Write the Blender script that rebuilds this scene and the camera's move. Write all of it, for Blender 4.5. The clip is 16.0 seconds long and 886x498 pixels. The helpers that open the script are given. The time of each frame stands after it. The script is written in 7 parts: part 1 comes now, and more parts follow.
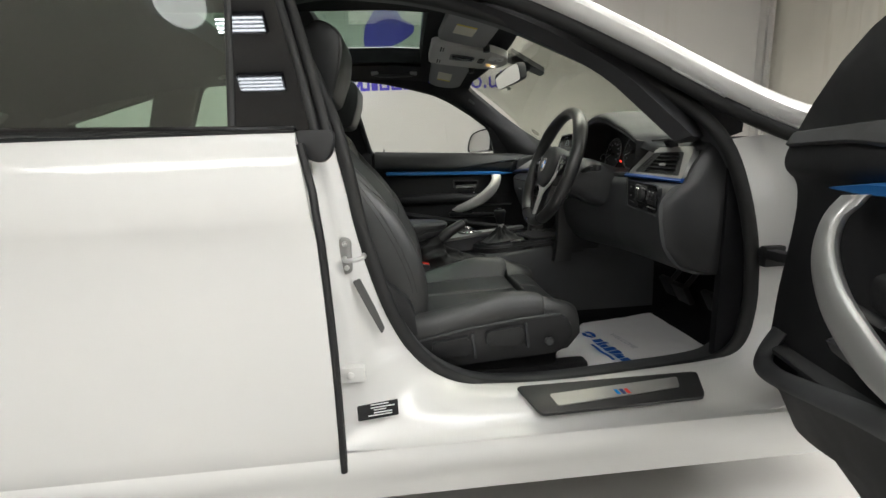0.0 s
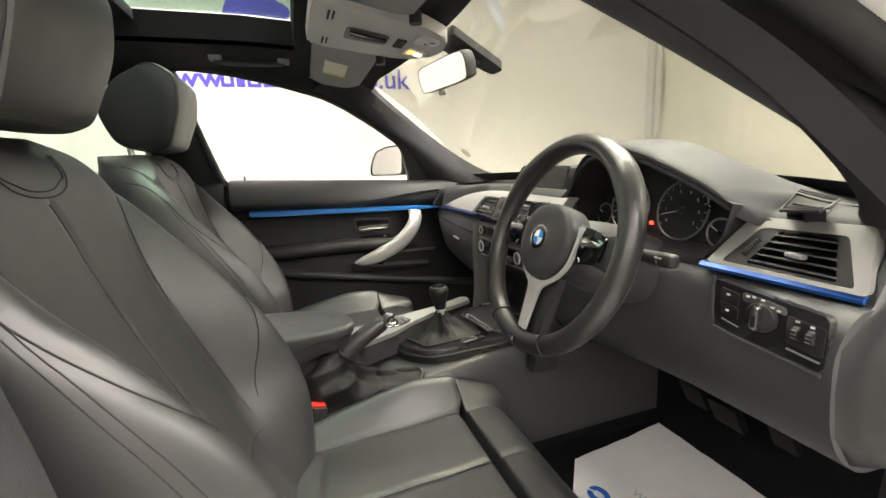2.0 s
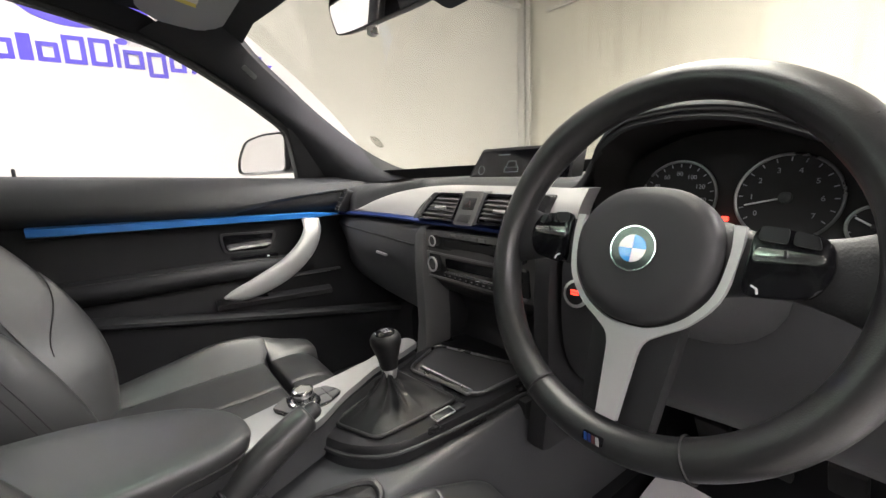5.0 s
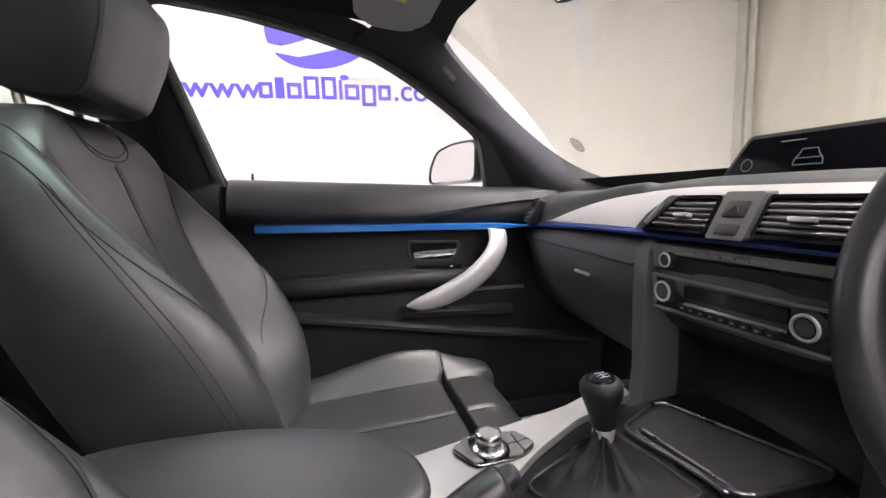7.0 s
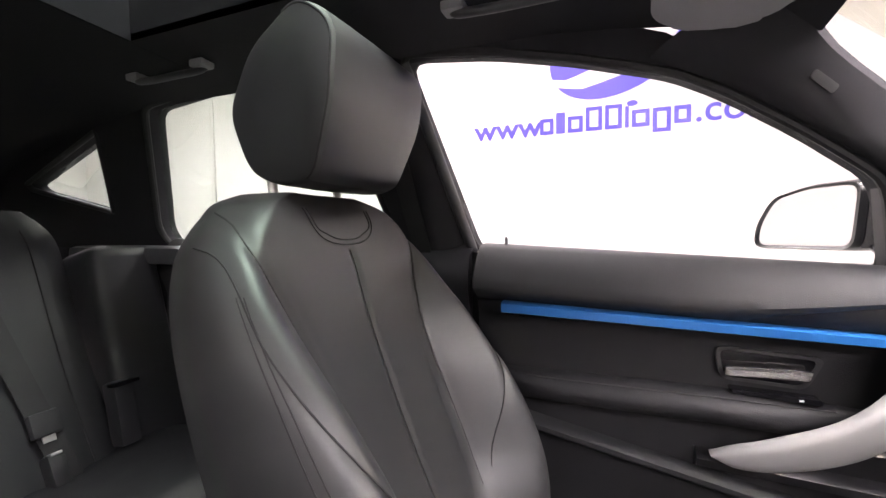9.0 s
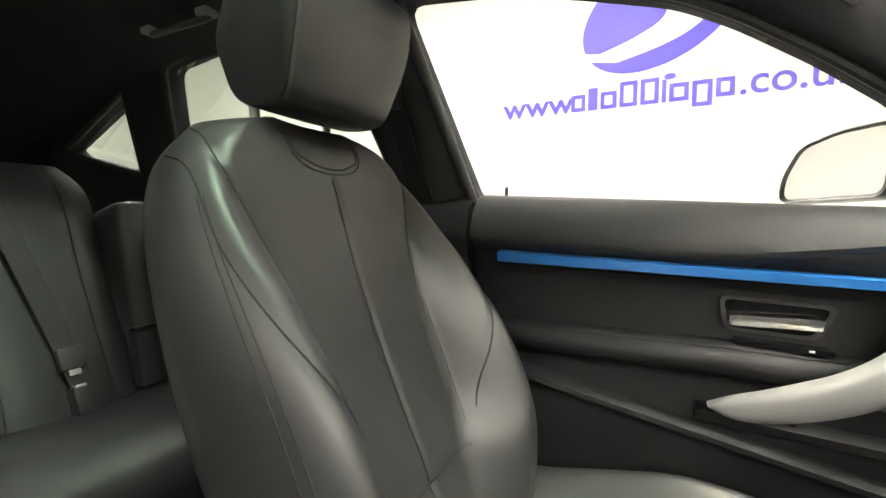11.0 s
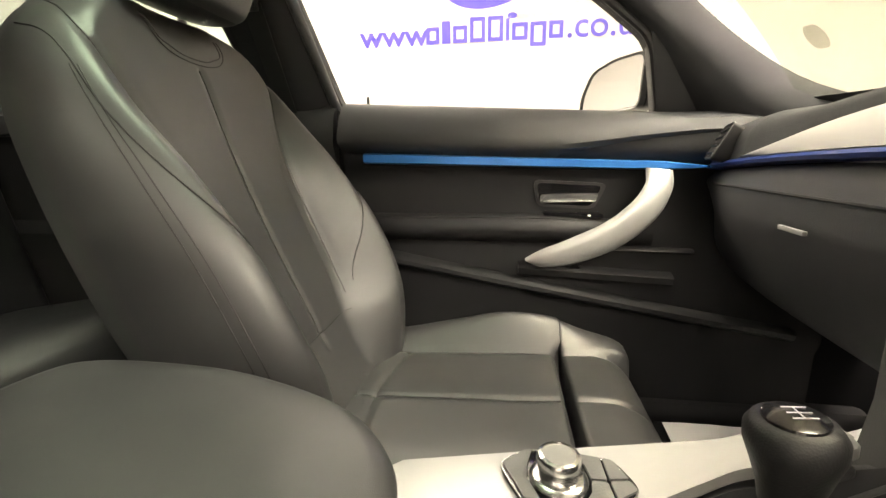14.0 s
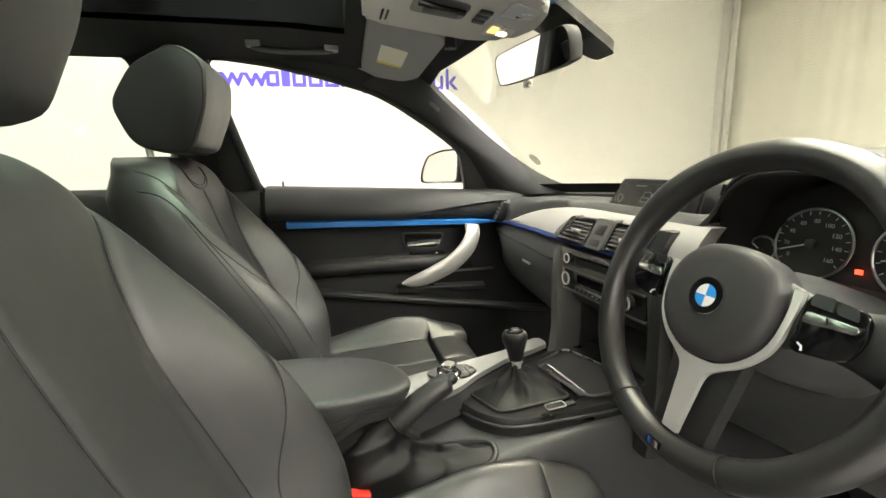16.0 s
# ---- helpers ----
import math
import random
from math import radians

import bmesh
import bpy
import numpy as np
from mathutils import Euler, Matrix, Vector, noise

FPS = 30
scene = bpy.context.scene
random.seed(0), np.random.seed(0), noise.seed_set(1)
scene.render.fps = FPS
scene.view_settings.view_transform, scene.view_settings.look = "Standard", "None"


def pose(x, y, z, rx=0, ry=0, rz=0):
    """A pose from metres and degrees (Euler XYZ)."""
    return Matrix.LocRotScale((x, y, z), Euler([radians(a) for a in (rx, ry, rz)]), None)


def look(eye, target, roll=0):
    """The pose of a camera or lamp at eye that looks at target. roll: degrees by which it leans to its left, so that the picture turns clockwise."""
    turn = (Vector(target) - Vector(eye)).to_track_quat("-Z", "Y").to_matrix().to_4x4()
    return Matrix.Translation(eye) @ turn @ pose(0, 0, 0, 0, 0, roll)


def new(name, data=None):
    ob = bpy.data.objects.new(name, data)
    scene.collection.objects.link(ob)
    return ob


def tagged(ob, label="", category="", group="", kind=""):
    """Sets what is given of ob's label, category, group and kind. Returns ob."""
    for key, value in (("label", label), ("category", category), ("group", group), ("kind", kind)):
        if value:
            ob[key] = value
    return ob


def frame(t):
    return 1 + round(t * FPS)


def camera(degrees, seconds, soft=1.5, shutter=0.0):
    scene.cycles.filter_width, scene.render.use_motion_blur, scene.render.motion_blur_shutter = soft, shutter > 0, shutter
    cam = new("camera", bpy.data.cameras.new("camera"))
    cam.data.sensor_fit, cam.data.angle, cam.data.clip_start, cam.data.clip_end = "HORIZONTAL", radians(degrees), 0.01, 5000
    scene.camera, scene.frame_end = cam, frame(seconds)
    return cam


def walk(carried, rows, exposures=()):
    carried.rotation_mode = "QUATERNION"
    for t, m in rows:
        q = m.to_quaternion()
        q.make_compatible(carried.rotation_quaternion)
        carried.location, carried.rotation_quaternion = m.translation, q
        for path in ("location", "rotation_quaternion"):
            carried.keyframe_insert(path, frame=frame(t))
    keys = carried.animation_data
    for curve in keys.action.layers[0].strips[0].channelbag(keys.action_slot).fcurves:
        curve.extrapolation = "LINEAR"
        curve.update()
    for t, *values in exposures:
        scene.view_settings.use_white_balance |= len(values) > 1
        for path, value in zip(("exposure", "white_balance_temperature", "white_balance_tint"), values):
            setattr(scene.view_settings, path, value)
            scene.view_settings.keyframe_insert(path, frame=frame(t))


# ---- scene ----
cam = camera(92.4, 16.0)
PATH = [
    (0, (0.053, -1.685, 0.992), (0.21, 0.27, 0.604), -2.5),
    (0.5, (0.054, -1.488, 1.059), (0.277, 0.457, 0.648), -2.8),
    (1, (0.069, -1.277, 1.071), (0.379, 0.657, 0.667), -2.5),
    (1.5, (0.102, -1.128, 1.097), (0.554, 0.778, 0.696), -2.5),
    (2, (0.108, -0.977, 1.111), (0.74, 0.876, 0.708), -2.6),
    (2.5, (0.106, -0.86, 1.097), (0.928, 0.918, 0.695), -2.4),
    (3, (0.119, -0.779, 1.105), (1.109, 0.909, 0.696), -2.5),
    (3.5, (0.121, -0.718, 1.097), (1.249, 0.883, 0.691), -2.5),
    (6, (0.127, -0.507, 1.029), (1.3, 1.071, 0.662), -2.4),
    (6.5, (0.131, -0.481, 1.017), (1.017, 1.285, 0.706), -2.3),
    (7, (0.136, -0.415, 1.023), (0.618, 1.51, 0.772), -1.9),
    (7.5, (0.122, -0.324, 1.062), (0.182, 1.666, 0.868), -1.4),
    (8, (0.133, -0.235, 1.092), (-0.172, 1.735, 0.937), -1.1),
    (8.5, (0.148, -0.182, 1.11), (-0.425, 1.73, 0.991), -1.1),
    (9, (0.151, -0.148, 1.113), (-0.589, 1.707, 1.012), -0.7),
    (11.5, (0.237, -0.115, 0.998), (-0.658, 1.666, 0.831), -0.2),
    (12, (0.246, -0.123, 0.969), (-0.577, 1.686, 0.746), -0.2),
    (12.5, (0.251, -0.13, 0.949), (-0.465, 1.714, 0.656), -0.4),
    (13, (0.267, -0.148, 0.944), (-0.32, 1.731, 0.592), -0.5),
    (13.5, (0.269, -0.183, 0.947), (-0.178, 1.726, 0.552), -0.5),
    (14, (0.258, -0.246, 0.953), (-0.034, 1.689, 0.539), -0.7),
    (14.5, (0.246, -0.345, 0.985), (0.121, 1.605, 0.556), -1.0),
    (15, (0.224, -0.488, 1.048), (0.288, 1.464, 0.616), -1.3),
    (15.5, (0.189, -0.623, 1.094), (0.463, 1.316, 0.69), -1.1),
    (16, (0.101, -0.729, 1.126), (0.579, 1.175, 0.743), -1.5),
]
EXPOSURES = [(0.0, -0.47, 6200, 8), (0.5, -0.44, 6150, 9), (1.0, -0.06, 6350, 11), (1.5, 0.34, 6650, 13), (2.0, 0.92, 6750, 11), (3.5, 0.92, 6700, 10), (6.0, 0.82, 6100, 24), (8.0, 1.05, 6150, 27), (9.0, 1.20, 6300, 29), (11.5, 1.25, 6900, 8), (12.5, 1.33, 7350, 10), (13.5, 1.33, 7600, 15), (14.5, 1.47, 7500, 11), (16.0, 1.10, 6850, 7)]
walk(cam, [(t, look(eye, target, roll)) for t, eye, target, roll in PATH], EXPOSURES)
from mathutils import bvhtree
from mathutils.geometry import tessellate_polygon

# ---- world and lamps ----
world = bpy.data.worlds.new("world")
scene.world = world
world.use_nodes = True
world.node_tree.nodes["Background"].inputs[0].default_value = (0.9, 0.92, 1.0, 1)
world.node_tree.nodes["Background"].inputs[1].default_value = 0.05
LAMP_W = 95.0


# ---- materials ----
def material(name, color, rough=0.5, metal=0.0, grain=(0, 0), stain=(3.0, 0.0), coat=0.0, spec=0.5, rvary=0.0, weave=0.0, coat_rough=0.04):
    """A procedural surface: colour with two scales of variation, grain bump (scale, strength) and stains (scale, amount)."""
    m = bpy.data.materials.new(name)
    m.use_nodes = True
    nt = m.node_tree
    b = nt.nodes["Principled BSDF"]
    b.inputs["Roughness"].default_value = rough
    b.inputs["Metallic"].default_value = metal
    b.inputs["Coat Weight"].default_value = coat
    b.inputs["Coat Roughness"].default_value = coat_rough
    b.inputs["Specular IOR Level"].default_value = spec
    tc = nt.nodes.new("ShaderNodeTexCoord")
    big = nt.nodes.new("ShaderNodeTexNoise")
    big.inputs["Scale"].default_value = stain[0]
    big.inputs["Detail"].default_value = 6
    nt.links.new(tc.outputs["Object"], big.inputs["Vector"])
    mix = nt.nodes.new("ShaderNodeMix")
    mix.data_type = "RGBA"
    a = stain[1]
    mix.inputs[6].default_value = (*[c * (1 - a) for c in color], 1)
    mix.inputs[7].default_value = (*[min(c * (1 + a), 1) for c in color], 1)
    nt.links.new(big.outputs["Fac"], mix.inputs[0])
    nt.links.new(mix.outputs[2], b.inputs["Base Color"])
    if rvary:
        mr = nt.nodes.new("ShaderNodeMapRange")
        mr.inputs["From Min"].default_value, mr.inputs["From Max"].default_value = 0.3, 0.7
        mr.inputs["To Min"].default_value, mr.inputs["To Max"].default_value = max(rough - rvary, 0.02), min(rough + rvary, 1)
        nt.links.new(big.outputs["Fac"], mr.inputs["Value"])
        nt.links.new(mr.outputs[0], b.inputs["Roughness"])
    if grain[1]:
        if weave:
            fine = nt.nodes.new("ShaderNodeTexVoronoi")
            out = fine.outputs["Distance"]
        else:
            fine = nt.nodes.new("ShaderNodeTexNoise")
            fine.inputs["Detail"].default_value = 3
            out = fine.outputs["Fac"]
        fine.inputs["Scale"].default_value = grain[0]
        nt.links.new(tc.outputs["Object"], fine.inputs["Vector"])
        bump = nt.nodes.new("ShaderNodeBump")
        bump.inputs["Strength"].default_value = grain[1]
        bump.inputs["Distance"].default_value = 0.002
        nt.links.new(out, bump.inputs["Height"])
        nt.links.new(bump.outputs[0], b.inputs["Normal"])
    return m


def streaked(m, color, amount):
    """Adds run-down dirt streaks, longer than they are wide, to a wall's surface."""
    nt = m.node_tree
    b = nt.nodes["Principled BSDF"]
    base = b.inputs["Base Color"].links[0].from_socket
    tc = nt.nodes.new("ShaderNodeTexCoord")
    facs = []
    for scale, lo, hi in (((5.0, 5.0, 0.35), 0.55, 0.80), ((0.8, 0.8, 0.7), 0.42, 0.68)):
        mp_ = nt.nodes.new("ShaderNodeMapping")
        mp_.inputs["Scale"].default_value = scale
        nz = nt.nodes.new("ShaderNodeTexNoise")
        nz.inputs["Scale"].default_value = 1.6
        nz.inputs["Detail"].default_value = 5
        mr = nt.nodes.new("ShaderNodeMapRange")
        mr.inputs["From Min"].default_value, mr.inputs["From Max"].default_value = lo, hi
        nt.links.new(tc.outputs["Object"], mp_.inputs["Vector"])
        nt.links.new(mp_.outputs[0], nz.inputs["Vector"])
        nt.links.new(nz.outputs["Fac"], mr.inputs["Value"])
        facs.append(mr.outputs[0])
    mu = nt.nodes.new("ShaderNodeMath")
    mu.operation = "MULTIPLY"
    nt.links.new(facs[0], mu.inputs[0])
    nt.links.new(facs[1], mu.inputs[1])
    am = nt.nodes.new("ShaderNodeMath")
    am.operation = "MULTIPLY"
    am.inputs[1].default_value = amount
    nt.links.new(mu.outputs[0], am.inputs[0])
    mix = nt.nodes.new("ShaderNodeMix")
    mix.data_type = "RGBA"
    mix.inputs[7].default_value = (*color, 1)
    nt.links.new(am.outputs[0], mix.inputs[0])
    nt.links.new(base, mix.inputs[6])
    nt.links.new(mix.outputs[2], b.inputs["Base Color"])
    return m


def glass(name, tint, gloss=1.0, least=0.03):
    m = bpy.data.materials.new(name)
    m.use_nodes = True
    nt = m.node_tree
    nt.nodes.remove(nt.nodes["Principled BSDF"])
    out = nt.nodes["Material Output"]
    tr = nt.nodes.new("ShaderNodeBsdfTransparent")
    tr.inputs[0].default_value = (*tint, 1)
    gl = nt.nodes.new("ShaderNodeBsdfGlossy")
    gl.inputs["Roughness"].default_value = 0.01
    gl.inputs["Color"].default_value = (gloss, gloss, gloss, 1)
    lw = nt.nodes.new("ShaderNodeLayerWeight")
    lw.inputs["Blend"].default_value = 0.5
    pw = nt.nodes.new("ShaderNodeMath")
    pw.operation = "POWER"
    pw.inputs[1].default_value = 4.0
    nt.links.new(lw.outputs["Facing"], pw.inputs[0])
    fr = nt.nodes.new("ShaderNodeMapRange")
    fr.inputs["To Min"].default_value, fr.inputs["To Max"].default_value = least, 0.85
    nt.links.new(pw.outputs[0], fr.inputs["Value"])
    mx = nt.nodes.new("ShaderNodeMixShader")
    nt.links.new(fr.outputs[0], mx.inputs[0])
    nt.links.new(tr.outputs[0], mx.inputs[1])
    nt.links.new(gl.outputs[0], mx.inputs[2])
    nt.links.new(mx.outputs[0], out.inputs[0])
    return m


def glow(name, color, strength):
    m = bpy.data.materials.new(name)
    m.use_nodes = True
    b = m.node_tree.nodes["Principled BSDF"]
    b.inputs["Base Color"].default_value = (*color, 1)
    b.inputs["Emission Color"].default_value = (*color, 1)
    b.inputs["Emission Strength"].default_value = strength
    return m


LEATHER = material("black_leather", (0.0225, 0.0229, 0.0228), 0.46, grain=(1100, 0.05), stain=(9, 0.12), rvary=0.05, weave=1, spec=0.65, coat=0.15, coat_rough=0.45)
# seat leather again, shade put into its colour for sides and bench
LEATHER_SHADED = material("shaded_black_leather", (0.016, 0.0168, 0.0176), 0.52, grain=(900, 0.06), stain=(7, 0.2), rvary=0.06, weave=1)
GAITER = material("soft_black_gaiter_leather", (0.009, 0.009, 0.009), 0.52, grain=(700, 0.08), stain=(12, 0.2), rvary=0.06, weave=1, spec=0.28)
STITCH = material("dark_seam", (0.012, 0.012, 0.012), 0.75)
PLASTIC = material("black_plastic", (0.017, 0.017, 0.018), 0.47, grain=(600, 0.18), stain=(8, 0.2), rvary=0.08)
TRAY = material("satin_tray_plastic", (0.058, 0.058, 0.059), 0.36, grain=(600, 0.06), stain=(9, 0.15), rvary=0.05)
SOFT = material("soft_touch_plastic", (0.045, 0.046, 0.048), 0.48, grain=(600, 0.12), stain=(6, 0.15), rvary=0.06, weave=1)
GLOSSY = material("gloss_black", (0.006, 0.006, 0.007), 0.12, stain=(30, 0.1), rvary=0.03)
RUBBER = material("rubber_seal", (0.011, 0.011, 0.011), 0.62, grain=(300, 0.1), stain=(14, 0.25), rvary=0.08)
CARPET = material("black_carpet", (0.011, 0.011, 0.012), 0.95, grain=(900, 0.9), stain=(12, 0.3), spec=0.1)
HEADLINER = material("anthracite_cloth", (0.030, 0.030, 0.032), 0.92, grain=(1100, 0.5), stain=(5, 0.12), spec=0.15)
VISOR = material("grey_visor_cloth", (0.30, 0.30, 0.30), 0.85, grain=(700, 0.3), stain=(9, 0.08), spec=0.2)
SHELL = material("pale_grey_console_plastic", (0.44, 0.435, 0.42), 0.5, grain=(700, 0.1), stain=(9, 0.05), spec=0.4)
PAPERY = material("paper_label", (0.75, 0.72, 0.6), 0.8, stain=(40, 0.05))
LABEL_YELLOW = material("yellow_label", (0.72, 0.6, 0.12), 0.7)
TRIM = material("satin_silver_trim", (0.28, 0.276, 0.268), 0.42, 0.35, grain=(900, 0.05), stain=(5, 0.05), rvary=0.05)
ALU = material("silver_console_trim", (0.34, 0.34, 0.333), 0.33, 0.45, grain=(900, 0.05), stain=(6, 0.05), rvary=0.05)
TURNED = material("turned_silver", (0.52, 0.52, 0.51), 0.22, 1.0, stain=(30, 0.05), rvary=0.04)
CHROME = material("chrome", (0.75, 0.75, 0.75), 0.13, 1.0, stain=(30, 0.08), rvary=0.04)
DARKCHROME = material("dark_chrome", (0.30, 0.30, 0.30), 0.30, 1.0, stain=(30, 0.08), rvary=0.05)
SATIN = material("satin_chrome", (0.68, 0.68, 0.67), 0.32, 0.75, stain=(30, 0.02), rvary=0.06)
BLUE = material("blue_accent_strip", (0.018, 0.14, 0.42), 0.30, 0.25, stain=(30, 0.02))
# accent blue twice more, dimmed in colour for the shaded dashboard runs
BLUE_MID = material("mid_blue_shaded_accent", (0.015, 0.075, 0.30), 0.3, 0.3, stain=(9, 0.1))
BLUE_DIM = material("dark_blue_shaded_accent", (0.016, 0.035, 0.15), 0.3, 0.3, stain=(9, 0.1))
WHITE = material("white_car_paint", (0.68, 0.675, 0.66), 0.35, coat=1.0, stain=(2.5, 0.015), rvary=0.04)
WHITE_IN = material("white_satin_paint", (0.68, 0.675, 0.66), 0.42, coat=0.5, stain=(5, 0.03), rvary=0.06)
GLASS = glass("clear_glass", (0.97, 0.98, 0.96))
SCREEN_GLASS = glass("greenish_windscreen_glass", (0.89, 0.905, 0.85))
TINT = glass("green_tinted_glass", (0.86, 0.93, 0.87), 1.0, 0.11)
ROOF_GLASS = glass("green_roof_glass", (0.62, 0.74, 0.66))
STICKER = glass("faded_sticker", (0.80, 0.80, 0.78))
MIRROR = material("mirror_glass", (0.9, 0.9, 0.9), 0.01, 1.0)
SHEEN = material("satin_black_plastic", (0.014, 0.014, 0.015), 0.30, grain=(500, 0.04), stain=(10, 0.15), rvary=0.05)
INLAY = material("satin_silver_inlay", (0.60, 0.60, 0.59), 0.38, 0.45, grain=(900, 0.04), stain=(20, 0.02), rvary=0.04)
PIANO = material("polished_black", (0.004, 0.004, 0.005), 0.03, stain=(30, 0.1), spec=0.8)
DISPLAY = material("display_glass", (0.005, 0.005, 0.006), 0.09, stain=(30, 0.1), spec=0.25)
DOORSKIN = material("matt_black_door_skin", (0.013, 0.013, 0.014), 0.60, grain=(600, 0.16), stain=(8, 0.2), rvary=0.06, weave=1, spec=0.25)
WHEEL = material("smooth_black_wheel_leather", (0.019, 0.019, 0.019), 0.34, grain=(700, 0.06), stain=(14, 0.2), rvary=0.06, weave=1, spec=0.6)
HUB = material("smooth_air_bag_skin", (0.032, 0.032, 0.033), 0.5, grain=(1300, 0.03), stain=(10, 0.1), rvary=0.04, weave=1, spec=0.4)
DASH = material("dark_grey_dash_skin", (0.030, 0.031, 0.032), 0.60, grain=(700, 0.16), stain=(6, 0.14), rvary=0.05, weave=1, spec=0.3)
GREYTRIM = material("warm_grey_satin_plastic", (0.17, 0.168, 0.16), 0.42, 0.1, grain=(800, 0.05), stain=(8, 0.06), rvary=0.04)
FASCIA = material("mid_grey_fascia_plastic", (0.115, 0.113, 0.108), 0.45, grain=(800, 0.08), stain=(8, 0.08), rvary=0.05)
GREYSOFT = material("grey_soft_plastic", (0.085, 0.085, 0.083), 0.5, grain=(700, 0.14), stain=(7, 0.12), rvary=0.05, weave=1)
LATCH = material("bright_latch_metal", (0.80, 0.80, 0.79), 0.20, 0.9, stain=(30, 0.05))
BLUEPRINT = material("printed_blue", (0.012, 0.10, 0.42), 0.6)
PAPER = material("white_paper", (0.82, 0.80, 0.80), 0.75, grain=(60, 0.25), stain=(5, 0.04))
FAINT = material("faint_grey_print", (0.5, 0.5, 0.52), 0.7)
RED = material("red_button", (0.65, 0.03, 0.02), 0.4)
RED_DIM = material("dark_red_key", (0.10, 0.03, 0.03), 0.4)
WALL = streaked(material("white_painted_panel", (0.62, 0.605, 0.59), 0.7, grain=(9, 0.10), stain=(0.9, 0.05)), (0.45, 0.42, 0.36), 0.35)
FLOOR = material("grey_floor_paint", (0.40, 0.39, 0.375), 0.4, grain=(40, 0.08), stain=(1.2, 0.12), rvary=0.1)
CEIL = material("brown_grey_ceiling_board", (0.54, 0.515, 0.475), 0.8, grain=(6, 0.1), stain=(0.7, 0.1))
STEEL = material("painted_steel", (0.55, 0.54, 0.52), 0.5, 0.1, stain=(3, 0.08))
VIOLET = material("violet_blue_vinyl", (0.075, 0.055, 0.50), 0.4, stain=(2, 0.04))
GREYINK = material("grey_vinyl", (0.35, 0.34, 0.38), 0.5)
BADGE_BLUE = material("badge_blue", (0.02, 0.27, 0.75), 0.2, coat=0.6)
BADGE_WHITE = material("badge_white", (0.85, 0.85, 0.85), 0.2, coat=0.6)
INK = material("white_ink", (0.7, 0.7, 0.7), 0.6)
RED_GLOW = glow("red_warning_light", (1.0, 0.04, 0.02), 3.0)
WARM_GLOW = glow("warm_reading_light", (1.0, 0.86, 0.62), 5.0)
AMBER_GLOW = glow("amber_lens", (1.0, 0.55, 0.15), 0.9)
LAMP_GLOW = glow("dim_round_bulb", (1.0, 0.97, 0.95), 2.2)
TUBE_GLOW = glow("ceiling_light_diffuser", (1.0, 0.96, 0.9), 6.0)
LAMELLA_GLOW = glow("bright_lamella", (0.95, 0.97, 1.0), 22.0)
SCREEN_GLOW = glow("screen_print", (0.16, 0.19, 0.20), 0.07)


# ---- building helpers ----
XF = [Matrix.Identity(4)]


def part(name, bm, mat, parent=None, label="", sharp=38):
    """Links a bmesh as one mesh object under a thing or a part."""
    bmesh.ops.recalc_face_normals(bm, faces=bm.faces)
    me = bpy.data.meshes.new(name)
    bm.to_mesh(me)
    bm.free()
    if XF[0] != Matrix.Identity(4):
        me.transform(XF[0])
        if XF[0].determinant() < 0:
            me.flip_normals()
    me.materials.append(mat)
    me.shade_smooth()
    me.set_sharp_from_angle(angle=radians(sharp))
    ob = new(name, me)
    if parent is not None:
        ob.parent = parent
        if parent.type == "EMPTY":
            ob.matrix_parent_inverse = parent.matrix_basis.inverted()
    if label:
        ob["label"] = label
    return ob


def thing(name, loc, label, category, group=""):
    """An Empty at the base of a thing that parents its parts."""
    ob = new(name)
    ob.empty_display_size = 0.05
    ob.matrix_basis = Matrix.Translation(XF[0] @ Vector(loc))
    return tagged(ob, label, category, group)


def smooth_line(pts, n, closed=False):
    """n points on a smooth curve through pts."""
    p = np.array([tuple(q) for q in pts], float)
    k = len(p)
    out = []
    for s in np.linspace(0, k if closed else k - 1, n, endpoint=not closed):
        i = min(int(s), (k if closed else k - 1) - 1)
        f = s - i
        if closed:
            a, b, c, d = p[(i - 1) % k], p[i % k], p[(i + 1) % k], p[(i + 2) % k]
        else:
            b, c = p[i], p[i + 1]
            a = p[i - 1] if i > 0 else 2 * b - c
            d = p[i + 2] if i + 2 < k else 2 * c - b
        out.append(Vector(0.5 * (2 * b + (c - a) * f + (2 * a - 5 * b + 4 * c - d) * f * f + (3 * b - a - 3 * c + d) * f**3)))
    return out


def curve1(xs, ys):
    """A smooth function through (xs, ys)."""
    xs, ys = np.array(xs, float), np.array(ys, float)
    m = np.gradient(ys, xs)

    def f(x):
        x = min(max(x, xs[0]), xs[-1])
        i = min(max(int(np.searchsorted(xs, x)) - 1, 0), len(xs) - 2)
        h = xs[i + 1] - xs[i]
        t = (x - xs[i]) / h
        return (2 * t**3 - 3 * t * t + 1) * ys[i] + (t**3 - 2 * t * t + t) * h * m[i] + (3 * t * t - 2 * t**3) * ys[i + 1] + (t**3 - t * t) * h * m[i + 1]

    return f


def smoothstep(a, b, t):
    t = max(0.0, min(1.0, (t - a) / (b - a)))
    return t * t * (3 - 2 * t)


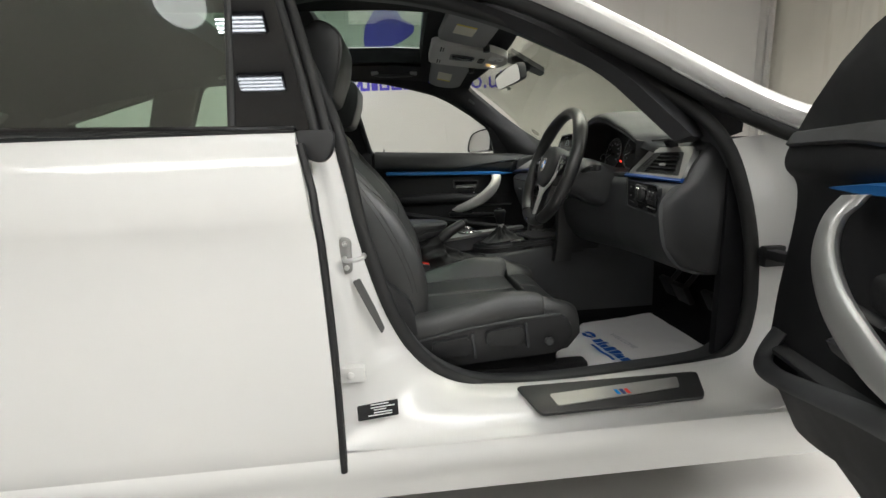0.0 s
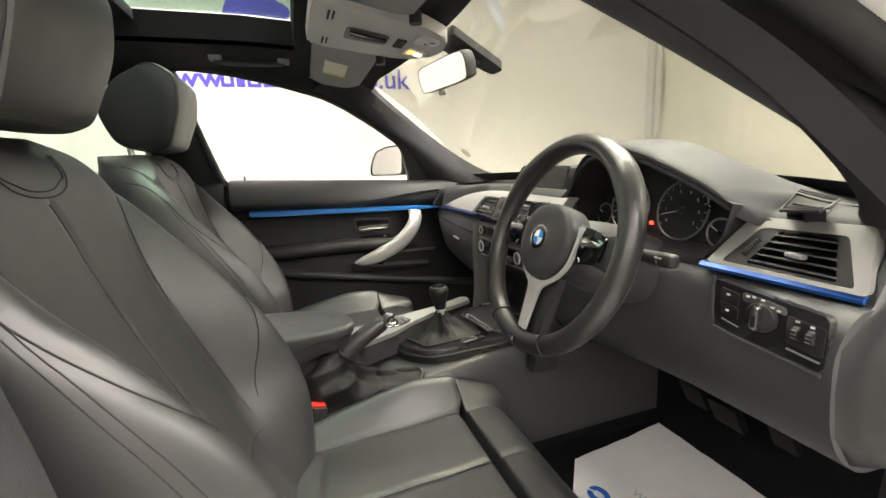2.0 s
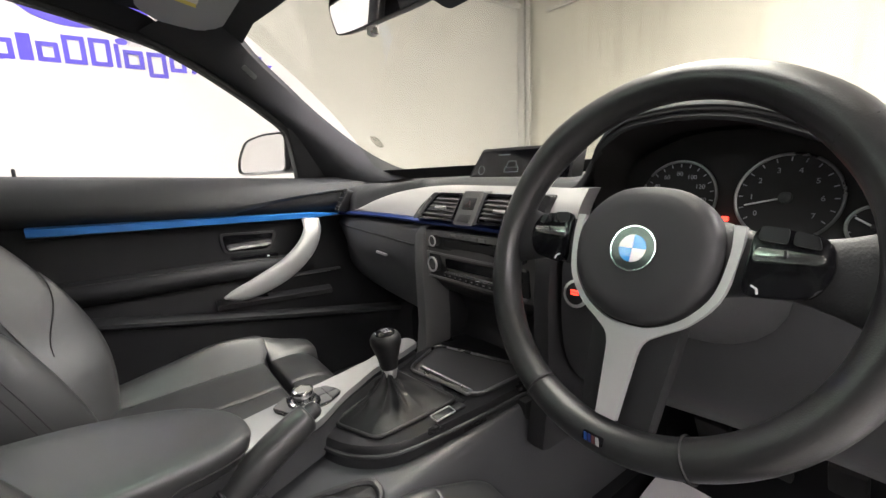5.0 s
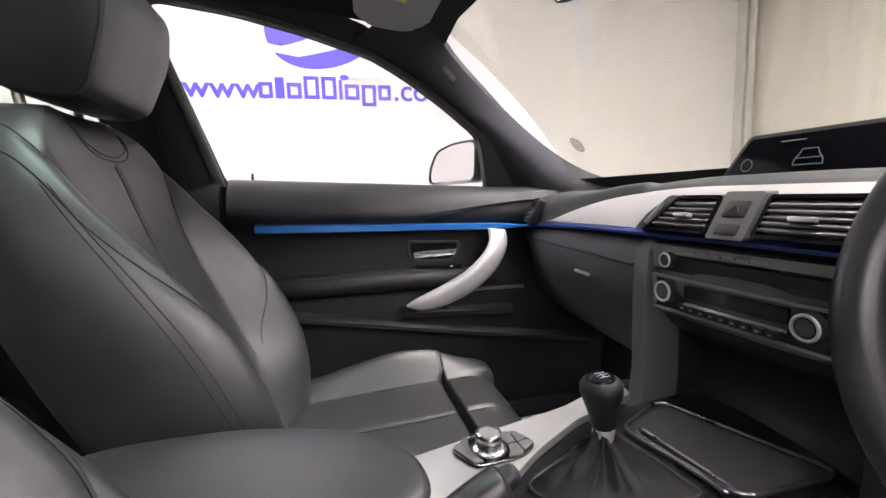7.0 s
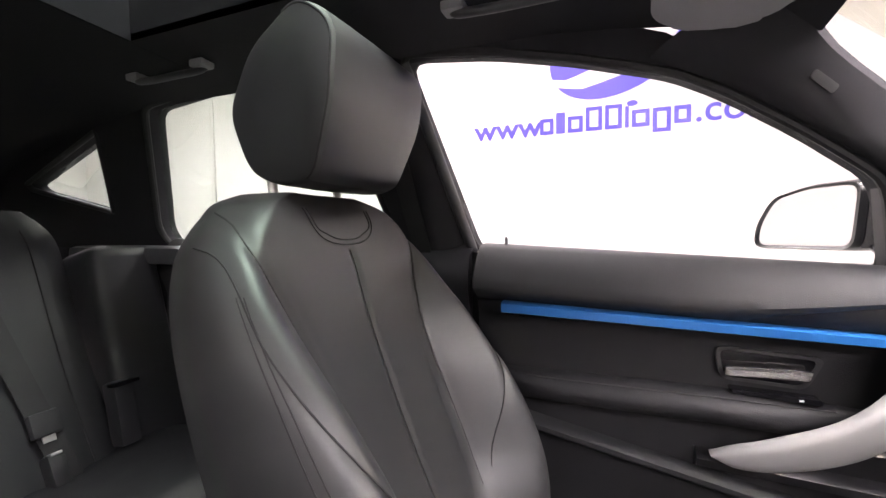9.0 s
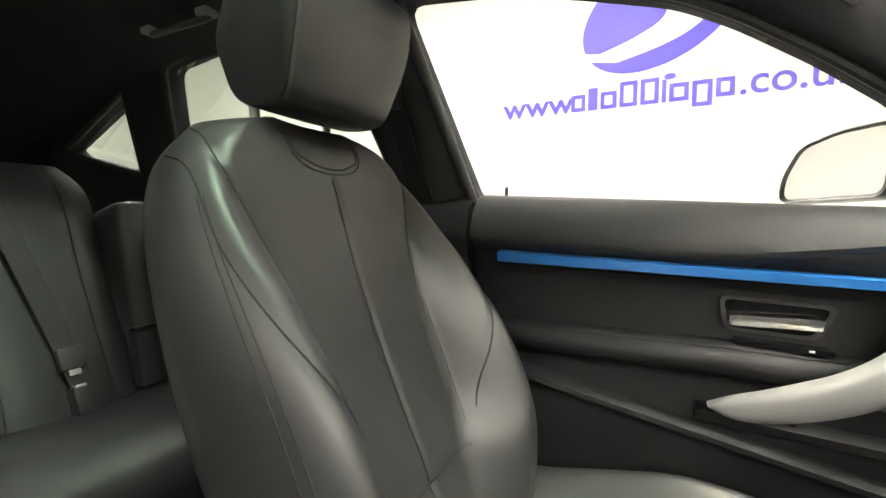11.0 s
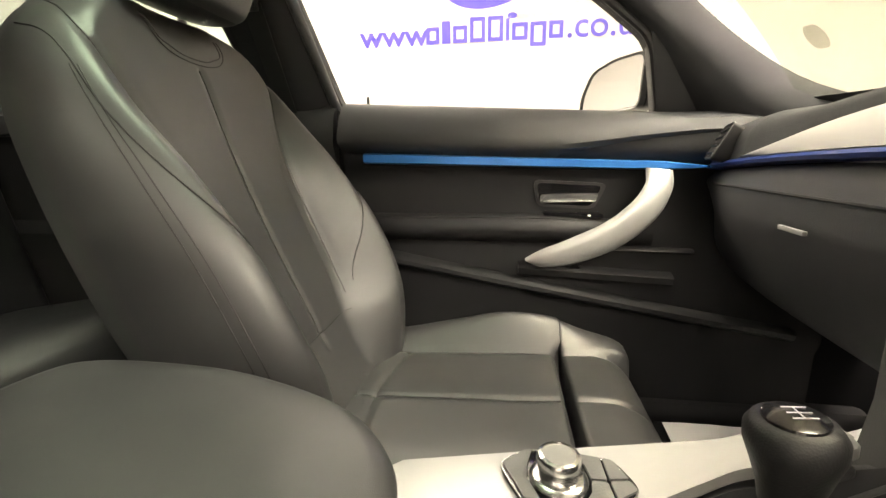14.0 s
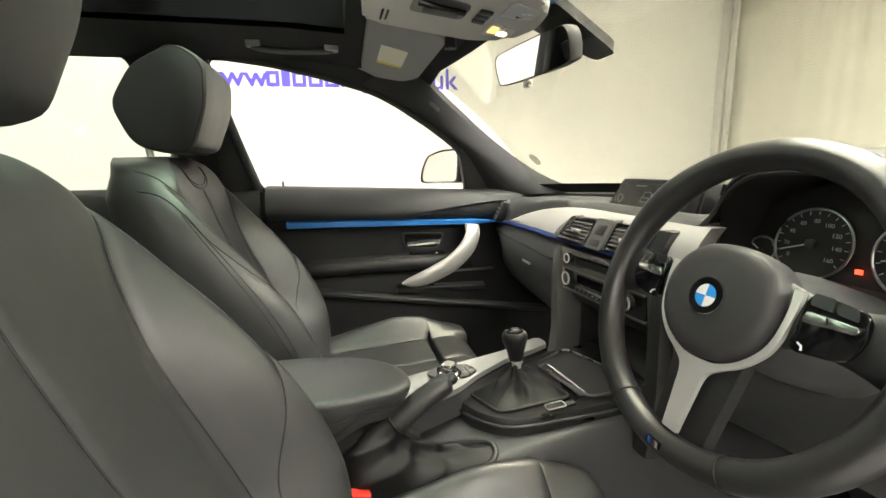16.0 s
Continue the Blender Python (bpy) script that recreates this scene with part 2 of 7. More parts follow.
def skin(bm, rows, close_i=False, close_j=False, cap=False):
    """Faces over a grid of points."""
    vs = [[bm.verts.new(p) for p in row] for row in rows]
    n, m = len(vs), len(vs[0])
    for i in range(n if close_i else n - 1):
        for j in range(m if close_j else m - 1):
            a, b, c, d = vs[i][j], vs[i][(j + 1) % m], vs[(i + 1) % n][(j + 1) % m], vs[(i + 1) % n][j]
            if len({a, b, c, d}) == 4:
                bm.faces.new((a, b, c, d))
    if cap:
        bm.faces.new(vs[0][::-1])
        bm.faces.new(vs[-1])
    return vs


def sheet(rows, d, bm=None):
    """A slab: a grid of points and the same grid shifted by d."""
    bm = bm or bmesh.new()
    d = Vector(d)
    a = skin(bm, rows)
    b = skin(bm, [[Vector(p) + d for p in r] for r in rows])
    n, m = len(a), len(a[0])
    ring = lambda g: [g[0][j] for j in range(m)] + [g[i][m - 1] for i in range(1, n)] + [g[n - 1][j] for j in range(m - 2, -1, -1)] + [g[i][0] for i in range(n - 2, 0, -1)]
    ra, rb = ring(a), ring(b)
    for i in range(len(ra)):
        k = (i + 1) % len(ra)
        bm.faces.new((ra[i], ra[k], rb[k], rb[i]))
    return bm


def tube(pts, r, seg=12, bm=None, closed=False, up=(0, 0, 1), flat=1.0, cap=True):
    """A tube along points; r: a radius or a function of 0..1; flat: its height across the path over its width."""
    bm = bm or bmesh.new()
    pts = [Vector(p) for p in pts]
    n = len(pts)
    rows = []
    side = None
    for i, p in enumerate(pts):
        a = pts[(i - 1) % n] if closed or i > 0 else p
        b = pts[(i + 1) % n] if closed or i < n - 1 else p
        t = (b - a).normalized()
        if side is None:
            u = Vector(up)
            side = t.cross(u)
            if side.length < 1e-4:
                side = t.cross(Vector((1, 0.3, 0.1)))
        side = (side - t * side.dot(t)).normalized()
        w = side.cross(t)
        rad = r(i / max(n - 1, 1)) if callable(r) else r
        rows.append([p + rad * (math.cos(2 * math.pi * k / seg) * side + flat * math.sin(2 * math.pi * k / seg) * w) for k in range(seg)])
    skin(bm, rows, close_i=closed, close_j=True, cap=cap and not closed)
    return bm


def rbox(c, s, bev=0.004, rot=None, bm=None, seg=2):
    """A box with rounded edges, turned by rot (degrees)."""
    b2 = bmesh.new()
    bmesh.ops.create_cube(b2, size=1.0)
    bmesh.ops.scale(b2, vec=s, verts=b2.verts)
    if bev:
        bmesh.ops.bevel(b2, geom=b2.edges[:], offset=min(bev, min(s) * 0.45), segments=seg, profile=0.6, affect="EDGES")
    m = pose(*c, *(rot or (0, 0, 0)))
    bmesh.ops.transform(b2, matrix=m, verts=b2.verts)
    if bm is None:
        return b2
    return join(bm, b2)


def join(bm, other):
    me = bpy.data.meshes.new("tmp")
    other.to_mesh(me)
    other.free()
    bm.from_mesh(me)
    bpy.data.meshes.remove(me)
    return bm


def prism(poly, f, d, bev=0.0, bm=None, seg=2):
    """A polygon of (a, b) laid into space by f and thickened by the vector d."""
    b2 = bmesh.new()
    d = Vector(d)
    lo = [b2.verts.new(f(a, b)) for a, b in poly]
    hi = [b2.verts.new(Vector(f(a, b)) + d) for a, b in poly]
    b2.faces.new(lo[::-1])
    top = b2.faces.new(hi)
    n = len(poly)
    for i in range(n):
        b2.faces.new((lo[i], lo[(i + 1) % n], hi[(i + 1) % n], hi[i]))
    if bev:
        bmesh.ops.bevel(b2, geom=list(top.edges), offset=bev, segments=seg, profile=0.6, affect="EDGES")
    return b2 if bm is None else join(bm, b2)


def pierced(outer, holes, f, d, bm=None):
    """A plate with holes: loops of (a, b) laid into space by f and thickened by d."""
    bm = bm or bmesh.new()
    d = Vector(d)
    loops = [outer] + holes
    flat = [Vector((a, b, 0)) for lp in loops for a, b in lp]
    tris = tessellate_polygon([[Vector((a, b, 0)) for a, b in lp] for lp in loops])
    lo = [bm.verts.new(f(v.x, v.y)) for v in flat]
    hi = [bm.verts.new(Vector(f(v.x, v.y)) + d) for v in flat]
    for t in tris:
        bm.faces.new([lo[i] for i in t])
        bm.faces.new([hi[i] for i in reversed(t)])
    k = 0
    for lp in loops:
        n = len(lp)
        for i in range(n):
            a, b = k + i, k + (i + 1) % n
            bm.faces.new((lo[a], lo[b], hi[b], hi[a]))
        k += n
    return bm


def lathe(profile, m, seg=28, bm=None):
    """A turned body: profile of (radius, height), about the z axis of the pose m."""
    bm = bm or bmesh.new()
    rows = [[m @ Vector((max(r, 1e-5) * math.cos(2 * math.pi * k / seg), max(r, 1e-5) * math.sin(2 * math.pi * k / seg), h)) for k in range(seg)] for r, h in profile]
    skin(bm, rows, close_j=True, cap=True)
    return bm


def rounded(poly, r=0.02, n=4):
    """The polygon with rounded corners."""
    out = []
    k = len(poly)
    for i in range(k):
        p, a, b = Vector((*poly[i],)), Vector((*poly[i - 1],)), Vector((*poly[(i + 1) % k],))
        ra, rb = min(r, (a - p).length * 0.45), min(r, (b - p).length * 0.45)
        s, e = p + (a - p).normalized() * ra, p + (b - p).normalized() * rb
        for j in range(n + 1):
            t = j / n
            q = s * (1 - t) ** 2 + 2 * p * t * (1 - t) + e * t * t
            out.append((q.x, q.y))
    return out


def text_mesh(body, size, m, thick=0.004, bold=0.0):
    cu = bpy.data.curves.new("txt", "FONT")
    cu.body, cu.size, cu.extrude = body, size, thick / 2
    cu.resolution_u = 4
    cu.offset = bold
    ob = bpy.data.objects.new("txt", cu)
    scene.collection.objects.link(ob)
    bpy.context.view_layer.update()
    me = bpy.data.meshes.new_from_object(ob.evaluated_get(bpy.context.evaluated_depsgraph_get()))
    bpy.data.objects.remove(ob)
    bpy.data.curves.remove(cu)
    me.transform(m)
    bm = bmesh.new()
    bm.from_mesh(me)
    bpy.data.meshes.remove(me)
    return bm


# ---- the showroom ----
X0, X1, Y0, Y1, ZC = -6.0, 4.24, -5.5, 3.2, 2.95


def structure(name, bm, mat, label, category):
    ob = part(name, bm, mat)
    return tagged(ob, label, category, kind="structure")


structure("ground", rbox(((X0 + X1) / 2, (Y0 + Y1) / 2, -0.05), (X1 - X0 + 0.4, Y1 - Y0 + 0.4, 0.1), 0), FLOOR, "grey painted showroom floor", "floor")
structure("ceiling", rbox(((X0 + X1) / 2, (Y0 + Y1) / 2, ZC + 0.05), (X1 - X0 + 0.4, Y1 - Y0 + 0.4, 0.1), 0), CEIL, "dim grey sheet ceiling of the showroom", "ceiling")
structure("wall_left", rbox(((X0 + X1) / 2, Y1 + 0.06, ZC / 2), (X1 - X0, 0.12, ZC), 0), WALL, "white painted panel wall carrying the dealer sign", "wall")
structure("wall_right", rbox(((X0 + X1) / 2, Y0 - 0.06, ZC / 2), (X1 - X0, 0.12, ZC), 0), CEIL, "plain grey wall behind the camera", "wall")
structure("wall_back", rbox((X0 - 0.06, (Y0 + Y1) / 2, ZC / 2), (0.12, Y1 - Y0, ZC), 0), WALL, "plain white wall behind the car", "wall")


def curtain_wall():
    """A hanging sheet with soft vertical folds."""
    rows = []
    for j in range(25):
        z = ZC * j / 24
        row = []
        for i in range(241):
            y = Y0 + (Y1 - 0.1 - Y0) * i / 240
            w = 0.030 * noise.noise((y * 2.1, z * 0.12, 3)) + 0.018 * noise.noise((y * 6.5, z * 0.30, 9)) + 0.007 * noise.noise((y * 17, z * 0.8, 1)) + 0.010 * noise.noise((y * 3.0 + z * 2.2, z * 2.4 - y, 5))
            row.append((X1 + w, y, z))
        rows.append(row)
    return sheet(rows, (0.05, 0, 0))


CURTAIN = streaked(material("cream_plastic_sheet", (0.60, 0.575, 0.51), 0.6, grain=(5, 0.25), stain=(1.6, 0.14), rvary=0.08), (0.30, 0.25, 0.17), 0.75)
structure("wall_front", curtain_wall(), CURTAIN, "creamy plastic sheet wall with soft vertical folds and stains", "wall")
frame_bm = rbox((X1 - 0.05, Y1 - 0.05, ZC / 2), (0.08, 0.10, ZC), 0.006)
frame_bm = rbox((X1 - 0.075, Y1 - 0.16, ZC / 2), (0.03, 0.05, ZC), 0.004, bm=frame_bm)
structure("trim_corner", frame_bm, STEEL, "pale steel corner post between the two walls", "post")
structure("trim_seam", rbox((-3.80, Y1 - 0.012, ZC / 2), (0.05, 0.02, ZC), 0.004), STEEL, "grey vertical joint strip on the white wall", "trim")
structure("trim_rail", rbox((X1 - 0.05, -1.2, 2.72), (0.04, 8.0, 0.045), 0.004), STEEL, "steel rail across the sheet wall", "rail")
structure("trim_hem", rbox((2.2, Y1 - 0.03, 2.86), (4.0, 0.05, 0.05), 0.004), STEEL, "steel rail along the top of the white wall", "rail")


def ceiling_light(x, y, turn, watts):
    t = thing("ceiling_light", (x, y, ZC), "white louvred fluorescent ceiling light", "ceiling light", "showroom ceiling lights")
    m = pose(x, y, ZC - 0.06, 0, 0, turn)
    b = rbox((0, 0, 0.025), (2.2, 0.98, 0.07), 0.01)
    bmesh.ops.transform(b, matrix=m, verts=b.verts)
    part("housing", b, STEEL, t)
    b = rbox((0, 0, -0.016), (2.1, 0.88, 0.008), 0.002)
    bmesh.ops.transform(b, matrix=m, verts=b.verts)
    part("diffuser", b, TUBE_GLOW, t, "glowing diffuser")
    for i in range(6):
        b = rbox((0, -0.40 + 0.16 * i, -0.11), (2.1, 0.012, 0.05), 0.001)
        bmesh.ops.transform(b, matrix=m, verts=b.verts)
        part("louvre", b, STEEL, t)
    la = bpy.data.lights.new("lamp", "AREA")
    la.shape, la.size, la.size_y, la.energy, la.color = "RECTANGLE", 2.0, 0.84, watts, (1.0, 0.985, 0.955)
    lo = new("ceiling_lamp", la)
    lo.matrix_basis = pose(x, y, ZC - 0.14, 0, 0, turn)


for lx, ly, lw in ((-3.2, 1.7, 0.52), (0.45, 0.15, 0.34), (-0.8, 2.3, 0.08), (2.0, 0.3, 0.54), (-1.9, -3.3, 0.66), (1.4, -2.7, 1.00), (3.0, -2.5, 2.10), (0.2, -4.5, 0.60)):
    ceiling_light(lx, ly, 0, LAMP_W * lw)


def round_lamp(x, y):
    t = thing("pendant_lamp", (x, y, ZC), "round white high-bay lamp hanging from the ceiling", "lamp")
    part("shade", lathe([(0.02, 0.0), (0.035, -0.01), (0.115, -0.09), (0.15, -0.115), (0.147, -0.118), (0.03, -0.06)], pose(x, y, ZC - 0.28)), STEEL, t)
    part("cable", tube([(x, y, ZC), (x, y, ZC - 0.28)], 0.006), PLASTIC, t)
    part("bulb", lathe([(0.0, -0.11), (0.115, -0.107), (0.115, -0.104), (0.0, -0.098)], pose(x, y, ZC - 0.28)), LAMP_GLOW, t)


round_lamp(-0.93, -0.955)


def strip_lamp(x, y):
    """A short wall-washer with four bright lamellae."""
    t = thing("strip_light", (x, y, ZC), "short ceiling light with bright white lamellae", "ceiling light", "short ceiling lights")
    part("housing", rbox((x, y, ZC - 0.02), (0.27, 0.107, 0.04), 0.006), PLASTIC, t)
    for k in range(4):
        part("lamella", rbox((x, y - 0.032 + 0.0214 * k, ZC - 0.046), (0.253, 0.009, 0.008), 0.002), LAMELLA_GLOW, t, "glowing lamella")


strip_lamp(-0.80, -1.165)
strip_lamp(-0.78, -1.50)


# ---- the dealer sign on the wall ----
def wall_pt(x, z):
    """A place on the sign, drawn 6 % larger about the wall's foot."""
    return Vector((1.06 * x - 0.012, Y1 - 0.001, 1.06 * z - 0.0618))


def sign_pose(x, z):
    return Matrix.Translation(wall_pt(x, z) + Vector((0, -0.003, 0))) @ pose(0, 0, 0, 90, 0, 0) @ Matrix.Scale(1.06, 4)


sign = thing("wall_sign", (0.18, Y1, 1.74), "violet vinyl dealer sign with web address below a swirl", "sign")
part("lettering", text_mesh("www.", 0.205, sign_pose(-0.83, 1.765) @ Matrix.Diagonal((1.14, 1, 1, 1)), 0.004, 0.004), VIOLET, sign)
part("lettering", text_mesh(".co.uk", 0.235, sign_pose(0.635, 1.765), 0.004, 0.002), VIOLET, sign)
# the dealer's name: plain hollow blocks, some taller, one hanging lower
cx = -0.338
for up, down, wd in ((0, 0, 0.113), (0.035, 0, 0.080), (0, 0, 0.12), (0.05, 0, 0.126), (0.05, 0, 0.126), (0.03, 0, 0.042), (0, 0, 0.126), (0, 0.045, 0.126), (0, 0, 0.114)):
    x0, x1, z0, z1 = cx, cx + wd - 0.018, 1.765 - down, 1.878 + up
    holes = [[(x0 + 0.026, z0 + 0.026), (x0 + 0.026, z1 - 0.026), (x1 - 0.026, z1 - 0.026), (x1 - 0.026, z0 + 0.026)]] if wd > 0.1 else []
    part("name_block", pierced([(x0, z0), (x1, z0), (x1, z1), (x0, z1)], holes, wall_pt, (0, -0.004, 0)), VIOLET, sign)
    cx += wd
part("place_line", text_mesh("KINGS LYNN", 0.045, sign_pose(0.30, 1.902), 0.003), GREYINK, sign)
oval = [(0.27 + 0.033 * math.cos(a), 1.925 + 0.02 * math.sin(a)) for a in np.linspace(0, 2 * math.pi, 20, endpoint=False)]
part("small_swirl", prism(oval, wall_pt, (0, -0.003, 0)), VIOLET, sign)


def swirl():
    """A tilted oval cut by a white S: an upper and a lower blob."""
    c, a, b, tl = (0.20, 2.36), 0.50, 0.34, radians(28)

    def rim(t):
        u, v = a * math.cos(t), b * math.sin(t)
        return (c[0] + u * math.cos(tl) - v * math.sin(tl), c[1] + u * math.sin(tl) + v * math.cos(tl))

    low = [rim(t) for t in np.linspace(radians(188), radians(352), 30)]
    low += [tuple(p[:2]) for p in smooth_line([(0.60, 2.52, 0), (0.545, 2.36, 0), (0.40, 2.21, 0), (0.20, 2.12, 0), (-0.13, 2.04, 0)], 18)][1:-1]
    up = [rim(t) for t in np.linspace(radians(30), radians(176), 28)]
    up += [tuple(p[:2]) for p in smooth_line([(-0.235, 2.11, 0), (0.02, 2.19, 0), (0.20, 2.28, 0), (0.235, 2.37, 0), (0.12, 2.44, 0), (0.09, 2.54, 0), (0.25, 2.58, 0), (0.5, 2.66, 0)], 26)][1:-1]
    return low, up


for shape in swirl():
    part("swirl", pierced(shape, [], wall_pt, (0, -0.004, 0)), VIOLET, sign)


# ---- the car's shell ----
def side_in(x, z, s=1, off=0.0):
    """A point on the inner face of the side glazing: s=1 passenger side, -1 driver side."""
    return Vector((x, s * (1.297 + off - 0.53 * z), z))


body = thing("car_body", (0, 0, 0.3), "white hatchback shell with black cloth roof lining and black pillar trims", "car body")

WIN_F = rounded([(-0.122, 1.060), (-0.205, 1.424), (-0.05, 1.408), (0.09, 1.381), (0.235, 1.344), (0.313, 1.308), (0.42, 1.246), (0.525, 1.176), (0.575, 1.030)], 0.03, 3)
WIN_R = rounded([(-0.30, 1.06), (-0.37, 1.420), (-0.66, 1.430), (-0.90, 1.412), (-1.09, 1.12), (-1.08, 1.07)], 0.030, 3)
WIN_Q = rounded([(-1.115, 1.380), (-1.245, 1.170), (-1.575, 1.250), (-1.585, 1.268)], 0.012, 3)
SIDE = [(0.66, 1.0), (-2.15, 1.0), (-2.15, 1.10), (-1.85, 1.27), (-1.5, 1.40), (-1.0, 1.455), (-0.5, 1.468), (-0.1, 1.462), (0.09, 1.432), (0.22, 1.392), (0.33, 1.335), (0.45, 1.262), (0.56, 1.19), (0.66, 1.10)]
part("pillar_trim", pierced(SIDE, [WIN_F, WIN_R, WIN_Q], lambda x, z: side_in(x, z), (0, 0.055, 0.0)), HEADLINER, body, "black cloth pillar trim of the passenger side")
for w in (WIN_F, WIN_R, WIN_Q):
    part("window_seal", tube([side_in(x, z, 1, 0.004) for x, z in w], 0.008, 8, closed=True), RUBBER, body)
    g = part("side_window", prism(w, lambda x, z: side_in(x, z, 1, 0.035), (0, 0.004, 0)), GLASS if w is WIN_F else TINT, body, "clear side window pane")
    g.visible_shadow = False

# B pillar cover and belt on the passenger side
rows = []
for i in range(14):
    f = i / 13
    z = 1.02 + 0.40 * f
    x0, x1 = -0.128 - 0.078 * f, -0.285 - 0.075 * f
    rows.append([side_in(x0 + (x1 - x0) * k / 6, z, 1, -0.028 * math.sin(math.pi * k / 6) ** 0.6 - 0.002) for k in range(7)])
part("pillar_cover", sheet(rows, (0, 0.02, 0)), HEADLINER, body, "black cloth cover of the middle pillar")
part("pillar_edge", tube([side_in(-0.119 - 0.078 * f, 1.02 + 0.385 * f, 1, -0.008) for f in np.linspace(0, 1, 12)], 0.011, 10), SOFT, body, "grey edge strip of the middle pillar")
part("belt_anchor", rbox(side_in(-0.235, 1.265, 1, -0.045), (0.03, 0.02, 0.06), 0.006), PLASTIC, body)
part("seat_belt", sheet([[side_in(-0.235 + 0.02 * k, 1.25 - 0.3 * f, 1, -0.05 + 0.02 * f) for k in (-1, 0, 1)] for f in np.linspace(0, 1, 8)], (0, 0.002, 0)), RUBBER, body, "black woven seat belt")


# roof lining round the glass roof
def roof_z(x, y, lift=0.0):
    z = 1.452 + lift - 0.125 * y * y
    if x < -0.7:
        z -= 0.16 * (x + 0.7) ** 2
    if x > 0.0:
        z -= 0.33 * x * x
    return z


def roof_patch(xa, xb, ya, yb, n, m, lift=0.0):
    return [[(x, y, roof_z(x, y, lift)) for y in np.linspace(ya, yb, m)] for x in np.linspace(xa, xb, n)]


RX0, RX1, RY = -0.62, 0.15, 0.345
for xa, xb, ya, yb in ((RX1, 0.40, -0.555, 0.555), (-1.6, RX0, -0.565, 0.565), (RX0, RX1, RY, 0.565), (RX0, RX1, -0.565, -RY)):
    part("roof_lining", sheet(roof_patch(xa, xb, ya, yb, 9, 11), (0, 0, 0.012)), HEADLINER, body, "anthracite cloth roof lining")
    part("roof_skin", sheet(roof_patch(xa, xb, ya * 1.06, yb * 1.06, 9, 11, 0.075), (0, 0, 0.01)), WHITE, body, "white roof panel")
WELL = [(RX1, RY), (RX0, RY), (RX0, -RY), (RX1, -RY)]
for (xa, ya), (xb, yb) in zip(WELL, WELL[1:] + WELL[:1]):
    g = [[(xa + (xb - xa) * k / 6, ya + (yb - ya) * k / 6, roof_z(xa + (xb - xa) * k / 6, ya + (yb - ya) * k / 6, h)) for k in range(7)] for h in (0.0, 0.075)]
    part("roof_well", sheet(g, (0.006 if xa == xb else 0, 0.006 if ya == yb else 0, 0)), CARPET, body)
g = part("roof_glass", sheet(roof_patch(RX0, RX1, -RY, RY, 7, 7, 0.078), (0, 0, 0.005)), ROOF_GLASS, body, "green-tinted glass roof pane")
g.visible_shadow = False
part("roof_crossbar", rbox((-0.26, 0, roof_z(-0.26, 0, 0.045)), (0.09, 0.68, 0.03), 0.008), PLASTIC, body)


# windscreen
def screen_pt(u, f):
    """u: -1..1 across, f: 0 at the header, 1 at the base."""
    y = u * (0.52 + 0.17 * f)
    x = 0.415 - 0.19 * y * y + f * (0.69 - 0.40 * y * y)
    z = 1.402 - 0.02 * y * y + f * (-0.372) + 0.02 * math.sin(math.pi * f)
    return Vector((x, y, z))


g = part("windscreen", sheet([[screen_pt(u, f) for u in np.linspace(-1, 1, 15)] for f in np.linspace(0, 1, 11)], (0.003, 0, 0.004)), SCREEN_GLASS, body, "faintly green windscreen")
g.visible_shadow = False
part("header_rail", sheet([[screen_pt(u, 0) + Vector((dx, 0, dz)) for u in np.linspace(-1, 1, 15)] for dx, dz in ((-0.03, 0.025), (-0.012, 0.0), (0.012, -0.014), (0.03, -0.018))], (0, 0, 0.02)), HEADLINER, body, "black header above the windscreen")


def a_pillar(s):
    """Trim between the side window's edge and the windscreen's edge."""
    a = smooth_line([side_in(x, z, s, -0.004) for x, z in ((0.20, 1.362), (0.313, 1.312), (0.42, 1.252), (0.525, 1.180), (0.60, 1.095), (0.66, 1.02))], 26)
    b = smooth_line([(0.34, s * 0.47, 1.405), (0.405, s * 0.565, 1.353), (0.52, s * 0.638, 1.278), (0.60, s * 0.68, 1.225), (0.70, s * 0.705, 1.158), (0.79, s * 0.70, 1.098), (0.85, s * 0.66, 1.058), (0.90, s * 0.60, 1.03)], 26)
    rows = []
    for i in range(26):
        p, q = a[i], b[i]
        row = []
        for k in range(9):
            t = k / 8
            h = math.sin(math.pi * t) ** 0.8 * 0.022
            row.append(p.lerp(q, t) + Vector((-h * 0.8, -s * h, -h * 0.2)))
        rows.append(row)
    return sheet(rows, (0.02, s * 0.03, 0.012))


for s_ in (1, -1):
    fp = part("front_pillar", a_pillar(s_), HEADLINER, body, "black cloth windscreen pillar trim")
    near = bvhtree.BVHTree.FromPolygons([v.co for v in fp.data.vertices], [tuple(p.vertices) for p in fp.data.polygons])
    p, n, _, _ = near.find_nearest(Vector((0.43, s_ * 0.54, 1.285)))
    n = n if n.y * s_ < 0 else -n
    along = (Vector((0.105, s_ * 0.06, -0.07)) - n * Vector((0.105, s_ * 0.06, -0.07)).dot(n)).normalized()
    across = n.cross(along)
    plaque = rounded([(-0.021, -0.006), (0.021, -0.006), (0.021, 0.006), (-0.021, 0.006)], 0.004)
    part("pillar_badge", prism(plaque, lambda a, c: p + n * 0.0005 + along * a + across * c, n * 0.002, 0.0006), SOFT, fp, "small grey airbag plaque")
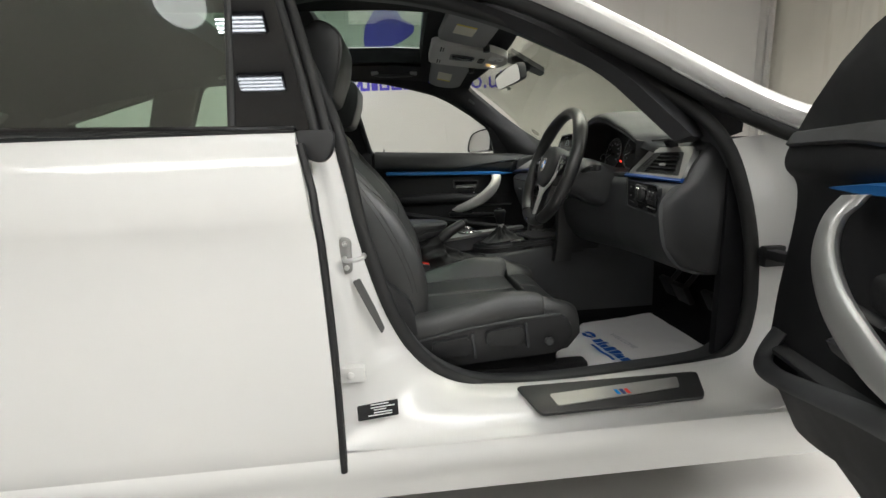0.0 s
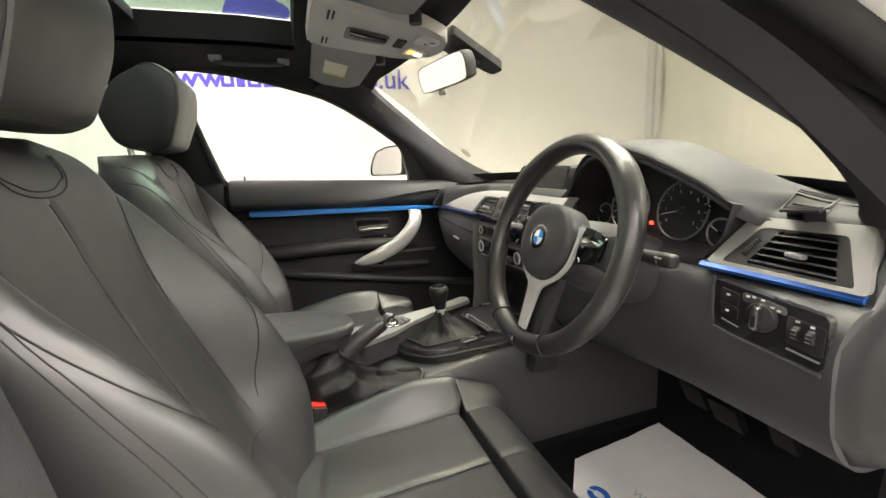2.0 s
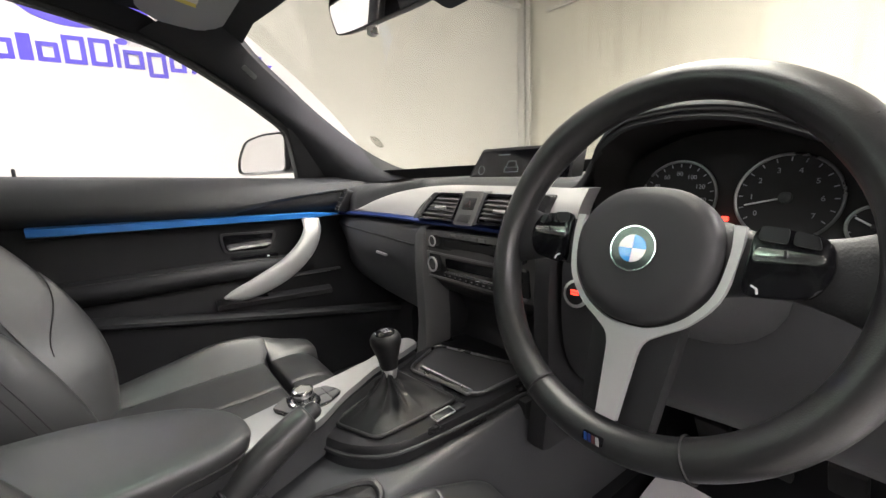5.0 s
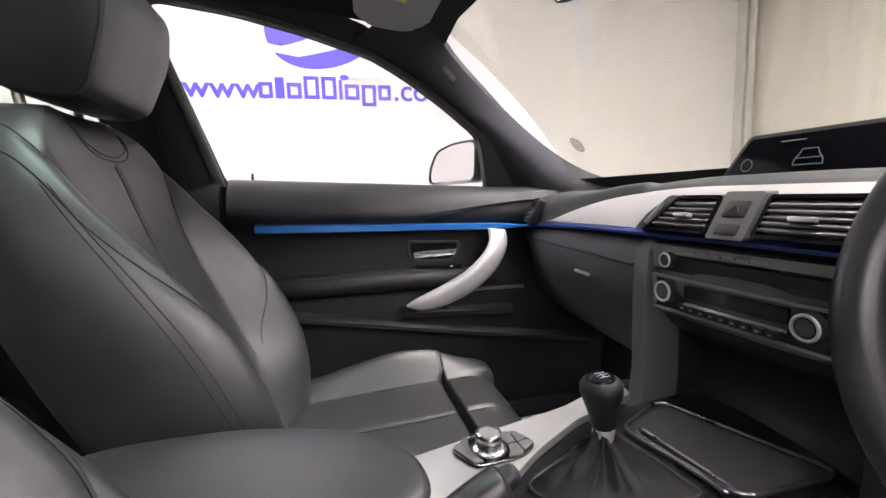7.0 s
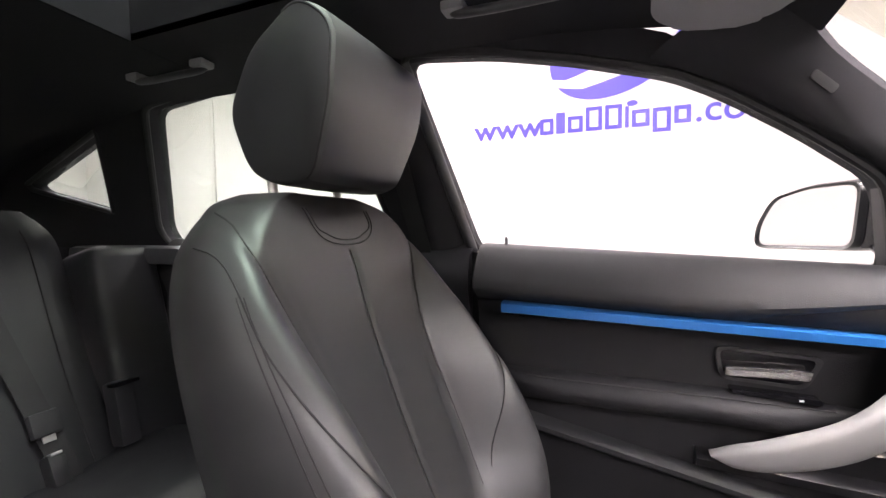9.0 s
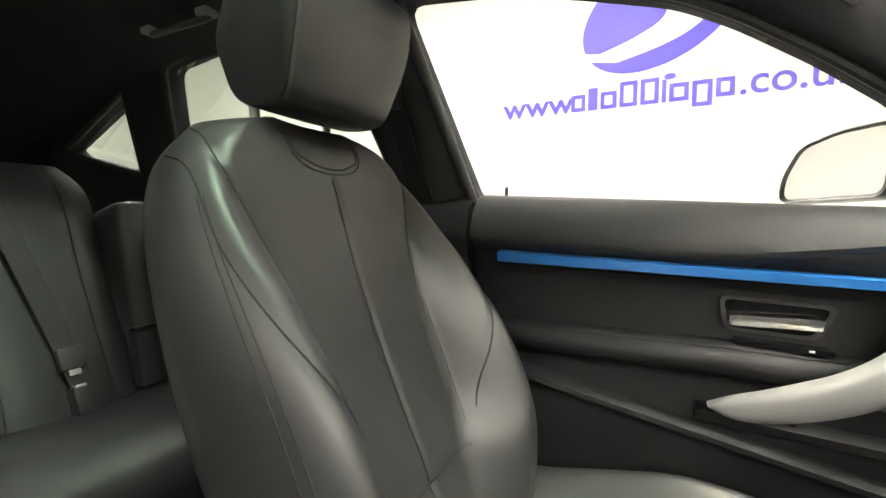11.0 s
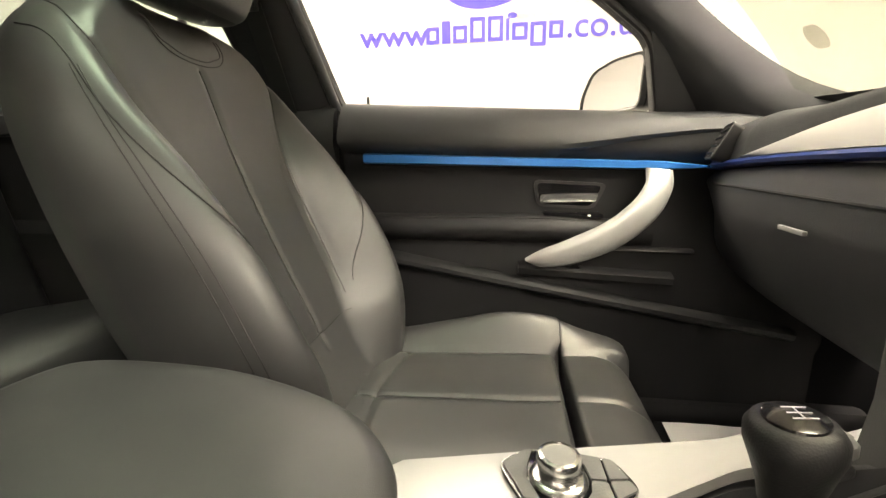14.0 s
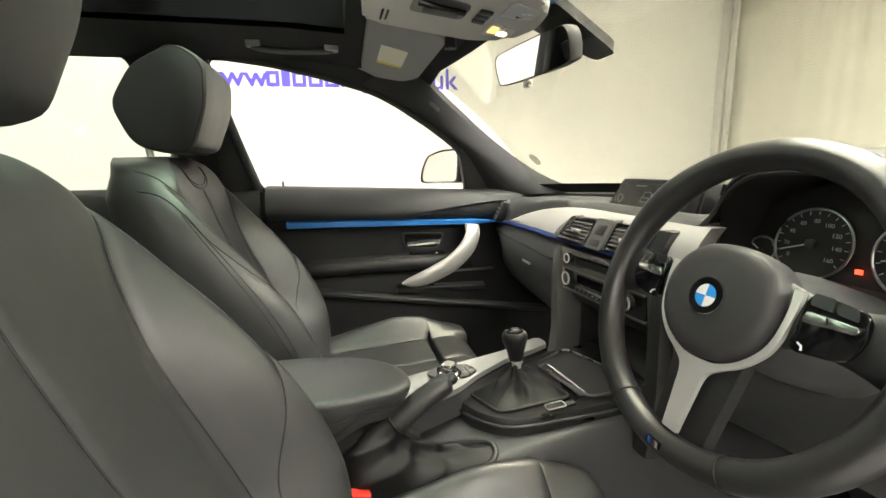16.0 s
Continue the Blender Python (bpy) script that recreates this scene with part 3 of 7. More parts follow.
part("windscreen_sticker", sheet([[screen_pt(0.90 + 0.018 * a * math.sqrt(1 - (b / 8) ** 2), 0.72 + 0.0055 * b) + Vector((-0.004, 0, -0.004)) for a in (-1, -0.5, 0, 0.5, 1)] for b in range(-7, 8)], (0.001, 0, 0.001)), STICKER, body, "round grey sticker on the windscreen")
part("frit_band", sheet([[screen_pt(u, f) + Vector((-0.003, 0, -0.003)) for u in np.linspace(-1, 1, 25)] for f in (0.915, 0.95, 0.985)], (0.0006, 0, 0.0006)), RUBBER, body, "black printed band at the windscreen foot")
# scuttle under the windscreen and dark floor shell
part("scuttle", sheet([[screen_pt(u, 1) + Vector((dx, 0, dz)) for u in np.linspace(-1, 1, 15)] for dx, dz in ((-0.06, -0.02), (0.0, 0.004), (0.05, 0.0), (0.10, -0.05))], (0, 0, -0.02)), PLASTIC, body, "black scuttle at the windscreen's foot")
part("floor_pan", rbox((-0.25, 0, 0.345), (2.7, 1.48, 0.05), 0.01), CARPET, body, "black carpeted floor")
part("toe_board", sheet([[(x, y, z) for y in np.linspace(-0.73, 0.73, 8)] for x, z in ((1.0, 0.37), (1.08, 0.42), (1.16, 0.56), (1.20, 0.8), (1.20, 1.02))], (0.03, 0, 0)), CARPET, body, "black carpeted toe board")
part("tunnel", prism(rounded([(-0.16, 0.36), (0.16, 0.36), (0.12, 0.56), (-0.12, 0.56)], 0.04), lambda y, z: Vector((-0.95, y, z)), (2.1, 0, 0)), CARPET, body, "black carpeted centre tunnel")
for s in (1, -1):
    part("inner_sill", rbox((0.35, s * 0.70, 0.385), (1.35, 0.06, 0.07), 0.02), PLASTIC, body, "black plastic inner sill trim")
    part("kick_panel", sheet([[(x, s * (0.705 - 0.02 * (x - 0.8)), z) for x in (0.82, 0.95, 1.1, 1.2)] for z in (0.40, 0.7, 1.0)], (0, s * 0.02, 0)), CARPET, body)

# driver side opening: rubber seal and painted flange
SEAL = [(-0.222, 1.388), (-0.184, 1.30), (-0.128, 1.18), (-0.085, 1.064), (-0.065, 0.95), (-0.052, 0.865), (-0.025, 0.75), (0.010, 0.645), (0.055, 0.56), (0.112, 0.503), (0.19, 0.463), (0.281, 0.447), (0.427, 0.444), (0.60, 0.452), (0.774, 0.464), (0.84, 0.482), (0.878, 0.525), (0.893, 0.60), (0.894, 0.669), (0.882, 0.78), (0.845, 0.912), (0.79, 1.02), (0.71, 1.105), (0.60, 1.178), (0.45, 1.262), (0.30, 1.335), (0.12, 1.392), (-0.05, 1.415), (-0.15, 1.415)]


def side_y(z):
    return -(0.735 if z < 1.06 else 0.735 - 0.53 * (z - 1.06))


loop = smooth_line([(x, side_y(z), z) for x, z in SEAL], 130, closed=True)
part("door_seal", tube(loop, 0.016, 10, closed=True, up=(0, 1, 0)), RUBBER, body, "black rubber door seal")
inner = [Vector((p.x + 0.0, p.y + 0.028, p.z)) for p in loop]
cxy = Vector((0.40, 0, 0.93))
rows = []
for k, (sh, dy) in enumerate(((0.0, 0.0), (0.006, 0.02), (0.008, 0.05), (0.0, 0.07))):
    rows.append([p + Vector(((cxy.x - p.x), 0, (cxy.z - p.z))).normalized() * sh + Vector((0, dy, 0)) for p in loop])
b = bmesh.new()
skin(b, rows, close_j=True)
part("opening_trim", b, SOFT, body, "dark grey trim lip inside the door opening")

IN = [(-0.085, 1.064), (-0.065, 0.95), (-0.052, 0.865), (-0.025, 0.75), (0.010, 0.645), (0.055, 0.56), (0.112, 0.503), (0.19, 0.463), (0.281, 0.447), (0.427, 0.444), (0.60, 0.452), (0.774, 0.464), (0.84, 0.482), (0.878, 0.525), (0.893, 0.60), (0.894, 0.669), (0.882, 0.78), (0.845, 0.912), (0.79, 1.02)]
OUT = [(-0.17, 1.064), (-0.155, 0.95), (-0.15, 0.865), (-0.15, 0.75), (-0.15, 0.645), (-0.15, 0.54), (-0.13, 0.43), (0.0, 0.412), (0.25, 0.412), (0.427, 0.414), (0.60, 0.417), (0.80, 0.42), (0.93, 0.43), (1.0, 0.47), (1.03, 0.60), (1.04, 0.669), (1.03, 0.78), (1.0, 0.93), (0.96, 1.04)]
ia = smooth_line([(x, -0.735, z) for x, z in IN], 90)
ob_ = smooth_line([(x, -0.83 - 0.05 * max(0, min(1, (0.62 - z) / 0.15)), z) for x, z in OUT], 90)
rows = []
for p, q in zip(ia, ob_):
    row = []
    sill = max(0.0, min(1.0, (0.62 - q.z) / 0.15))
    for t in np.linspace(0, 1, 15):
        step = 0.35 if t < 0.42 else (0.35 + 0.5 * min(1, (t - 0.42) / 0.16))
        yy = t if sill > 0.5 else (t / 0.42 * 0.3 if t < 0.42 else min(1.0, 0.3 + (t - 0.42) / 0.16 * 0.45) if t < 0.58 else 0.75 + (t - 0.58) / 0.42 * 0.25)
        v = p.lerp(q, t)
        v.y = p.y + (q.y - p.y) * yy
        v.z += 0.03 * sill * math.sin(math.pi * min(t * 1.25, 1.0)) ** 0.7
        row.append(v)
    rows.append(row)
part("opening_flange", sheet(rows, (0.0, 0.012, 0.0)), WHITE_IN, body, "white painted flange round the door opening")
# sill skirt
prof = [(-0.878, 0.408), (-0.884, 0.39), (-0.886, 0.36), (-0.876, 0.34), (-0.872, 0.31), (-0.868, 0.285), (-0.84, 0.27), (-0.70, 0.28)]
part("sill_skirt", sheet([[(x, y, z) for y, z in prof] for x in np.linspace(-1.3, 1.4, 12)], (0, 0.01, 0.004)), WHITE, body, "white sill skirt")
# front wing and windscreen pillar skin
rows = [[(x, y, z) for y, z in ((-0.84, 0.42), (-0.865, 0.6), (-0.875, 0.8), (-0.86, 0.98), (-0.82, 1.05), (-0.72, 1.075))] for x in (1.03, 1.15, 1.3, 1.4)]
part("front_wing", sheet(rows, (0, 0.012, 0)), WHITE, body, "white front wing")
rail = smooth_line([(-0.2, -0.60, 1.475), (0.1, -0.622, 1.452), (0.30, -0.655, 1.392), (0.45, -0.69, 1.318), (0.60, -0.725, 1.232), (0.75, -0.762, 1.142), (0.88, -0.80, 1.070), (0.99, -0.83, 1.035), (1.15, -0.83, 1.035)], 40)
part("roof_rail_skin", tube(rail, lambda t: 0.030 + 0.010 * t, 12, flat=0.7), WHITE, body, "white windscreen pillar skin")
gut = smooth_line([(-0.2, -0.585, 1.445), (0.1, -0.605, 1.425), (0.30, -0.640, 1.362), (0.45, -0.68, 1.288), (0.60, -0.72, 1.200), (0.75, -0.757, 1.108), (0.88, -0.80, 1.035), (0.96, -0.825, 1.005)], 40)
part("pillar_gutter", tube(gut, 0.019, 10), RUBBER, body, "black rubber gutter along the windscreen pillar")
part("gutter_clip", tube([gut[24] + Vector((0, -0.019, 0.006)), gut[28] + Vector((0, -0.019, 0.006))], 0.004, 8), SATIN, body)
part("gutter_clip", tube([gut[30] + Vector((0, -0.019, 0.006)), gut[35] + Vector((0, -0.019, 0.006))], 0.004, 8), SATIN, body)

# rear hatch, quarter panels and shelf
RS = lambda x, y: Vector((x, y, 1.352 + 0.53 * (x + 1.55)))
part("hatch_trim", pierced([(-1.55, -0.60), (-2.1, -0.72), (-2.1, 0.72), (-1.55, 0.60)], [rounded([(-1.66, -0.44), (-1.98, -0.50), (-1.98, 0.50), (-1.66, 0.44)], 0.05)], RS, (0, 0, 0.03)), HEADLINER, body, "black tailgate lining")
g = part("rear_screen", prism(rounded([(-1.65, -0.45), (-1.99, -0.51), (-1.99, 0.51), (-1.65, 0.45)], 0.05), lambda x, y: RS(x, y) + Vector((0, 0, 0.015)), (0, 0, 0.004)), TINT, body, "tinted rear screen")
g.visible_shadow = False
part("hatch", sheet([[(x, y, z) for y in np.linspace(-0.75, 0.75, 7)] for x, z in ((-2.1, 1.06), (-2.25, 0.9), (-2.22, 0.5))], (-0.02, 0, 0)), WHITE, body, "white tailgate")
part("parcel_shelf", rbox((-1.6, 0, 0.985), (0.85, 1.30, 0.02), 0.005), HEADLINER, body, "black parcel shelf")
for s in (1, -1):
    part("quarter_panel", sheet([[(x, s * (0.86 - 0.05 * max(0, -1.4 - x)), z) for x in (-1.15, -1.5, -2.2)] for z in (0.4, 0.7, 1.06)], (0, -s * 0.012, 0)), WHITE, body, "white rear quarter panel")
    part("quarter_trim", sheet([[(x, s * 0.70, z) for x in (-0.95, -1.4, -2.1)] for z in (0.4, 0.8, 1.06)], (0, s * 0.02, 0)), HEADLINER, body, "black boot side trim")
part("quarter_ledge", rbox((-1.15, 0.68, 1.045), (0.5, 0.10, 0.05), 0.02), SOFT, body, "grey ledge under the quarter window")

# driver side rear glazing
WR = [(-0.282, 1.075), (-0.30, 1.40), (-0.63, 1.418), (-0.86, 1.405), (-1.02, 1.10), (-1.01, 1.075)]
SIDE_R = [(-0.115, 1.045), (-2.15, 1.045), (-2.15, 1.10), (-1.85, 1.27), (-1.5, 1.40), (-1.0, 1.455), (-0.5, 1.468), (-0.20, 1.462), (-0.165, 1.30)]
part("pillar_trim", pierced(SIDE_R, [WR, WIN_Q], lambda x, z: side_in(x, z, -1), (0, -0.05, 0)), HEADLINER, body, "black cloth pillar trim of the driver side")
for w, mt in ((WR, TINT), (WIN_Q, TINT)):
    g = part("side_window", prism(w, lambda x, z: side_in(x, z, -1, 0.06), (0, -0.004, 0)), mt, body, "tinted rear side window pane")
    g.visible_shadow = False
part("pillar_gloss", prism([(-0.128, 1.072), (-0.215, 1.40), (-0.305, 1.405), (-0.278, 1.072)], lambda x, z: side_in(x, z, -1, 0.064), (0, -0.004, 0)), PIANO, body, "gloss black middle pillar cover")
part("window_divider", tube([side_in(-0.277, 1.07, -1, 0.068), side_in(-0.312, 1.41, -1, 0.068)], 0.008, 8), RUBBER, body)
for o, r in ((0.0, 0.010), (-0.02, 0.008), (0.022, 0.012)):
    part("frame_seal", tube([side_in(-0.118 + o - 0.085 * f - 0.015 * f * f, 1.055 + 0.36 * f, -1, 0.062 - abs(o) * 0.6) for f in np.linspace(0, 1, 10)], r, 10), RUBBER, body)
part("belt_strip", tube([(-0.145, -0.848, 1.066), (-0.6, -0.85, 1.078), (-1.2, -0.845, 1.088)], 0.011, 10, flat=0.8), GLOSSY, body, "gloss black waist strip")


# ---- doors ----
def rear_door():
    t = thing("rear_door", (-0.6, -0.87, 0.365), "closed white rear door with black edge seal", "car door")
    prof = [(1.062, -0.856), (1.045, -0.872), (1.0, -0.886), (0.95, -0.896), (0.912, -0.905), (0.895, -0.900), (0.86, -0.893), (0.75, -0.893), (0.6, -0.892), (0.45, -0.888), (0.40, -0.882), (0.375, -0.870), (0.366, -0.858)]
    edge = curve1([0.36, 0.708, 0.91, 1.065], [-0.116, -0.114, -0.122, -0.145])
    rows = [[(edge(z) + (x + 0.105), y, z) for x in np.concatenate([[-0.105, -0.109], np.linspace(-0.13, -1.15, 14)])] for z, y in prof]
    part("door_skin", sheet(rows, (0, 0.03, 0)), WHITE, t, "white outer panel with a soft crease")
    part("edge_seal", tube([(edge(z) + 0.006, -0.868 - 0.014 * (z < 0.95), z) for z in np.linspace(0.37, 1.04, 16)], 0.010, 8, flat=0.8), RUBBER, t, "black rubber edge strip")
    part("corner_cap", prism(rounded([(-0.150, 1.066), (-0.074, 1.066), (-0.082, 1.020), (-0.104, 1.003), (-0.138, 1.018)], 0.014), lambda x, z: Vector((x, -0.830, z)), (0, -0.022, 0), 0.004), PLASTIC, t, "black plastic corner cap")


rear_door()


def rear_card(s):
    t = thing("rear_door_panel", (-0.6, s * 0.72, 0.40), "black rear door panel behind the front seat", "door panel", "rear door panels")
    rows = []
    for z, y in ((0.40, 0.69), (0.60, 0.69), (0.70, 0.68), (0.74, 0.655), (0.78, 0.655), (0.81, 0.685), (0.93, 0.695), (0.99, 0.675), (1.05, 0.69), (1.078, 0.722)):
        rows.append([(x, s * y, z + 0.012 * min(1, (-0.12 - x)) * (z > 1.0)) for x in np.linspace(-0.125, -1.05, 24)])
    part("card", sheet(rows, (0, s * 0.04, 0)), PLASTIC, t)
    part("arm_pad", tube([(x, s * 0.665, 0.765) for x in np.linspace(-0.25, -0.80, 10)], 0.024, 12, flat=0.7), LEATHER_SHADED, t)
    if s > 0:
        part("lock_pin", lathe([(0.0035, 0.0), (0.0035, 0.02), (0.002, 0.024)], pose(-0.93, s * 0.715, 1.075), 10), PLASTIC, t)


rear_card(1)
rear_card(-1)


def door_card(t, s, full):
    """The inner side of a front door: s=1; the driver's is the mirrored and turned copy."""

    def y_of(x, z):
        f = (x + 0.12) / 0.78
        top = 1.074 - 0.036 * max(0, min(1, (x + 0.1) / 0.68))
        zz = z - (top - 1.07)
        base = curve1([0.38, 0.50, 0.58, 0.62, 0.66, 0.72, 0.80, 0.86, 0.92, 0.95, 0.965, 0.985, 1.02, 1.05, 1.064, 1.07],
                      [0.675, 0.668, 0.668, 0.67, 0.672, 0.675, 0.682, 0.688, 0.690, 0.687, 0.682, 0.666, 0.664, 0.680, 0.700, 0.722])(zz)
        # below the rail the panel steps back
        if z < 0.735 - 0.19 * max(0, x + 0.02):
            base += 0.014
        if not full:
            base += 0.35 * max(0, 0.60 - z)
        return base

    zs = np.concatenate([np.linspace(0.40, 0.60, 8), np.linspace(0.61, 0.99, 64), np.linspace(1.0, 1.0, 1), np.linspace(1.01, 1.074, 10)])
    rows = []
    for z in zs:
        row = []
        for x in np.linspace(-0.105, 0.90, 70):
            top = 1.074 - 0.036 * max(0, min(1, (x + 0.1) / 0.68))
            zz = min(z, top) if z > 1.0 else z
            row.append((x, s * y_of(x, zz), zz))
        rows.append(row)
    part("door_card", sheet(rows, (0, s * 0.05, 0)), DOORSKIN, t, "black moulded door panel with a padded arm rest")
    # upper pad
    rows = []
    for k, (dz, y) in enumerate(((0.004, 0.730), (0.003, 0.712), (-0.004, 0.692), (-0.03, 0.668), (-0.06, 0.651), (-0.076, 0.647), (-0.086, 0.651), (-0.096, 0.668), (-0.104, 0.676))):
        # the pad's lower edge climbs towards the front and leaves a dark wedge above the strip
        rows.append([(x, s * (y + 0.010 * (k > 3) * smoothstep(0.30, 0.66, x)), 1.074 - 0.036 * max(0, min(1, (x + 0.1) / 0.68)) + dz * (1 - 0.55 * (k > 2) * smoothstep(0.28, 0.66, x))) for x in np.linspace(-0.104, 0.89, 44)])
    part("upper_pad", sheet(rows, (0, s * 0.02, 0)), DASH, t, "dark grey soft upper door pad")
    # accent strip
    rows = []
    for dz, y in ((0.0125, 0.668), (0.0105, 0.654), (0.0085, 0.6505), (-0.0085, 0.6505), (-0.0105, 0.654), (-0.0125, 0.668)):
        rows.append([(x, s * y, 0.9565 - 0.034 * (x + 0.05) + dz * min(1, 0.12 + 9 * (0.662 - x)) * (0.92 - 0.35 * (x + 0.05))) for x in np.linspace(-0.048, 0.658, 40)])
    part("accent_strip", sheet(rows, (0, s * 0.012, 0)), BLUE, t, "blue metallic accent strip")
    # pull handle
    pts = smooth_line([(0.548, 0.640, 0.930), (0.543, 0.618, 0.896), (0.515, 0.604, 0.852), (0.46, 0.600, 0.806), (0.39, 0.604, 0.772), (0.335, 0.612, 0.754), (0.298, 0.622, 0.748)], 34)
    w = curve1([0, 0.12, 0.4, 0.7, 0.9, 1.0], [0.025, 0.0255, 0.028, 0.025, 0.014, 0.002])
    rows = []
    for i, p in enumerate(pts):
        a, c = pts[max(i - 1, 0)], pts[min(i + 1, len(pts) - 1)]
        tg = (c - a).normalized()
        nrm = Vector((tg.z, 0, -tg.x)).normalized()
        r = w(i / 33)
        row = []
        for k in range(14):
            an = 2 * math.pi * k / 14
            cc, ss = math.cos(an), math.sin(an)
            row.append(p + nrm * r * (abs(cc) ** 0.7) * (1 if cc > 0 else -1) + Vector((0, -0.011 * ss, 0)))
        rows.append([Vector((q.x, s * q.y, q.z)) for q in row])
    b = bmesh.new()
    skin(b, rows, close_j=True, cap=True)
    part("pull_handle", b, ALU, t, "curved satin silver pull handle")
    # latch handle in its recess
    part("handle_recess", pierced(rounded([(0.313, 0.908), (0.465, 0.900), (0.440, 0.846), (0.322, 0.852)], 0.015), [rounded([(0.320, 0.902), (0.455, 0.895), (0.434, 0.852), (0.328, 0.857)], 0.012)], lambda x, z: Vector((x, s * 0.690, z)), (0, -s * 0.008, 0)), PLASTIC, t)
    part("handle_cavity", prism(rounded([(0.320, 0.902), (0.455, 0.895), (0.434, 0.852), (0.328, 0.857)], 0.012), lambda x, z: Vector((x, s * 0.688, z)), (0, -s * 0.004, 0)), GLOSSY, t)
    part("latch_handle", sheet([[(x, s * (0.672 - 0.004 * k + 0.004 * math.cos(9 * (x - 0.36))), z + 0.003 * math.sin(14 * (x - 0.33))) for x in np.linspace(0.328, 0.442, 10)] for k, z in enumerate((0.860, 0.866, 0.872, 0.878))], (0, s * 0.008, 0)), LATCH, t, "chrome latch handle")
    part("card_seam", tube([(x, s * (y_of(x, 0.936) - 0.001), 0.936 - 0.02 * x) for x in np.linspace(-0.06, 0.50, 24)], 0.0018, 6), STITCH, t)
    # padded arm rest: flat top, soft nose, undercut belly
    rows = []
    for x in np.linspace(-0.104, 0.56, 46):
        d = 0.062 * smoothstep(-0.16, 0.06, x) * (1 - 0.75 * smoothstep(0.34, 0.56, x))
        top = 0.833 - 0.012 * smoothstep(0.30, 0.56, x)
        rows.append([Vector((x, s * (0.690 - d * q), top + dz)) for q, dz in ((0, 0.003), (0.35, 0.001), (0.70, -0.002), (0.90, -0.008), (1.0, -0.020), (0.97, -0.032), (0.80, -0.043), (0.40, -0.052), (0, -0.062))])
    part("arm_pad", sheet(rows, (0, s * 0.02, 0)), DOORSKIN, t, "padded black arm rest of the door")
    part("pad_seam", tube([(r[2].x, r[2].y - s * 0.0008, r[2].z + 0.0008) for r in rows[4:40]], 0.0012, 6), STITCH, t)
    part("switch_strip", prism(rounded([(0.335, 0.842), (0.455, 0.838), (0.455, 0.830), (0.335, 0.834)], 0.003), lambda x, z: Vector((x, s * 0.664, z)), (0, s * 0.03, 0), 0), GLOSSY, t, "narrow gloss switch strip")
    part("switch_dot", rbox((0.428, s * 0.6632, 0.835), (0.006, 0.001, 0.003), 0), INK, t)
    # rail that slopes down to the front, with a flat upper face
    rows = []
    for x in np.linspace(-0.104, 0.84, 46):
        zr = 0.752 - 0.19 * (x + 0.02) * (1 - 0.10 * max(0, x))
        rows.append([Vector((x, s * (0.692 - d), zr + dz)) for d, dz in ((0, 0.006), (0.022, 0.003), (0.036, -0.001), (0.043, -0.007), (0.041, -0.016), (0.030, -0.024), (0.0, -0.030))])
    part("door_rail", sheet(rows, (0, s * 0.02, 0)), DASH, t, "dark grey rail sloping down the door")
    # open tray under the pull handle
    part("tray_ledge", sheet([[Vector((x, s * (0.690 - d), 0.728 - 0.05 * (x - 0.3) + dz)) for d, dz in ((0, 0.004), (0.028, 0.001), (0.040, -0.006), (0.036, -0.020), (0.0, -0.028))] for x in np.linspace(0.285, 0.60, 20)], (0, s * 0.02, 0)), SHEEN, t, "satin black tray ledge under the handle")
    part("tray_ledge", sheet([[Vector((x, s * (0.690 - d), 0.768 - 0.02 * (x - 0.4) + dz)) for d, dz in ((0, 0.003), (0.018, 0.001), (0.024, -0.004), (0.0, -0.010))] for x in np.linspace(0.44, 0.64, 14)], (0, s * 0.02, 0)), SHEEN, t)
    if not full:
        lip = smooth_line([(0.835, 0.668, 0.632), (0.828, 0.646, 0.590), (0.79, 0.632, 0.572), (0.70, 0.628, 0.590), (0.55, 0.626, 0.640), (0.40, 0.626, 0.690), (0.26, 0.630, 0.725)], 34)
        part("pocket_lip", tube(lip, lambda f: 0.020 - 0.004 * f, 12, flat=0.6), SOFT, t, "dark grey moulded pocket lip")
        part("pocket_wall", sheet([[p + Vector((0, dy, dz)) for p in lip] for dy, dz in ((0.004, -0.01), (0.03, -0.05), (0.06, -0.12))], (0, 0.01, 0)), DOORSKIN, t)
    # outer skin
    rows = [[(x, s * y, z) for x in np.linspace(-0.10, 0.95, 12)] for z, y in ((1.04, 0.83), (1.0, 0.85), (0.91, 0.885), (0.88, 0.872), (0.6, 0.876), (0.42, 0.872), (0.38, 0.85))]
    part("door_skin", sheet(rows, (0, -s * 0.012, 0)), WHITE, t, "white outer panel")
    part("door_edge", sheet([[(x, s * y, z) for y in (0.73, 0.80, 0.86)] for x, z in ((-0.104, 1.05), (-0.104, 0.8), (-0.104, 0.42))], (0.012, 0, 0)), WHITE, t)
    if full:
        part("closing_seal", sheet([[(x, s * y, z) for x, y in ((-0.135, 0.715), (-0.112, 0.705), (-0.098, 0.69))] for z in (0.40, 0.7, 0.95, 1.06)], (0, s * 0.03, 0)), RUBBER, t, "black rubber closing seal")
        part("lock_pin", lathe([(0.0035, 0.0), (0.0035, 0.02), (0.002, 0.024)], pose(-0.054, s * 0.722, 1.068), 10), PLASTIC, t, "black lock pin")
    # mirror corner
    part("mirror_sail", prism(rounded([(0.520, 1.186), (0.64, 1.105), (0.66, 1.02), (0.572, 1.022)], 0.008), lambda x, z: Vector((x, s * (1.297 - 0.53 * z - 0.006), z)), (0, s * 0.05, 0)), PLASTIC, t, "black mirror corner plate")


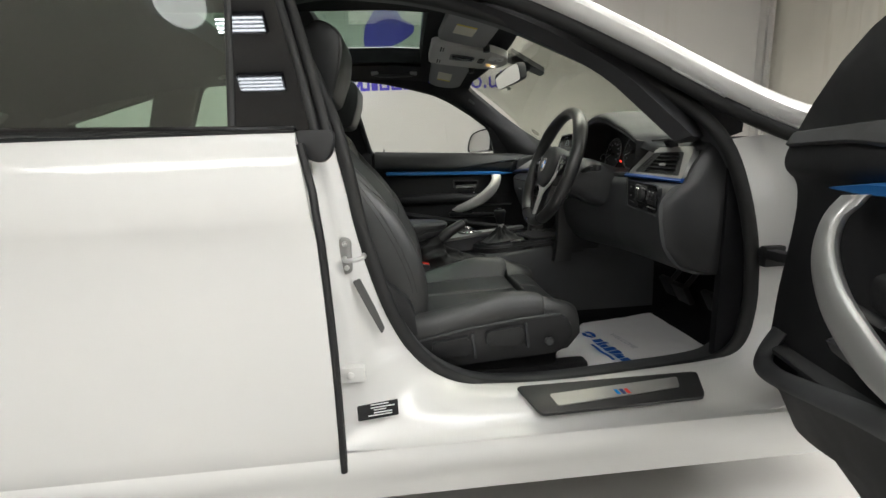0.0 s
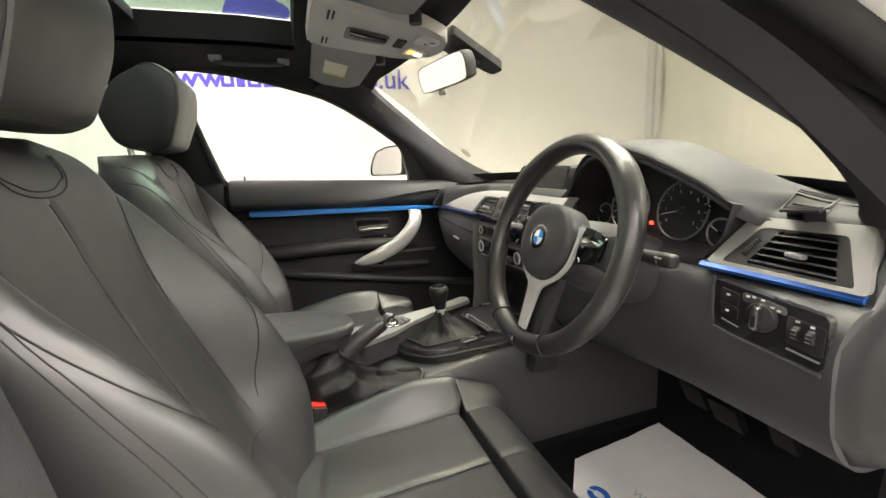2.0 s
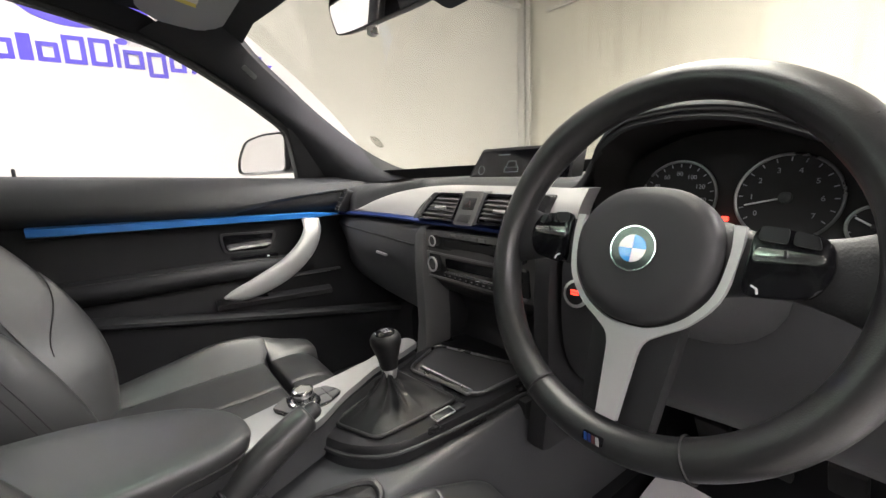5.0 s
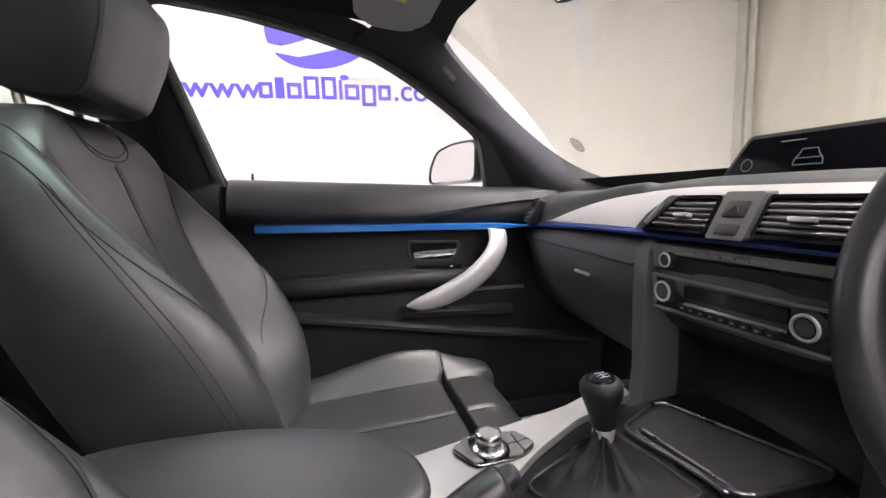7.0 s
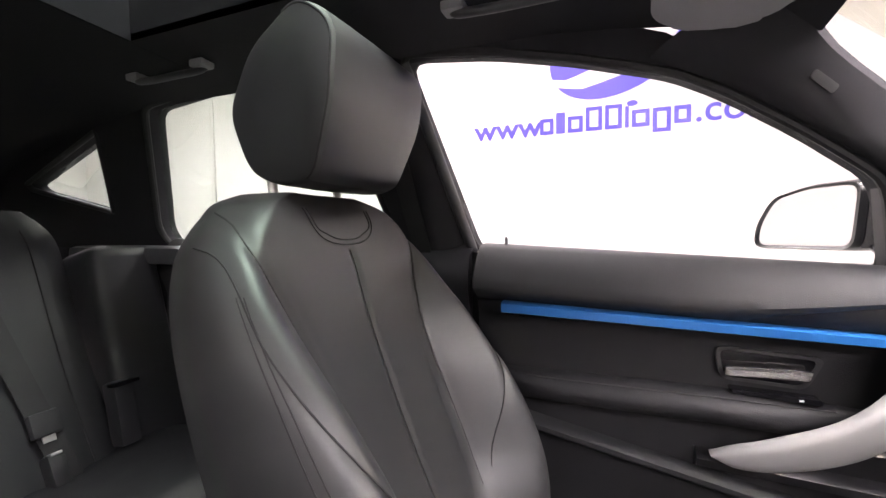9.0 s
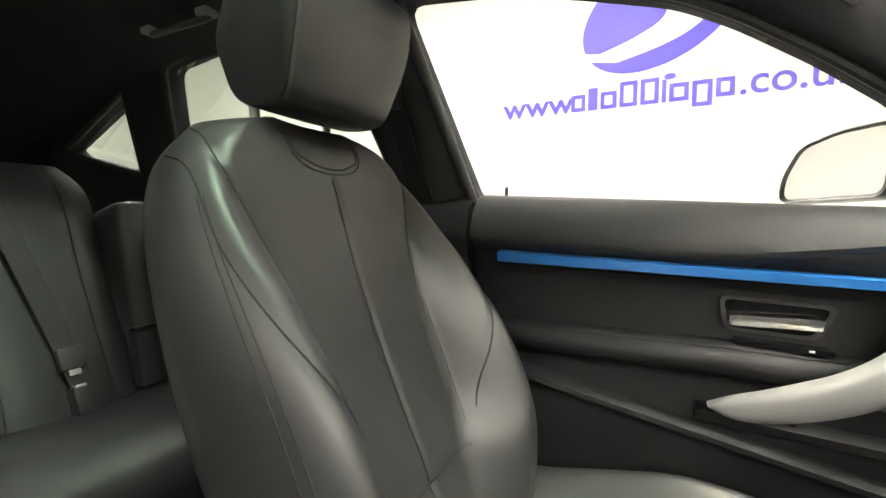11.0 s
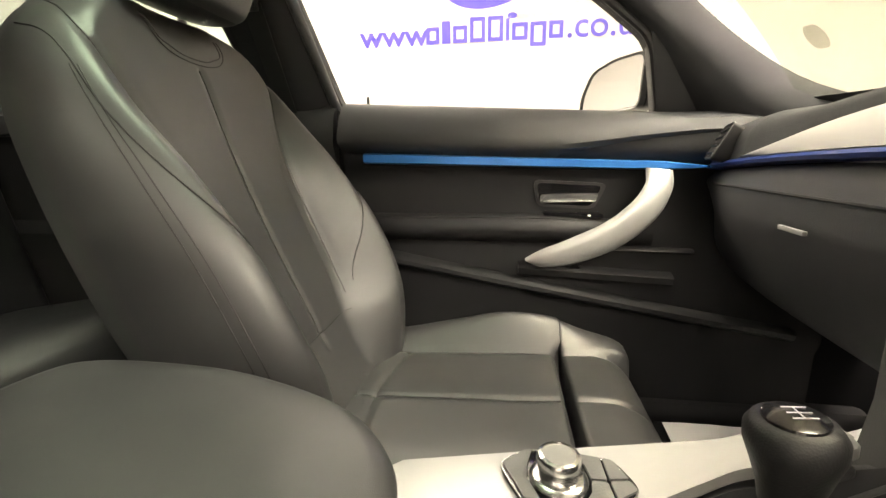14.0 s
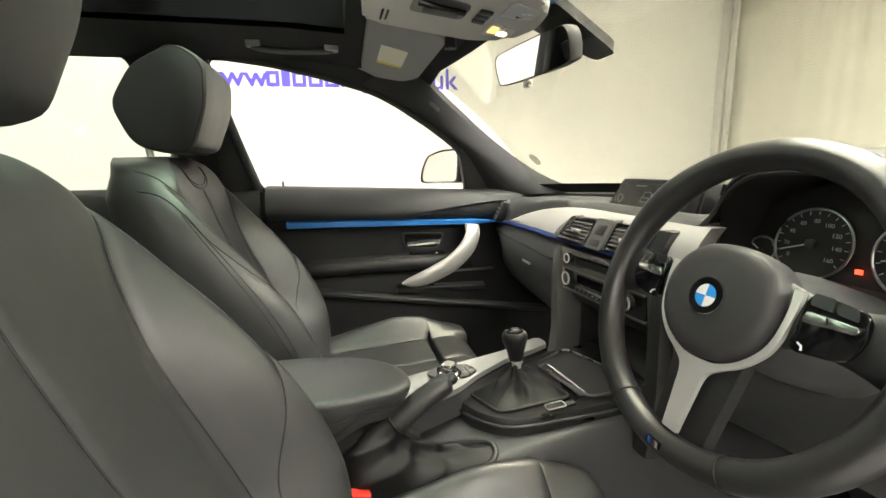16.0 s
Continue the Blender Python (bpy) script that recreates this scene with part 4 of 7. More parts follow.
def wing_mirror(t, s):
    """A door mirror: housing, glass and foot."""
    m = part("mirror_housing", mirror_shell(s), SHEEN, t, "gloss black mirror housing")
    face = [(0.94 + (y - 0.94) * 0.945, 1.122 + (z - 1.122) * 0.945) for y, z in smooth_mirror()]
    part("mirror_pane", prism(face, lambda y, z: mirror_at(y, z, 0.0, s), (-0.003, -s * 0.002, 0)), MIRROR, m, "mirror glass")
    part("mirror_cheek", prism(rounded([(0.772, 1.070), (0.846, 1.066), (0.836, 1.190), (0.800, 1.165)], 0.008), lambda y, z: mirror_at(y, z, 0.004, s), (0.045, s * 0.03, 0)), GLOSSY, m, "gloss black inner cheek")
    part("mirror_foot", tube(smooth_line([(0.60, s * 0.74, 1.045), (0.60, s * 0.80, 1.055), (0.59, s * 0.86, 1.085)], 10), lambda f: 0.026 - 0.006 * f, 12, flat=0.6), GLOSSY, m)


def mirror_at(y, z, d, s):
    """A point of the mirror's face: y runs outwards along it, d behind it."""
    a = y - 0.94
    return Vector((0.512 - 0.53 * a + 0.85 * d, s * (0.920 + 0.82 * a + 0.53 * d), z))


def smooth_mirror():
    return rounded([(0.848, 1.066), (0.838, 1.186), (0.93, 1.184), (1.004, 1.166), (1.040, 1.110), (1.046, 1.062)], 0.022, 5)


def mirror_shell(s):
    face = smooth_mirror()
    cy, cz = 0.94, 1.122
    b = bmesh.new()
    rows = []
    for sc, dx in ((0.93, 0.003), (0.95, -0.003), (1.03, -0.008), (1.09, 0.004), (1.11, 0.04), (1.02, 0.075), (0.8, 0.10), (0.4, 0.115), (0.02, 0.118)):
        rows.append([mirror_at(cy + (y - cy) * sc, cz + (z - cz) * sc, dx, s) for y, z in face])
    skin(b, rows, close_j=True)
    return b


pd = thing("passenger_door", (0.3, 0.75, 0.38), "closed passenger door with black panel, blue strip and silver pull handle", "car door", "front doors")
door_card(pd, 1, True)
wing_mirror(pd, 1)

# the driver's door stands wide open about its hinge
HINGE = Vector((1.03, -0.83, 0))
XF[0] = Matrix.Translation(HINGE) @ pose(0, 0, 0, 0, 0, 63) @ Matrix.Translation(-HINGE) @ Matrix.Diagonal((1, -1, 1, 1))
dd = thing("driver_door", (0.3, 0.75, 0.38), "wide open driver's door with black panel and silver pull handle", "car door", "front doors")
door_card(dd, 1, False)
wing_mirror(dd, 1)
part("window_corner", prism(rounded([(0.905, 1.02), (0.786, 1.071), (0.664, 1.115), (0.567, 1.140), (0.525, 1.146), (0.500, 1.175), (0.47, 1.215), (0.38, 1.23), (0.38, 1.02)], 0.012), lambda x, z: Vector((x, 0.67 - 0.3 * (z - 1.04), z)), (0, 0.03, 0), 0), PLASTIC, dd, "black corner panel at the mirror")
XF[0] = Matrix.Identity(4)


# ---- seats ----
BACK_X = curve1([0.58, 0.66, 0.71, 0.80, 0.90, 1.00, 1.09, 1.14, 1.172], [0.022, -0.020, -0.042, -0.083, -0.124, -0.160, -0.189, -0.214, -0.250])
BACK_W = curve1([0.58, 0.66, 0.74, 0.84, 0.92, 1.00, 1.06, 1.092, 1.124, 1.147, 1.160], [0.216, 0.228, 0.238, 0.240, 0.237, 0.229, 0.216, 0.199, 0.168, 0.130, 0.080])
BACK_B = curve1([0.58, 0.66, 0.76, 0.86, 0.95, 1.04, 1.12, 1.172], [0.028, 0.072, 0.098, 0.094, 0.064, 0.030, 0.010, 0.0])
INSERT = curve1([0.60, 0.685, 0.75, 0.84, 0.90, 0.95, 1.00, 1.03, 1.07, 1.095, 1.12, 1.15, 1.172], [0.090, 0.104, 0.122, 0.128, 0.129, 0.133, 0.147, 0.157, 0.171, 0.176, 0.168, 0.135, 0.090])
OUTER = curve1([0.60, 0.70, 0.75, 0.845, 0.905, 0.96, 1.03, 1.10], [0.10, 0.118, 0.136, 0.176, 0.202, 0.214, 0.213, 0.196])


def bell(d, w):
    return math.exp(-(d / w) ** 2)


def back_front(y, z):
    """Depth of the back rest's front face at y across the seat."""
    w, bo = BACK_W(z), BACK_B(z)
    u = min(abs(y) / w, 1.0)
    k = max(0.0, (abs(y) - INSERT(z) + 0.022) / 0.092)
    up = 0.5 - 0.5 * math.cos(math.pi * min(k, 1.0))
    x = BACK_X(z) + bo * up + 0.012 * u * u
    if u > 0.82:
        x -= (bo + 0.060) * (1 - math.sqrt(max(0, 1 - ((u - 0.82) / 0.18) ** 2))) * 0.9
    # seams pull the leather in
    if z > 0.66:
        x -= (0.0055 * bell(abs(y) - INSERT(z), 0.006) + 0.003 * bell(abs(y) - INSERT(z), 0.018)) * max(0.0, min(1.0, (z - 0.69) / 0.06))
        x -= 0.004 * bell(y, 0.005) * (1 if z < 1.085 else 0)
        if z < 1.14:
            x -= 0.0035 * bell(abs(y) - OUTER(z), 0.006) * max(0.0, min(1.0, (z - 0.80) / 0.08))
    x -= 0.003 * bell(z - 0.682 - 0.6 * y * y, 0.007) * max(0.0, 1 - (y / 0.105) ** 4)
    return x


def seat_back_mesh():
    rows = []
    zs = np.concatenate([np.linspace(0.56, 1.10, 92), 1.10 + 0.060 * np.sin(np.linspace(0.06, 1, 22) * math.pi / 2)])
    us = np.sin(np.linspace(-1, 1, 121) * math.pi / 2) * 0.35 + np.linspace(-1, 1, 121) * 0.65
    for z in zs:
        w = BACK_W(z)
        row = [Vector((back_front(u * w, z), u * w, z)) for u in us]
        th = 0.115 - 0.02 * max(0, (z - 1.0) / 0.17)
        xe = BACK_X(z) - 0.045
        for u in np.linspace(1, -1, 26)[1:-1]:
            row.append(Vector((xe - th * (1 - abs(u) ** 3.5) ** 0.5 * (0.55 + 0.45 * min(1, (1.18 - z) / 0.10)), u * w, z)))
        rows.append(row)
    b = bmesh.new()
    skin(b, rows, close_j=True, cap=True)
    return b


CUSH_W = 0.262


def cushion_top(x, y):
    u = min(abs(y) / CUSH_W, 1.0)
    z = 0.588 + 0.045 * max(0, x) ** 1.2 - 0.006 * (1 - u * u)
    k = max(0.0, (u - 0.60) / 0.26)
    lift = curve1([-0.06, 0.05, 0.15, 0.27, 0.35, 0.42, 0.50], [0.004, 0.018, 0.036, 0.054, 0.042, 0.014, 0.0])(x)
    z += lift * (0.5 - 0.5 * math.cos(math.pi * min(k, 1.0)))
    if u > 0.84:
        z -= (0.055 + lift) * (1 - math.sqrt(max(0, 1 - ((u - 0.84) / 0.16) ** 2)))
    z -= 0.004 * bell(x - 0.055 - 0.8 * y * y, 0.006) * (1 if abs(y) < 0.164 else 0)
    z -= 0.006 * bell(abs(y) - 0.164, 0.006) + 0.003 * bell(abs(y) - 0.164, 0.02) + 0.004 * bell(y, 0.005)
    z += 0.003 * noise.noise((x * 9, y * 9, 2))
    return z


def cushion_mesh(xa, xb, front):
    rows = []
    for t in np.linspace(0, 1, 60):
        x = xa + (xb - xa) * t
        e = 0.0
        if front:
            e = 0.075 * (1 - math.sqrt(max(0, 1 - (max(0, t - 0.30) / 0.70) ** 2.2)))
            e += 0.006 * (1 - math.sqrt(max(0, 1 - max(0, (0.06 - t) / 0.06) ** 2)))
        else:
            e = 0.010 * (1 - math.sqrt(max(0, 1 - max(0, (t - 0.965) / 0.035) ** 2)))
        # the front edge is drawn round at the corners
        sh = 1.0 if not front else 1.0 - 0.10 * max(0, t - 0.4) ** 2
        run = 0.0 if front else 0.013 * smoothstep(0.8, 1.0, t)
        row = [Vector((x + run * smoothstep(0.165, 0.185, abs(y)), y * sh, cushion_top(x, y) - e * (1 - 0.7 * smoothstep(0.165, 0.185, abs(y))))) for y in np.linspace(-CUSH_W, CUSH_W, 101)]
        row += [Vector((x - (0.03 * t if front else 0), CUSH_W * sh * f, 0.485)) for f in (0.97, 0.5, 0, -0.5, -0.97)]
        rows.append(row)
    b = bmesh.new()
    skin(b, rows, close_j=True, cap=True)
    return b


def seat(name, y0, dx, label, thigh):
    XF[0] = Matrix.Translation((dx, y0, 0))
    t = thing(name, (0.15, 0, 0.37), label, "car seat", "front seats")
    part("backrest", seat_back_mesh(), LEATHER, t, "black leather back rest with side bolsters")
    for sg in (1, -1):
        part("insert_seam", tube([(back_front(sg * INSERT(z), z) + 0.0012, sg * INSERT(z), z) for z in np.linspace(0.715, 1.132, 60)], 0.0010, 6), STITCH, t)
        part("bolster_seam", tube([(back_front(sg * OUTER(z), z) + 0.0012, sg * OUTER(z), z) for z in np.linspace(0.90, 1.095, 50)], 0.0009, 6), STITCH, t)
        part("bolster_seam", tube([(back_front(sg * OUTER(z), z) + 0.0012, sg * OUTER(z), z) for z in np.linspace(0.735, 0.90, 40)], 0.0011, 6), STITCH, t)
        for o in (0.945, 0.96):
            part("edge_stitch", tube([(back_front(sg * o * BACK_W(z), z) + 0.0008, sg * o * BACK_W(z), z) for z in np.linspace(0.66, 1.05, 50)], 0.0007, 6), STITCH, t)
        part("cushion_seam", tube([(x, sg * 0.164, cushion_top(x, 0.164) + 0.0012) for x in np.linspace(0.03, 0.345, 40)], 0.0010, 6), STITCH, t)
    part("centre_seam", tube([(back_front(0, z) + 0.0012, 0, z) for z in np.linspace(0.684, 1.083, 50)], 0.0010, 6), STITCH, t)
    part("centre_seam", tube([(x, 0, cushion_top(x, 0) + 0.0012) for x in np.linspace(0.03, 0.345, 40)], 0.0009, 6), STITCH, t)
    part("lower_seam", tube([(back_front(y, 0.682 + 0.6 * y * y) + 0.0012, y, 0.682 + 0.6 * y * y) for y in np.linspace(-0.104, 0.104, 24)], 0.0010, 6), STITCH, t)
    for o in (0.0, 0.007):
        tab = smooth_line([(-0.072 + o, 1.140, 0), (-0.068 + o, 1.116, 0), (-0.052 + o, 1.100 + o, 0), (-0.02, 1.092 + o, 0), (0.02, 1.092 + o, 0), (0.052 - o, 1.100 + o, 0), (0.070 - o, 1.116, 0), (0.076 - o, 1.140, 0)], 40)
        part("tab_seam", tube([(back_front(p.x, p.y) + 0.0006, p.x, p.y) for p in tab], 0.0008, 6), STITCH, t)
    part("cushion", cushion_mesh(-0.03, 0.352, False), LEATHER, t, "black leather seat cushion")
    part("thigh_support", cushion_mesh(0.366, thigh, True), LEATHER, t, "black leather thigh support")
    # head rest: flat sides darkened in colour for shade, a crisp edge to the front
    prof = rounded([(-0.172, 1.166), (-0.134, 1.262), (-0.126, 1.340), (-0.178, 1.376), (-0.262, 1.336), (-0.312, 1.262), (-0.285, 1.186), (-0.235, 1.166)], 0.026, 5)
    width = lambda x, z: 0.116 * (0.88 + 0.12 * min(1, max(0, (z - 1.17) / 0.12))) * (1 - 0.20 * min(1, max(0, (-0.15 - x) / 0.15)))
    rows = []
    for f, sc in ((-1.0, 0.60), (-1.0, 0.93), (-0.985, 0.965), (-0.955, 0.985), (-0.90, 0.997), (-0.5, 1.006), (0, 1.010), (0.5, 1.006), (0.90, 0.997), (0.955, 0.985), (0.985, 0.965), (1.0, 0.93), (1.0, 0.60)):
        rows.append([Vector((-0.215 + (x + 0.215) * sc, f * width(x, z), 1.27 + (z - 1.27) * sc)) for x, z in prof])
    # the front pad: the profile from the lower front corner to the top, between the two edges
    cols = range(2, 24)
    b = bmesh.new()
    vs = [[b.verts.new(p) for p in row] for row in rows]
    for i in range(12):
        for j in range(len(prof)):
            k = (j + 1) % len(prof)
            if not (2 <= i <= 9 and j in cols and k in cols):
                b.faces.new((vs[i][j], vs[i][k], vs[i + 1][k], vs[i + 1][j]))
    b.faces.new(vs[0][::-1])
    b.faces.new(vs[-1])
    hr = part("headrest", b, LEATHER_SHADED, t, "black leather head rest with shade put into its sides' colour")
    b = bmesh.new()
    lift = lambda i, j: Vector((0.0035, 0, 0)) if 3 <= i <= 9 and 3 <= j <= 21 else Vector((0, 0, 0))
    skin(b, [[rows[i][j] + lift(i, j) for j in cols] for i in range(2, 11)])
    part("headrest_front", b, LEATHER, hr, "smooth leather front panel")
    front = [Vector((x, z, 0)) for x, z in prof[2:24]]
    for sg in (1, -1):
        part("headrest_seam", tube([(-0.215 + (p.x + 0.215) * 0.968, sg * width(p.x, p.y) * 0.986, 1.27 + (p.y - 1.27) * 0.968) for p in front], 0.0016, 6), STITCH, hr)
    for yy in (-0.069, 0.069):
        part("headrest_post", tube([(-0.262, yy, 1.20), (-0.252, yy, 1.09)], 0.0065, 10), SATIN, t, "steel post")
        part("post_collar", lathe([(0.022, 0.0), (0.022, 0.008), (0.012, 0.012)], pose(-0.262, yy, 1.146, 0, -9, 0), 18), PLASTIC, t)
    # base, recliner and side panel
    part("seat_base", rbox((0.17, 0, 0.455), (0.50, 0.42, 0.09), 0.02), PLASTIC, t, "black plastic seat base")
    for yy in (-0.19, 0.19):
        part("seat_rail", rbox((0.20, yy, 0.395), (0.62, 0.045, 0.05), 0.008), PLASTIC, t)
    sg = -1 if y0 < 0 else 1
    XF[0] = Matrix.Translation((dx, y0, 0)) @ Matrix.Diagonal((1, sg, 1, 1))
    side = rounded([(-0.09, 0.515), (0.035, 0.547), (0.150, 0.568), (0.300, 0.586), (0.410, 0.592), (0.440, 0.560), (0.432, 0.505), (0.395, 0.486), (0.10, 0.468), (-0.08, 0.455)], 0.02)
    part("side_panel", prism(side, lambda x, z: Vector((x, 0.250, z)), (0, 0.020, 0), 0.008), PLASTIC, t, "black plastic seat side panel")
    for x, z in ((0.110, 0.536), (0.252, 0.555)):
        part("seat_lever", prism(rounded([(x - 0.050, z - 0.030), (x + 0.044, z - 0.036), (x + 0.050, z + 0.018), (x - 0.050, z + 0.006)], 0.010), lambda a, c: Vector((a, 0.268, c)), (0, 0.018, 0), 0.006), PLASTIC, t, "black seat adjusting lever")
        part("lever_rib", rbox((x + 0.060, 0.272, z - 0.012), (0.008, 0.014, 0.070), 0.003, (0, -6, 0)), SOFT, t)
    part("panel_edge", tube([(x, 0.268, z + 0.002) for x, z in ((-0.07, 0.517), (0.035, 0.545), (0.150, 0.566), (0.300, 0.584), (0.405, 0.590))], 0.004, 8), SOFT, t)
    part("seat_knob", lathe([(0.012, 0), (0.012, 0.012), (0.009, 0.015)], pose(0.372, 0.268, 0.522, -90, 0, 0), 14), SOFT, t)
    part("recliner_cover", prism(rounded([(-0.10, 0.49), (0.03, 0.49), (0.02, 0.64), (-0.06, 0.72), (-0.12, 0.66)], 0.03), lambda x, z: Vector((x, 0.228, z)), (0, 0.030, 0), 0.01), PLASTIC, t)
    # belt buckle on the inner side
    part("buckle_stalk", tube([(0.03, -0.235, 0.50), (0.05, -0.232, 0.585)], 0.012, 10, flat=0.6), PLASTIC, t)
    bu = part("belt_buckle", rbox((0.058, -0.232, 0.606), (0.05, 0.026, 0.065), 0.006, (0, 14, 0)), PLASTIC, t, "black belt buckle")
    part("release_button", rbox((0.066, -0.232, 0.637), (0.040, 0.018, 0.008), 0.002, (0, 14, 0)), RED, bu, "red release button")
    XF[0] = Matrix.Identity(4)
    return t


seat("driver_seat", -0.378, 0.036, "black leather driver's sports seat with side bolsters", 0.465)
seat("passenger_seat", 0.355, 0.0, "black leather passenger sports seat with side bolsters", 0.490)


def rear_bench():
    t = thing("rear_bench", (-0.9, 0, 0.37), "black leather rear bench behind the front seats", "car seat")
    rows = []
    for x, z in ((-0.52, 0.40), (-0.495, 0.50), (-0.490, 0.585), (-0.505, 0.630), (-0.535, 0.652), (-0.60, 0.658), (-0.75, 0.640), (-0.98, 0.600)):
        rows.append([(x, y, z - 0.025 * (abs(y) / 0.62) ** 6 + 0.012 * math.cos(y * 9.5) * (z > 0.5)) for y in np.linspace(-0.62, 0.62, 40)])
    part("bench_cushion", sheet(rows, (0.0, 0, -0.05)), LEATHER_SHADED, t, "black leather bench cushion")
    def back_x(f):
        return -0.93 - 0.20 * f - 0.03 * f * f

    for ya, yb in ((-0.49, -0.15), (-0.145, 0.145), (0.15, 0.49)):
        ym, hw = (ya + yb) / 2, (yb - ya) / 2
        outer = hw > 0.16
        top = 1.165 if outer else 1.10
        rows = []
        for f in np.linspace(0, 1, 26):
            z = 0.57 + (top - 0.57) * f
            # the sides are waisted and round over at the head
            w = hw * (1 - 0.08 * math.sin(math.pi * f * 1.3) - (0.32 if outer else 0.1) * max(0, (f - 0.80) / 0.20) ** 2.5)
            rows.append([Vector((back_x((z - 0.58) / 0.5) + 0.034 * (1 - abs(k / 12 - 1) ** 4) - 0.05 * max(0, f - 0.93) * 10 * 0.3 - 0.004 * bell(abs(k / 12 - 1) - 0.55, 0.05), ym + w * (k / 12 - 1), z)) for k in range(25)])
        part("bench_back", sheet(rows, (-0.09, 0, 0.0)), LEATHER_SHADED, t, "black leather bench back")
        for k in (5, 19):
            part("bench_seam", tube([r[k] + Vector((0.0015, 0, 0)) for r in rows[1:24]], 0.0018, 6), STITCH, t)
    for y in (-0.485, 0.485):
        bx = part("belt_socket", rbox((-0.925, y, 0.685), (0.05, 0.045, 0.15), 0.010, (0, -10, 0)), PLASTIC, t, "black belt buckle beside the bench back")
        part("socket_slot", rbox((-0.915, y, 0.758), (0.03, 0.055, 0.008), 0.002, (0, -10, 0)), GLOSSY, bx)
    for y in (-0.36, 0.36):
        part("rear_belt", sheet([[(-0.885 - 0.20 * f - 0.03 * f * f, y - 0.09 * f + dy, 0.60 + 0.52 * f) for dy in (-0.022, 0, 0.022)] for f in np.linspace(0, 1, 10)], (0.002, 0, 0)), RUBBER, t, "black woven rear belt")
        bk = part("belt_tongue", rbox((-0.93, y - 0.02, 0.72), (0.02, 0.05, 0.05), 0.005, (0, -22, 0)), PLASTIC, t)
        part("tongue_plate", rbox((-0.918, y - 0.02, 0.70), (0.004, 0.022, 0.03), 0.001, (0, -22, 0)), SATIN, bk)
    for y in (-0.585, 0.585):
        part("side_wing", rbox((-1.06, y, 0.79), (0.16, 0.17, 0.56), 0.035, (0, -14, 0), seg=3), LEATHER_SHADED, t, "padded side wing")
    for y in (0.19, 0.34):
        bu = part("belt_buckle", rbox((-0.90, y, 0.625), (0.045, 0.03, 0.07), 0.006, (0, -25, 0)), PLASTIC, t)
        part("release_button", rbox((-0.905, y, 0.66), (0.03, 0.02, 0.006), 0.002, (0, -25, 0)), SATIN, bu)


rear_bench()


# ---- dashboard ----
dash = thing("dashboard", (0.8, 0, 0.9), "dark grey dashboard with satin silver trim and blue accent line", "dashboard")
# waist line of the accent strip along the dashboard: x and z over y
DX = curve1([-0.70, -0.62, -0.52, -0.40, -0.26, -0.14, 0.0, 0.13, 0.30, 0.50, 0.62, 0.72], [0.732, 0.708, 0.679, 0.664, 0.640, 0.612, 0.600, 0.598, 0.612, 0.630, 0.645, 0.665])
DZ = curve1([-0.70, -0.52, -0.26, 0.0, 0.13, 0.30, 0.50, 0.72], [0.928, 0.943, 0.952, 0.957, 0.956, 0.953, 0.945, 0.930])
# upper edge of the silver trim
TX = curve1([-0.26, -0.14, 0.0, 0.13, 0.25, 0.36, 0.46, 0.51], [0.660, 0.655, 0.655, 0.662, 0.668, 0.662, 0.648, 0.632])
TZ = curve1([-0.26, -0.14, 0.0, 0.13, 0.25, 0.36, 0.46, 0.51], [1.020, 1.022, 1.023, 1.022, 1.014, 0.998, 0.972, 0.952])


def VF(y, z):
    """The leaning face of the vent beside the wheel."""
    return Vector((0.679 + 0.30 * (-0.521 - y) + 0.65 * (z - 0.947), y, z))


def pad_edge(y):
    """Where the upper pad meets the trim."""
    if y > 0.51:
        k = (y - 0.51) / 0.21
        return Vector((0.632 + 0.03 * k, y, 0.950 - 0.012 * k))
    if y > -0.20:
        return Vector((TX(y), y, TZ(y)))
    return VF(y, 1.010)


HOOD = curve1([-0.72, -0.60, -0.55, -0.50, -0.45, -0.39, -0.333, -0.28, -0.235, -0.205, -0.18, -0.155, -0.11], [0.0, 0.004, 0.018, 0.048, 0.071, 0.097, 0.107, 0.106, 0.097, 0.074, 0.037, 0.008, 0.0])
lip_x = lambda y: 0.660 + 0.016 * abs(y + 0.37) / 0.17


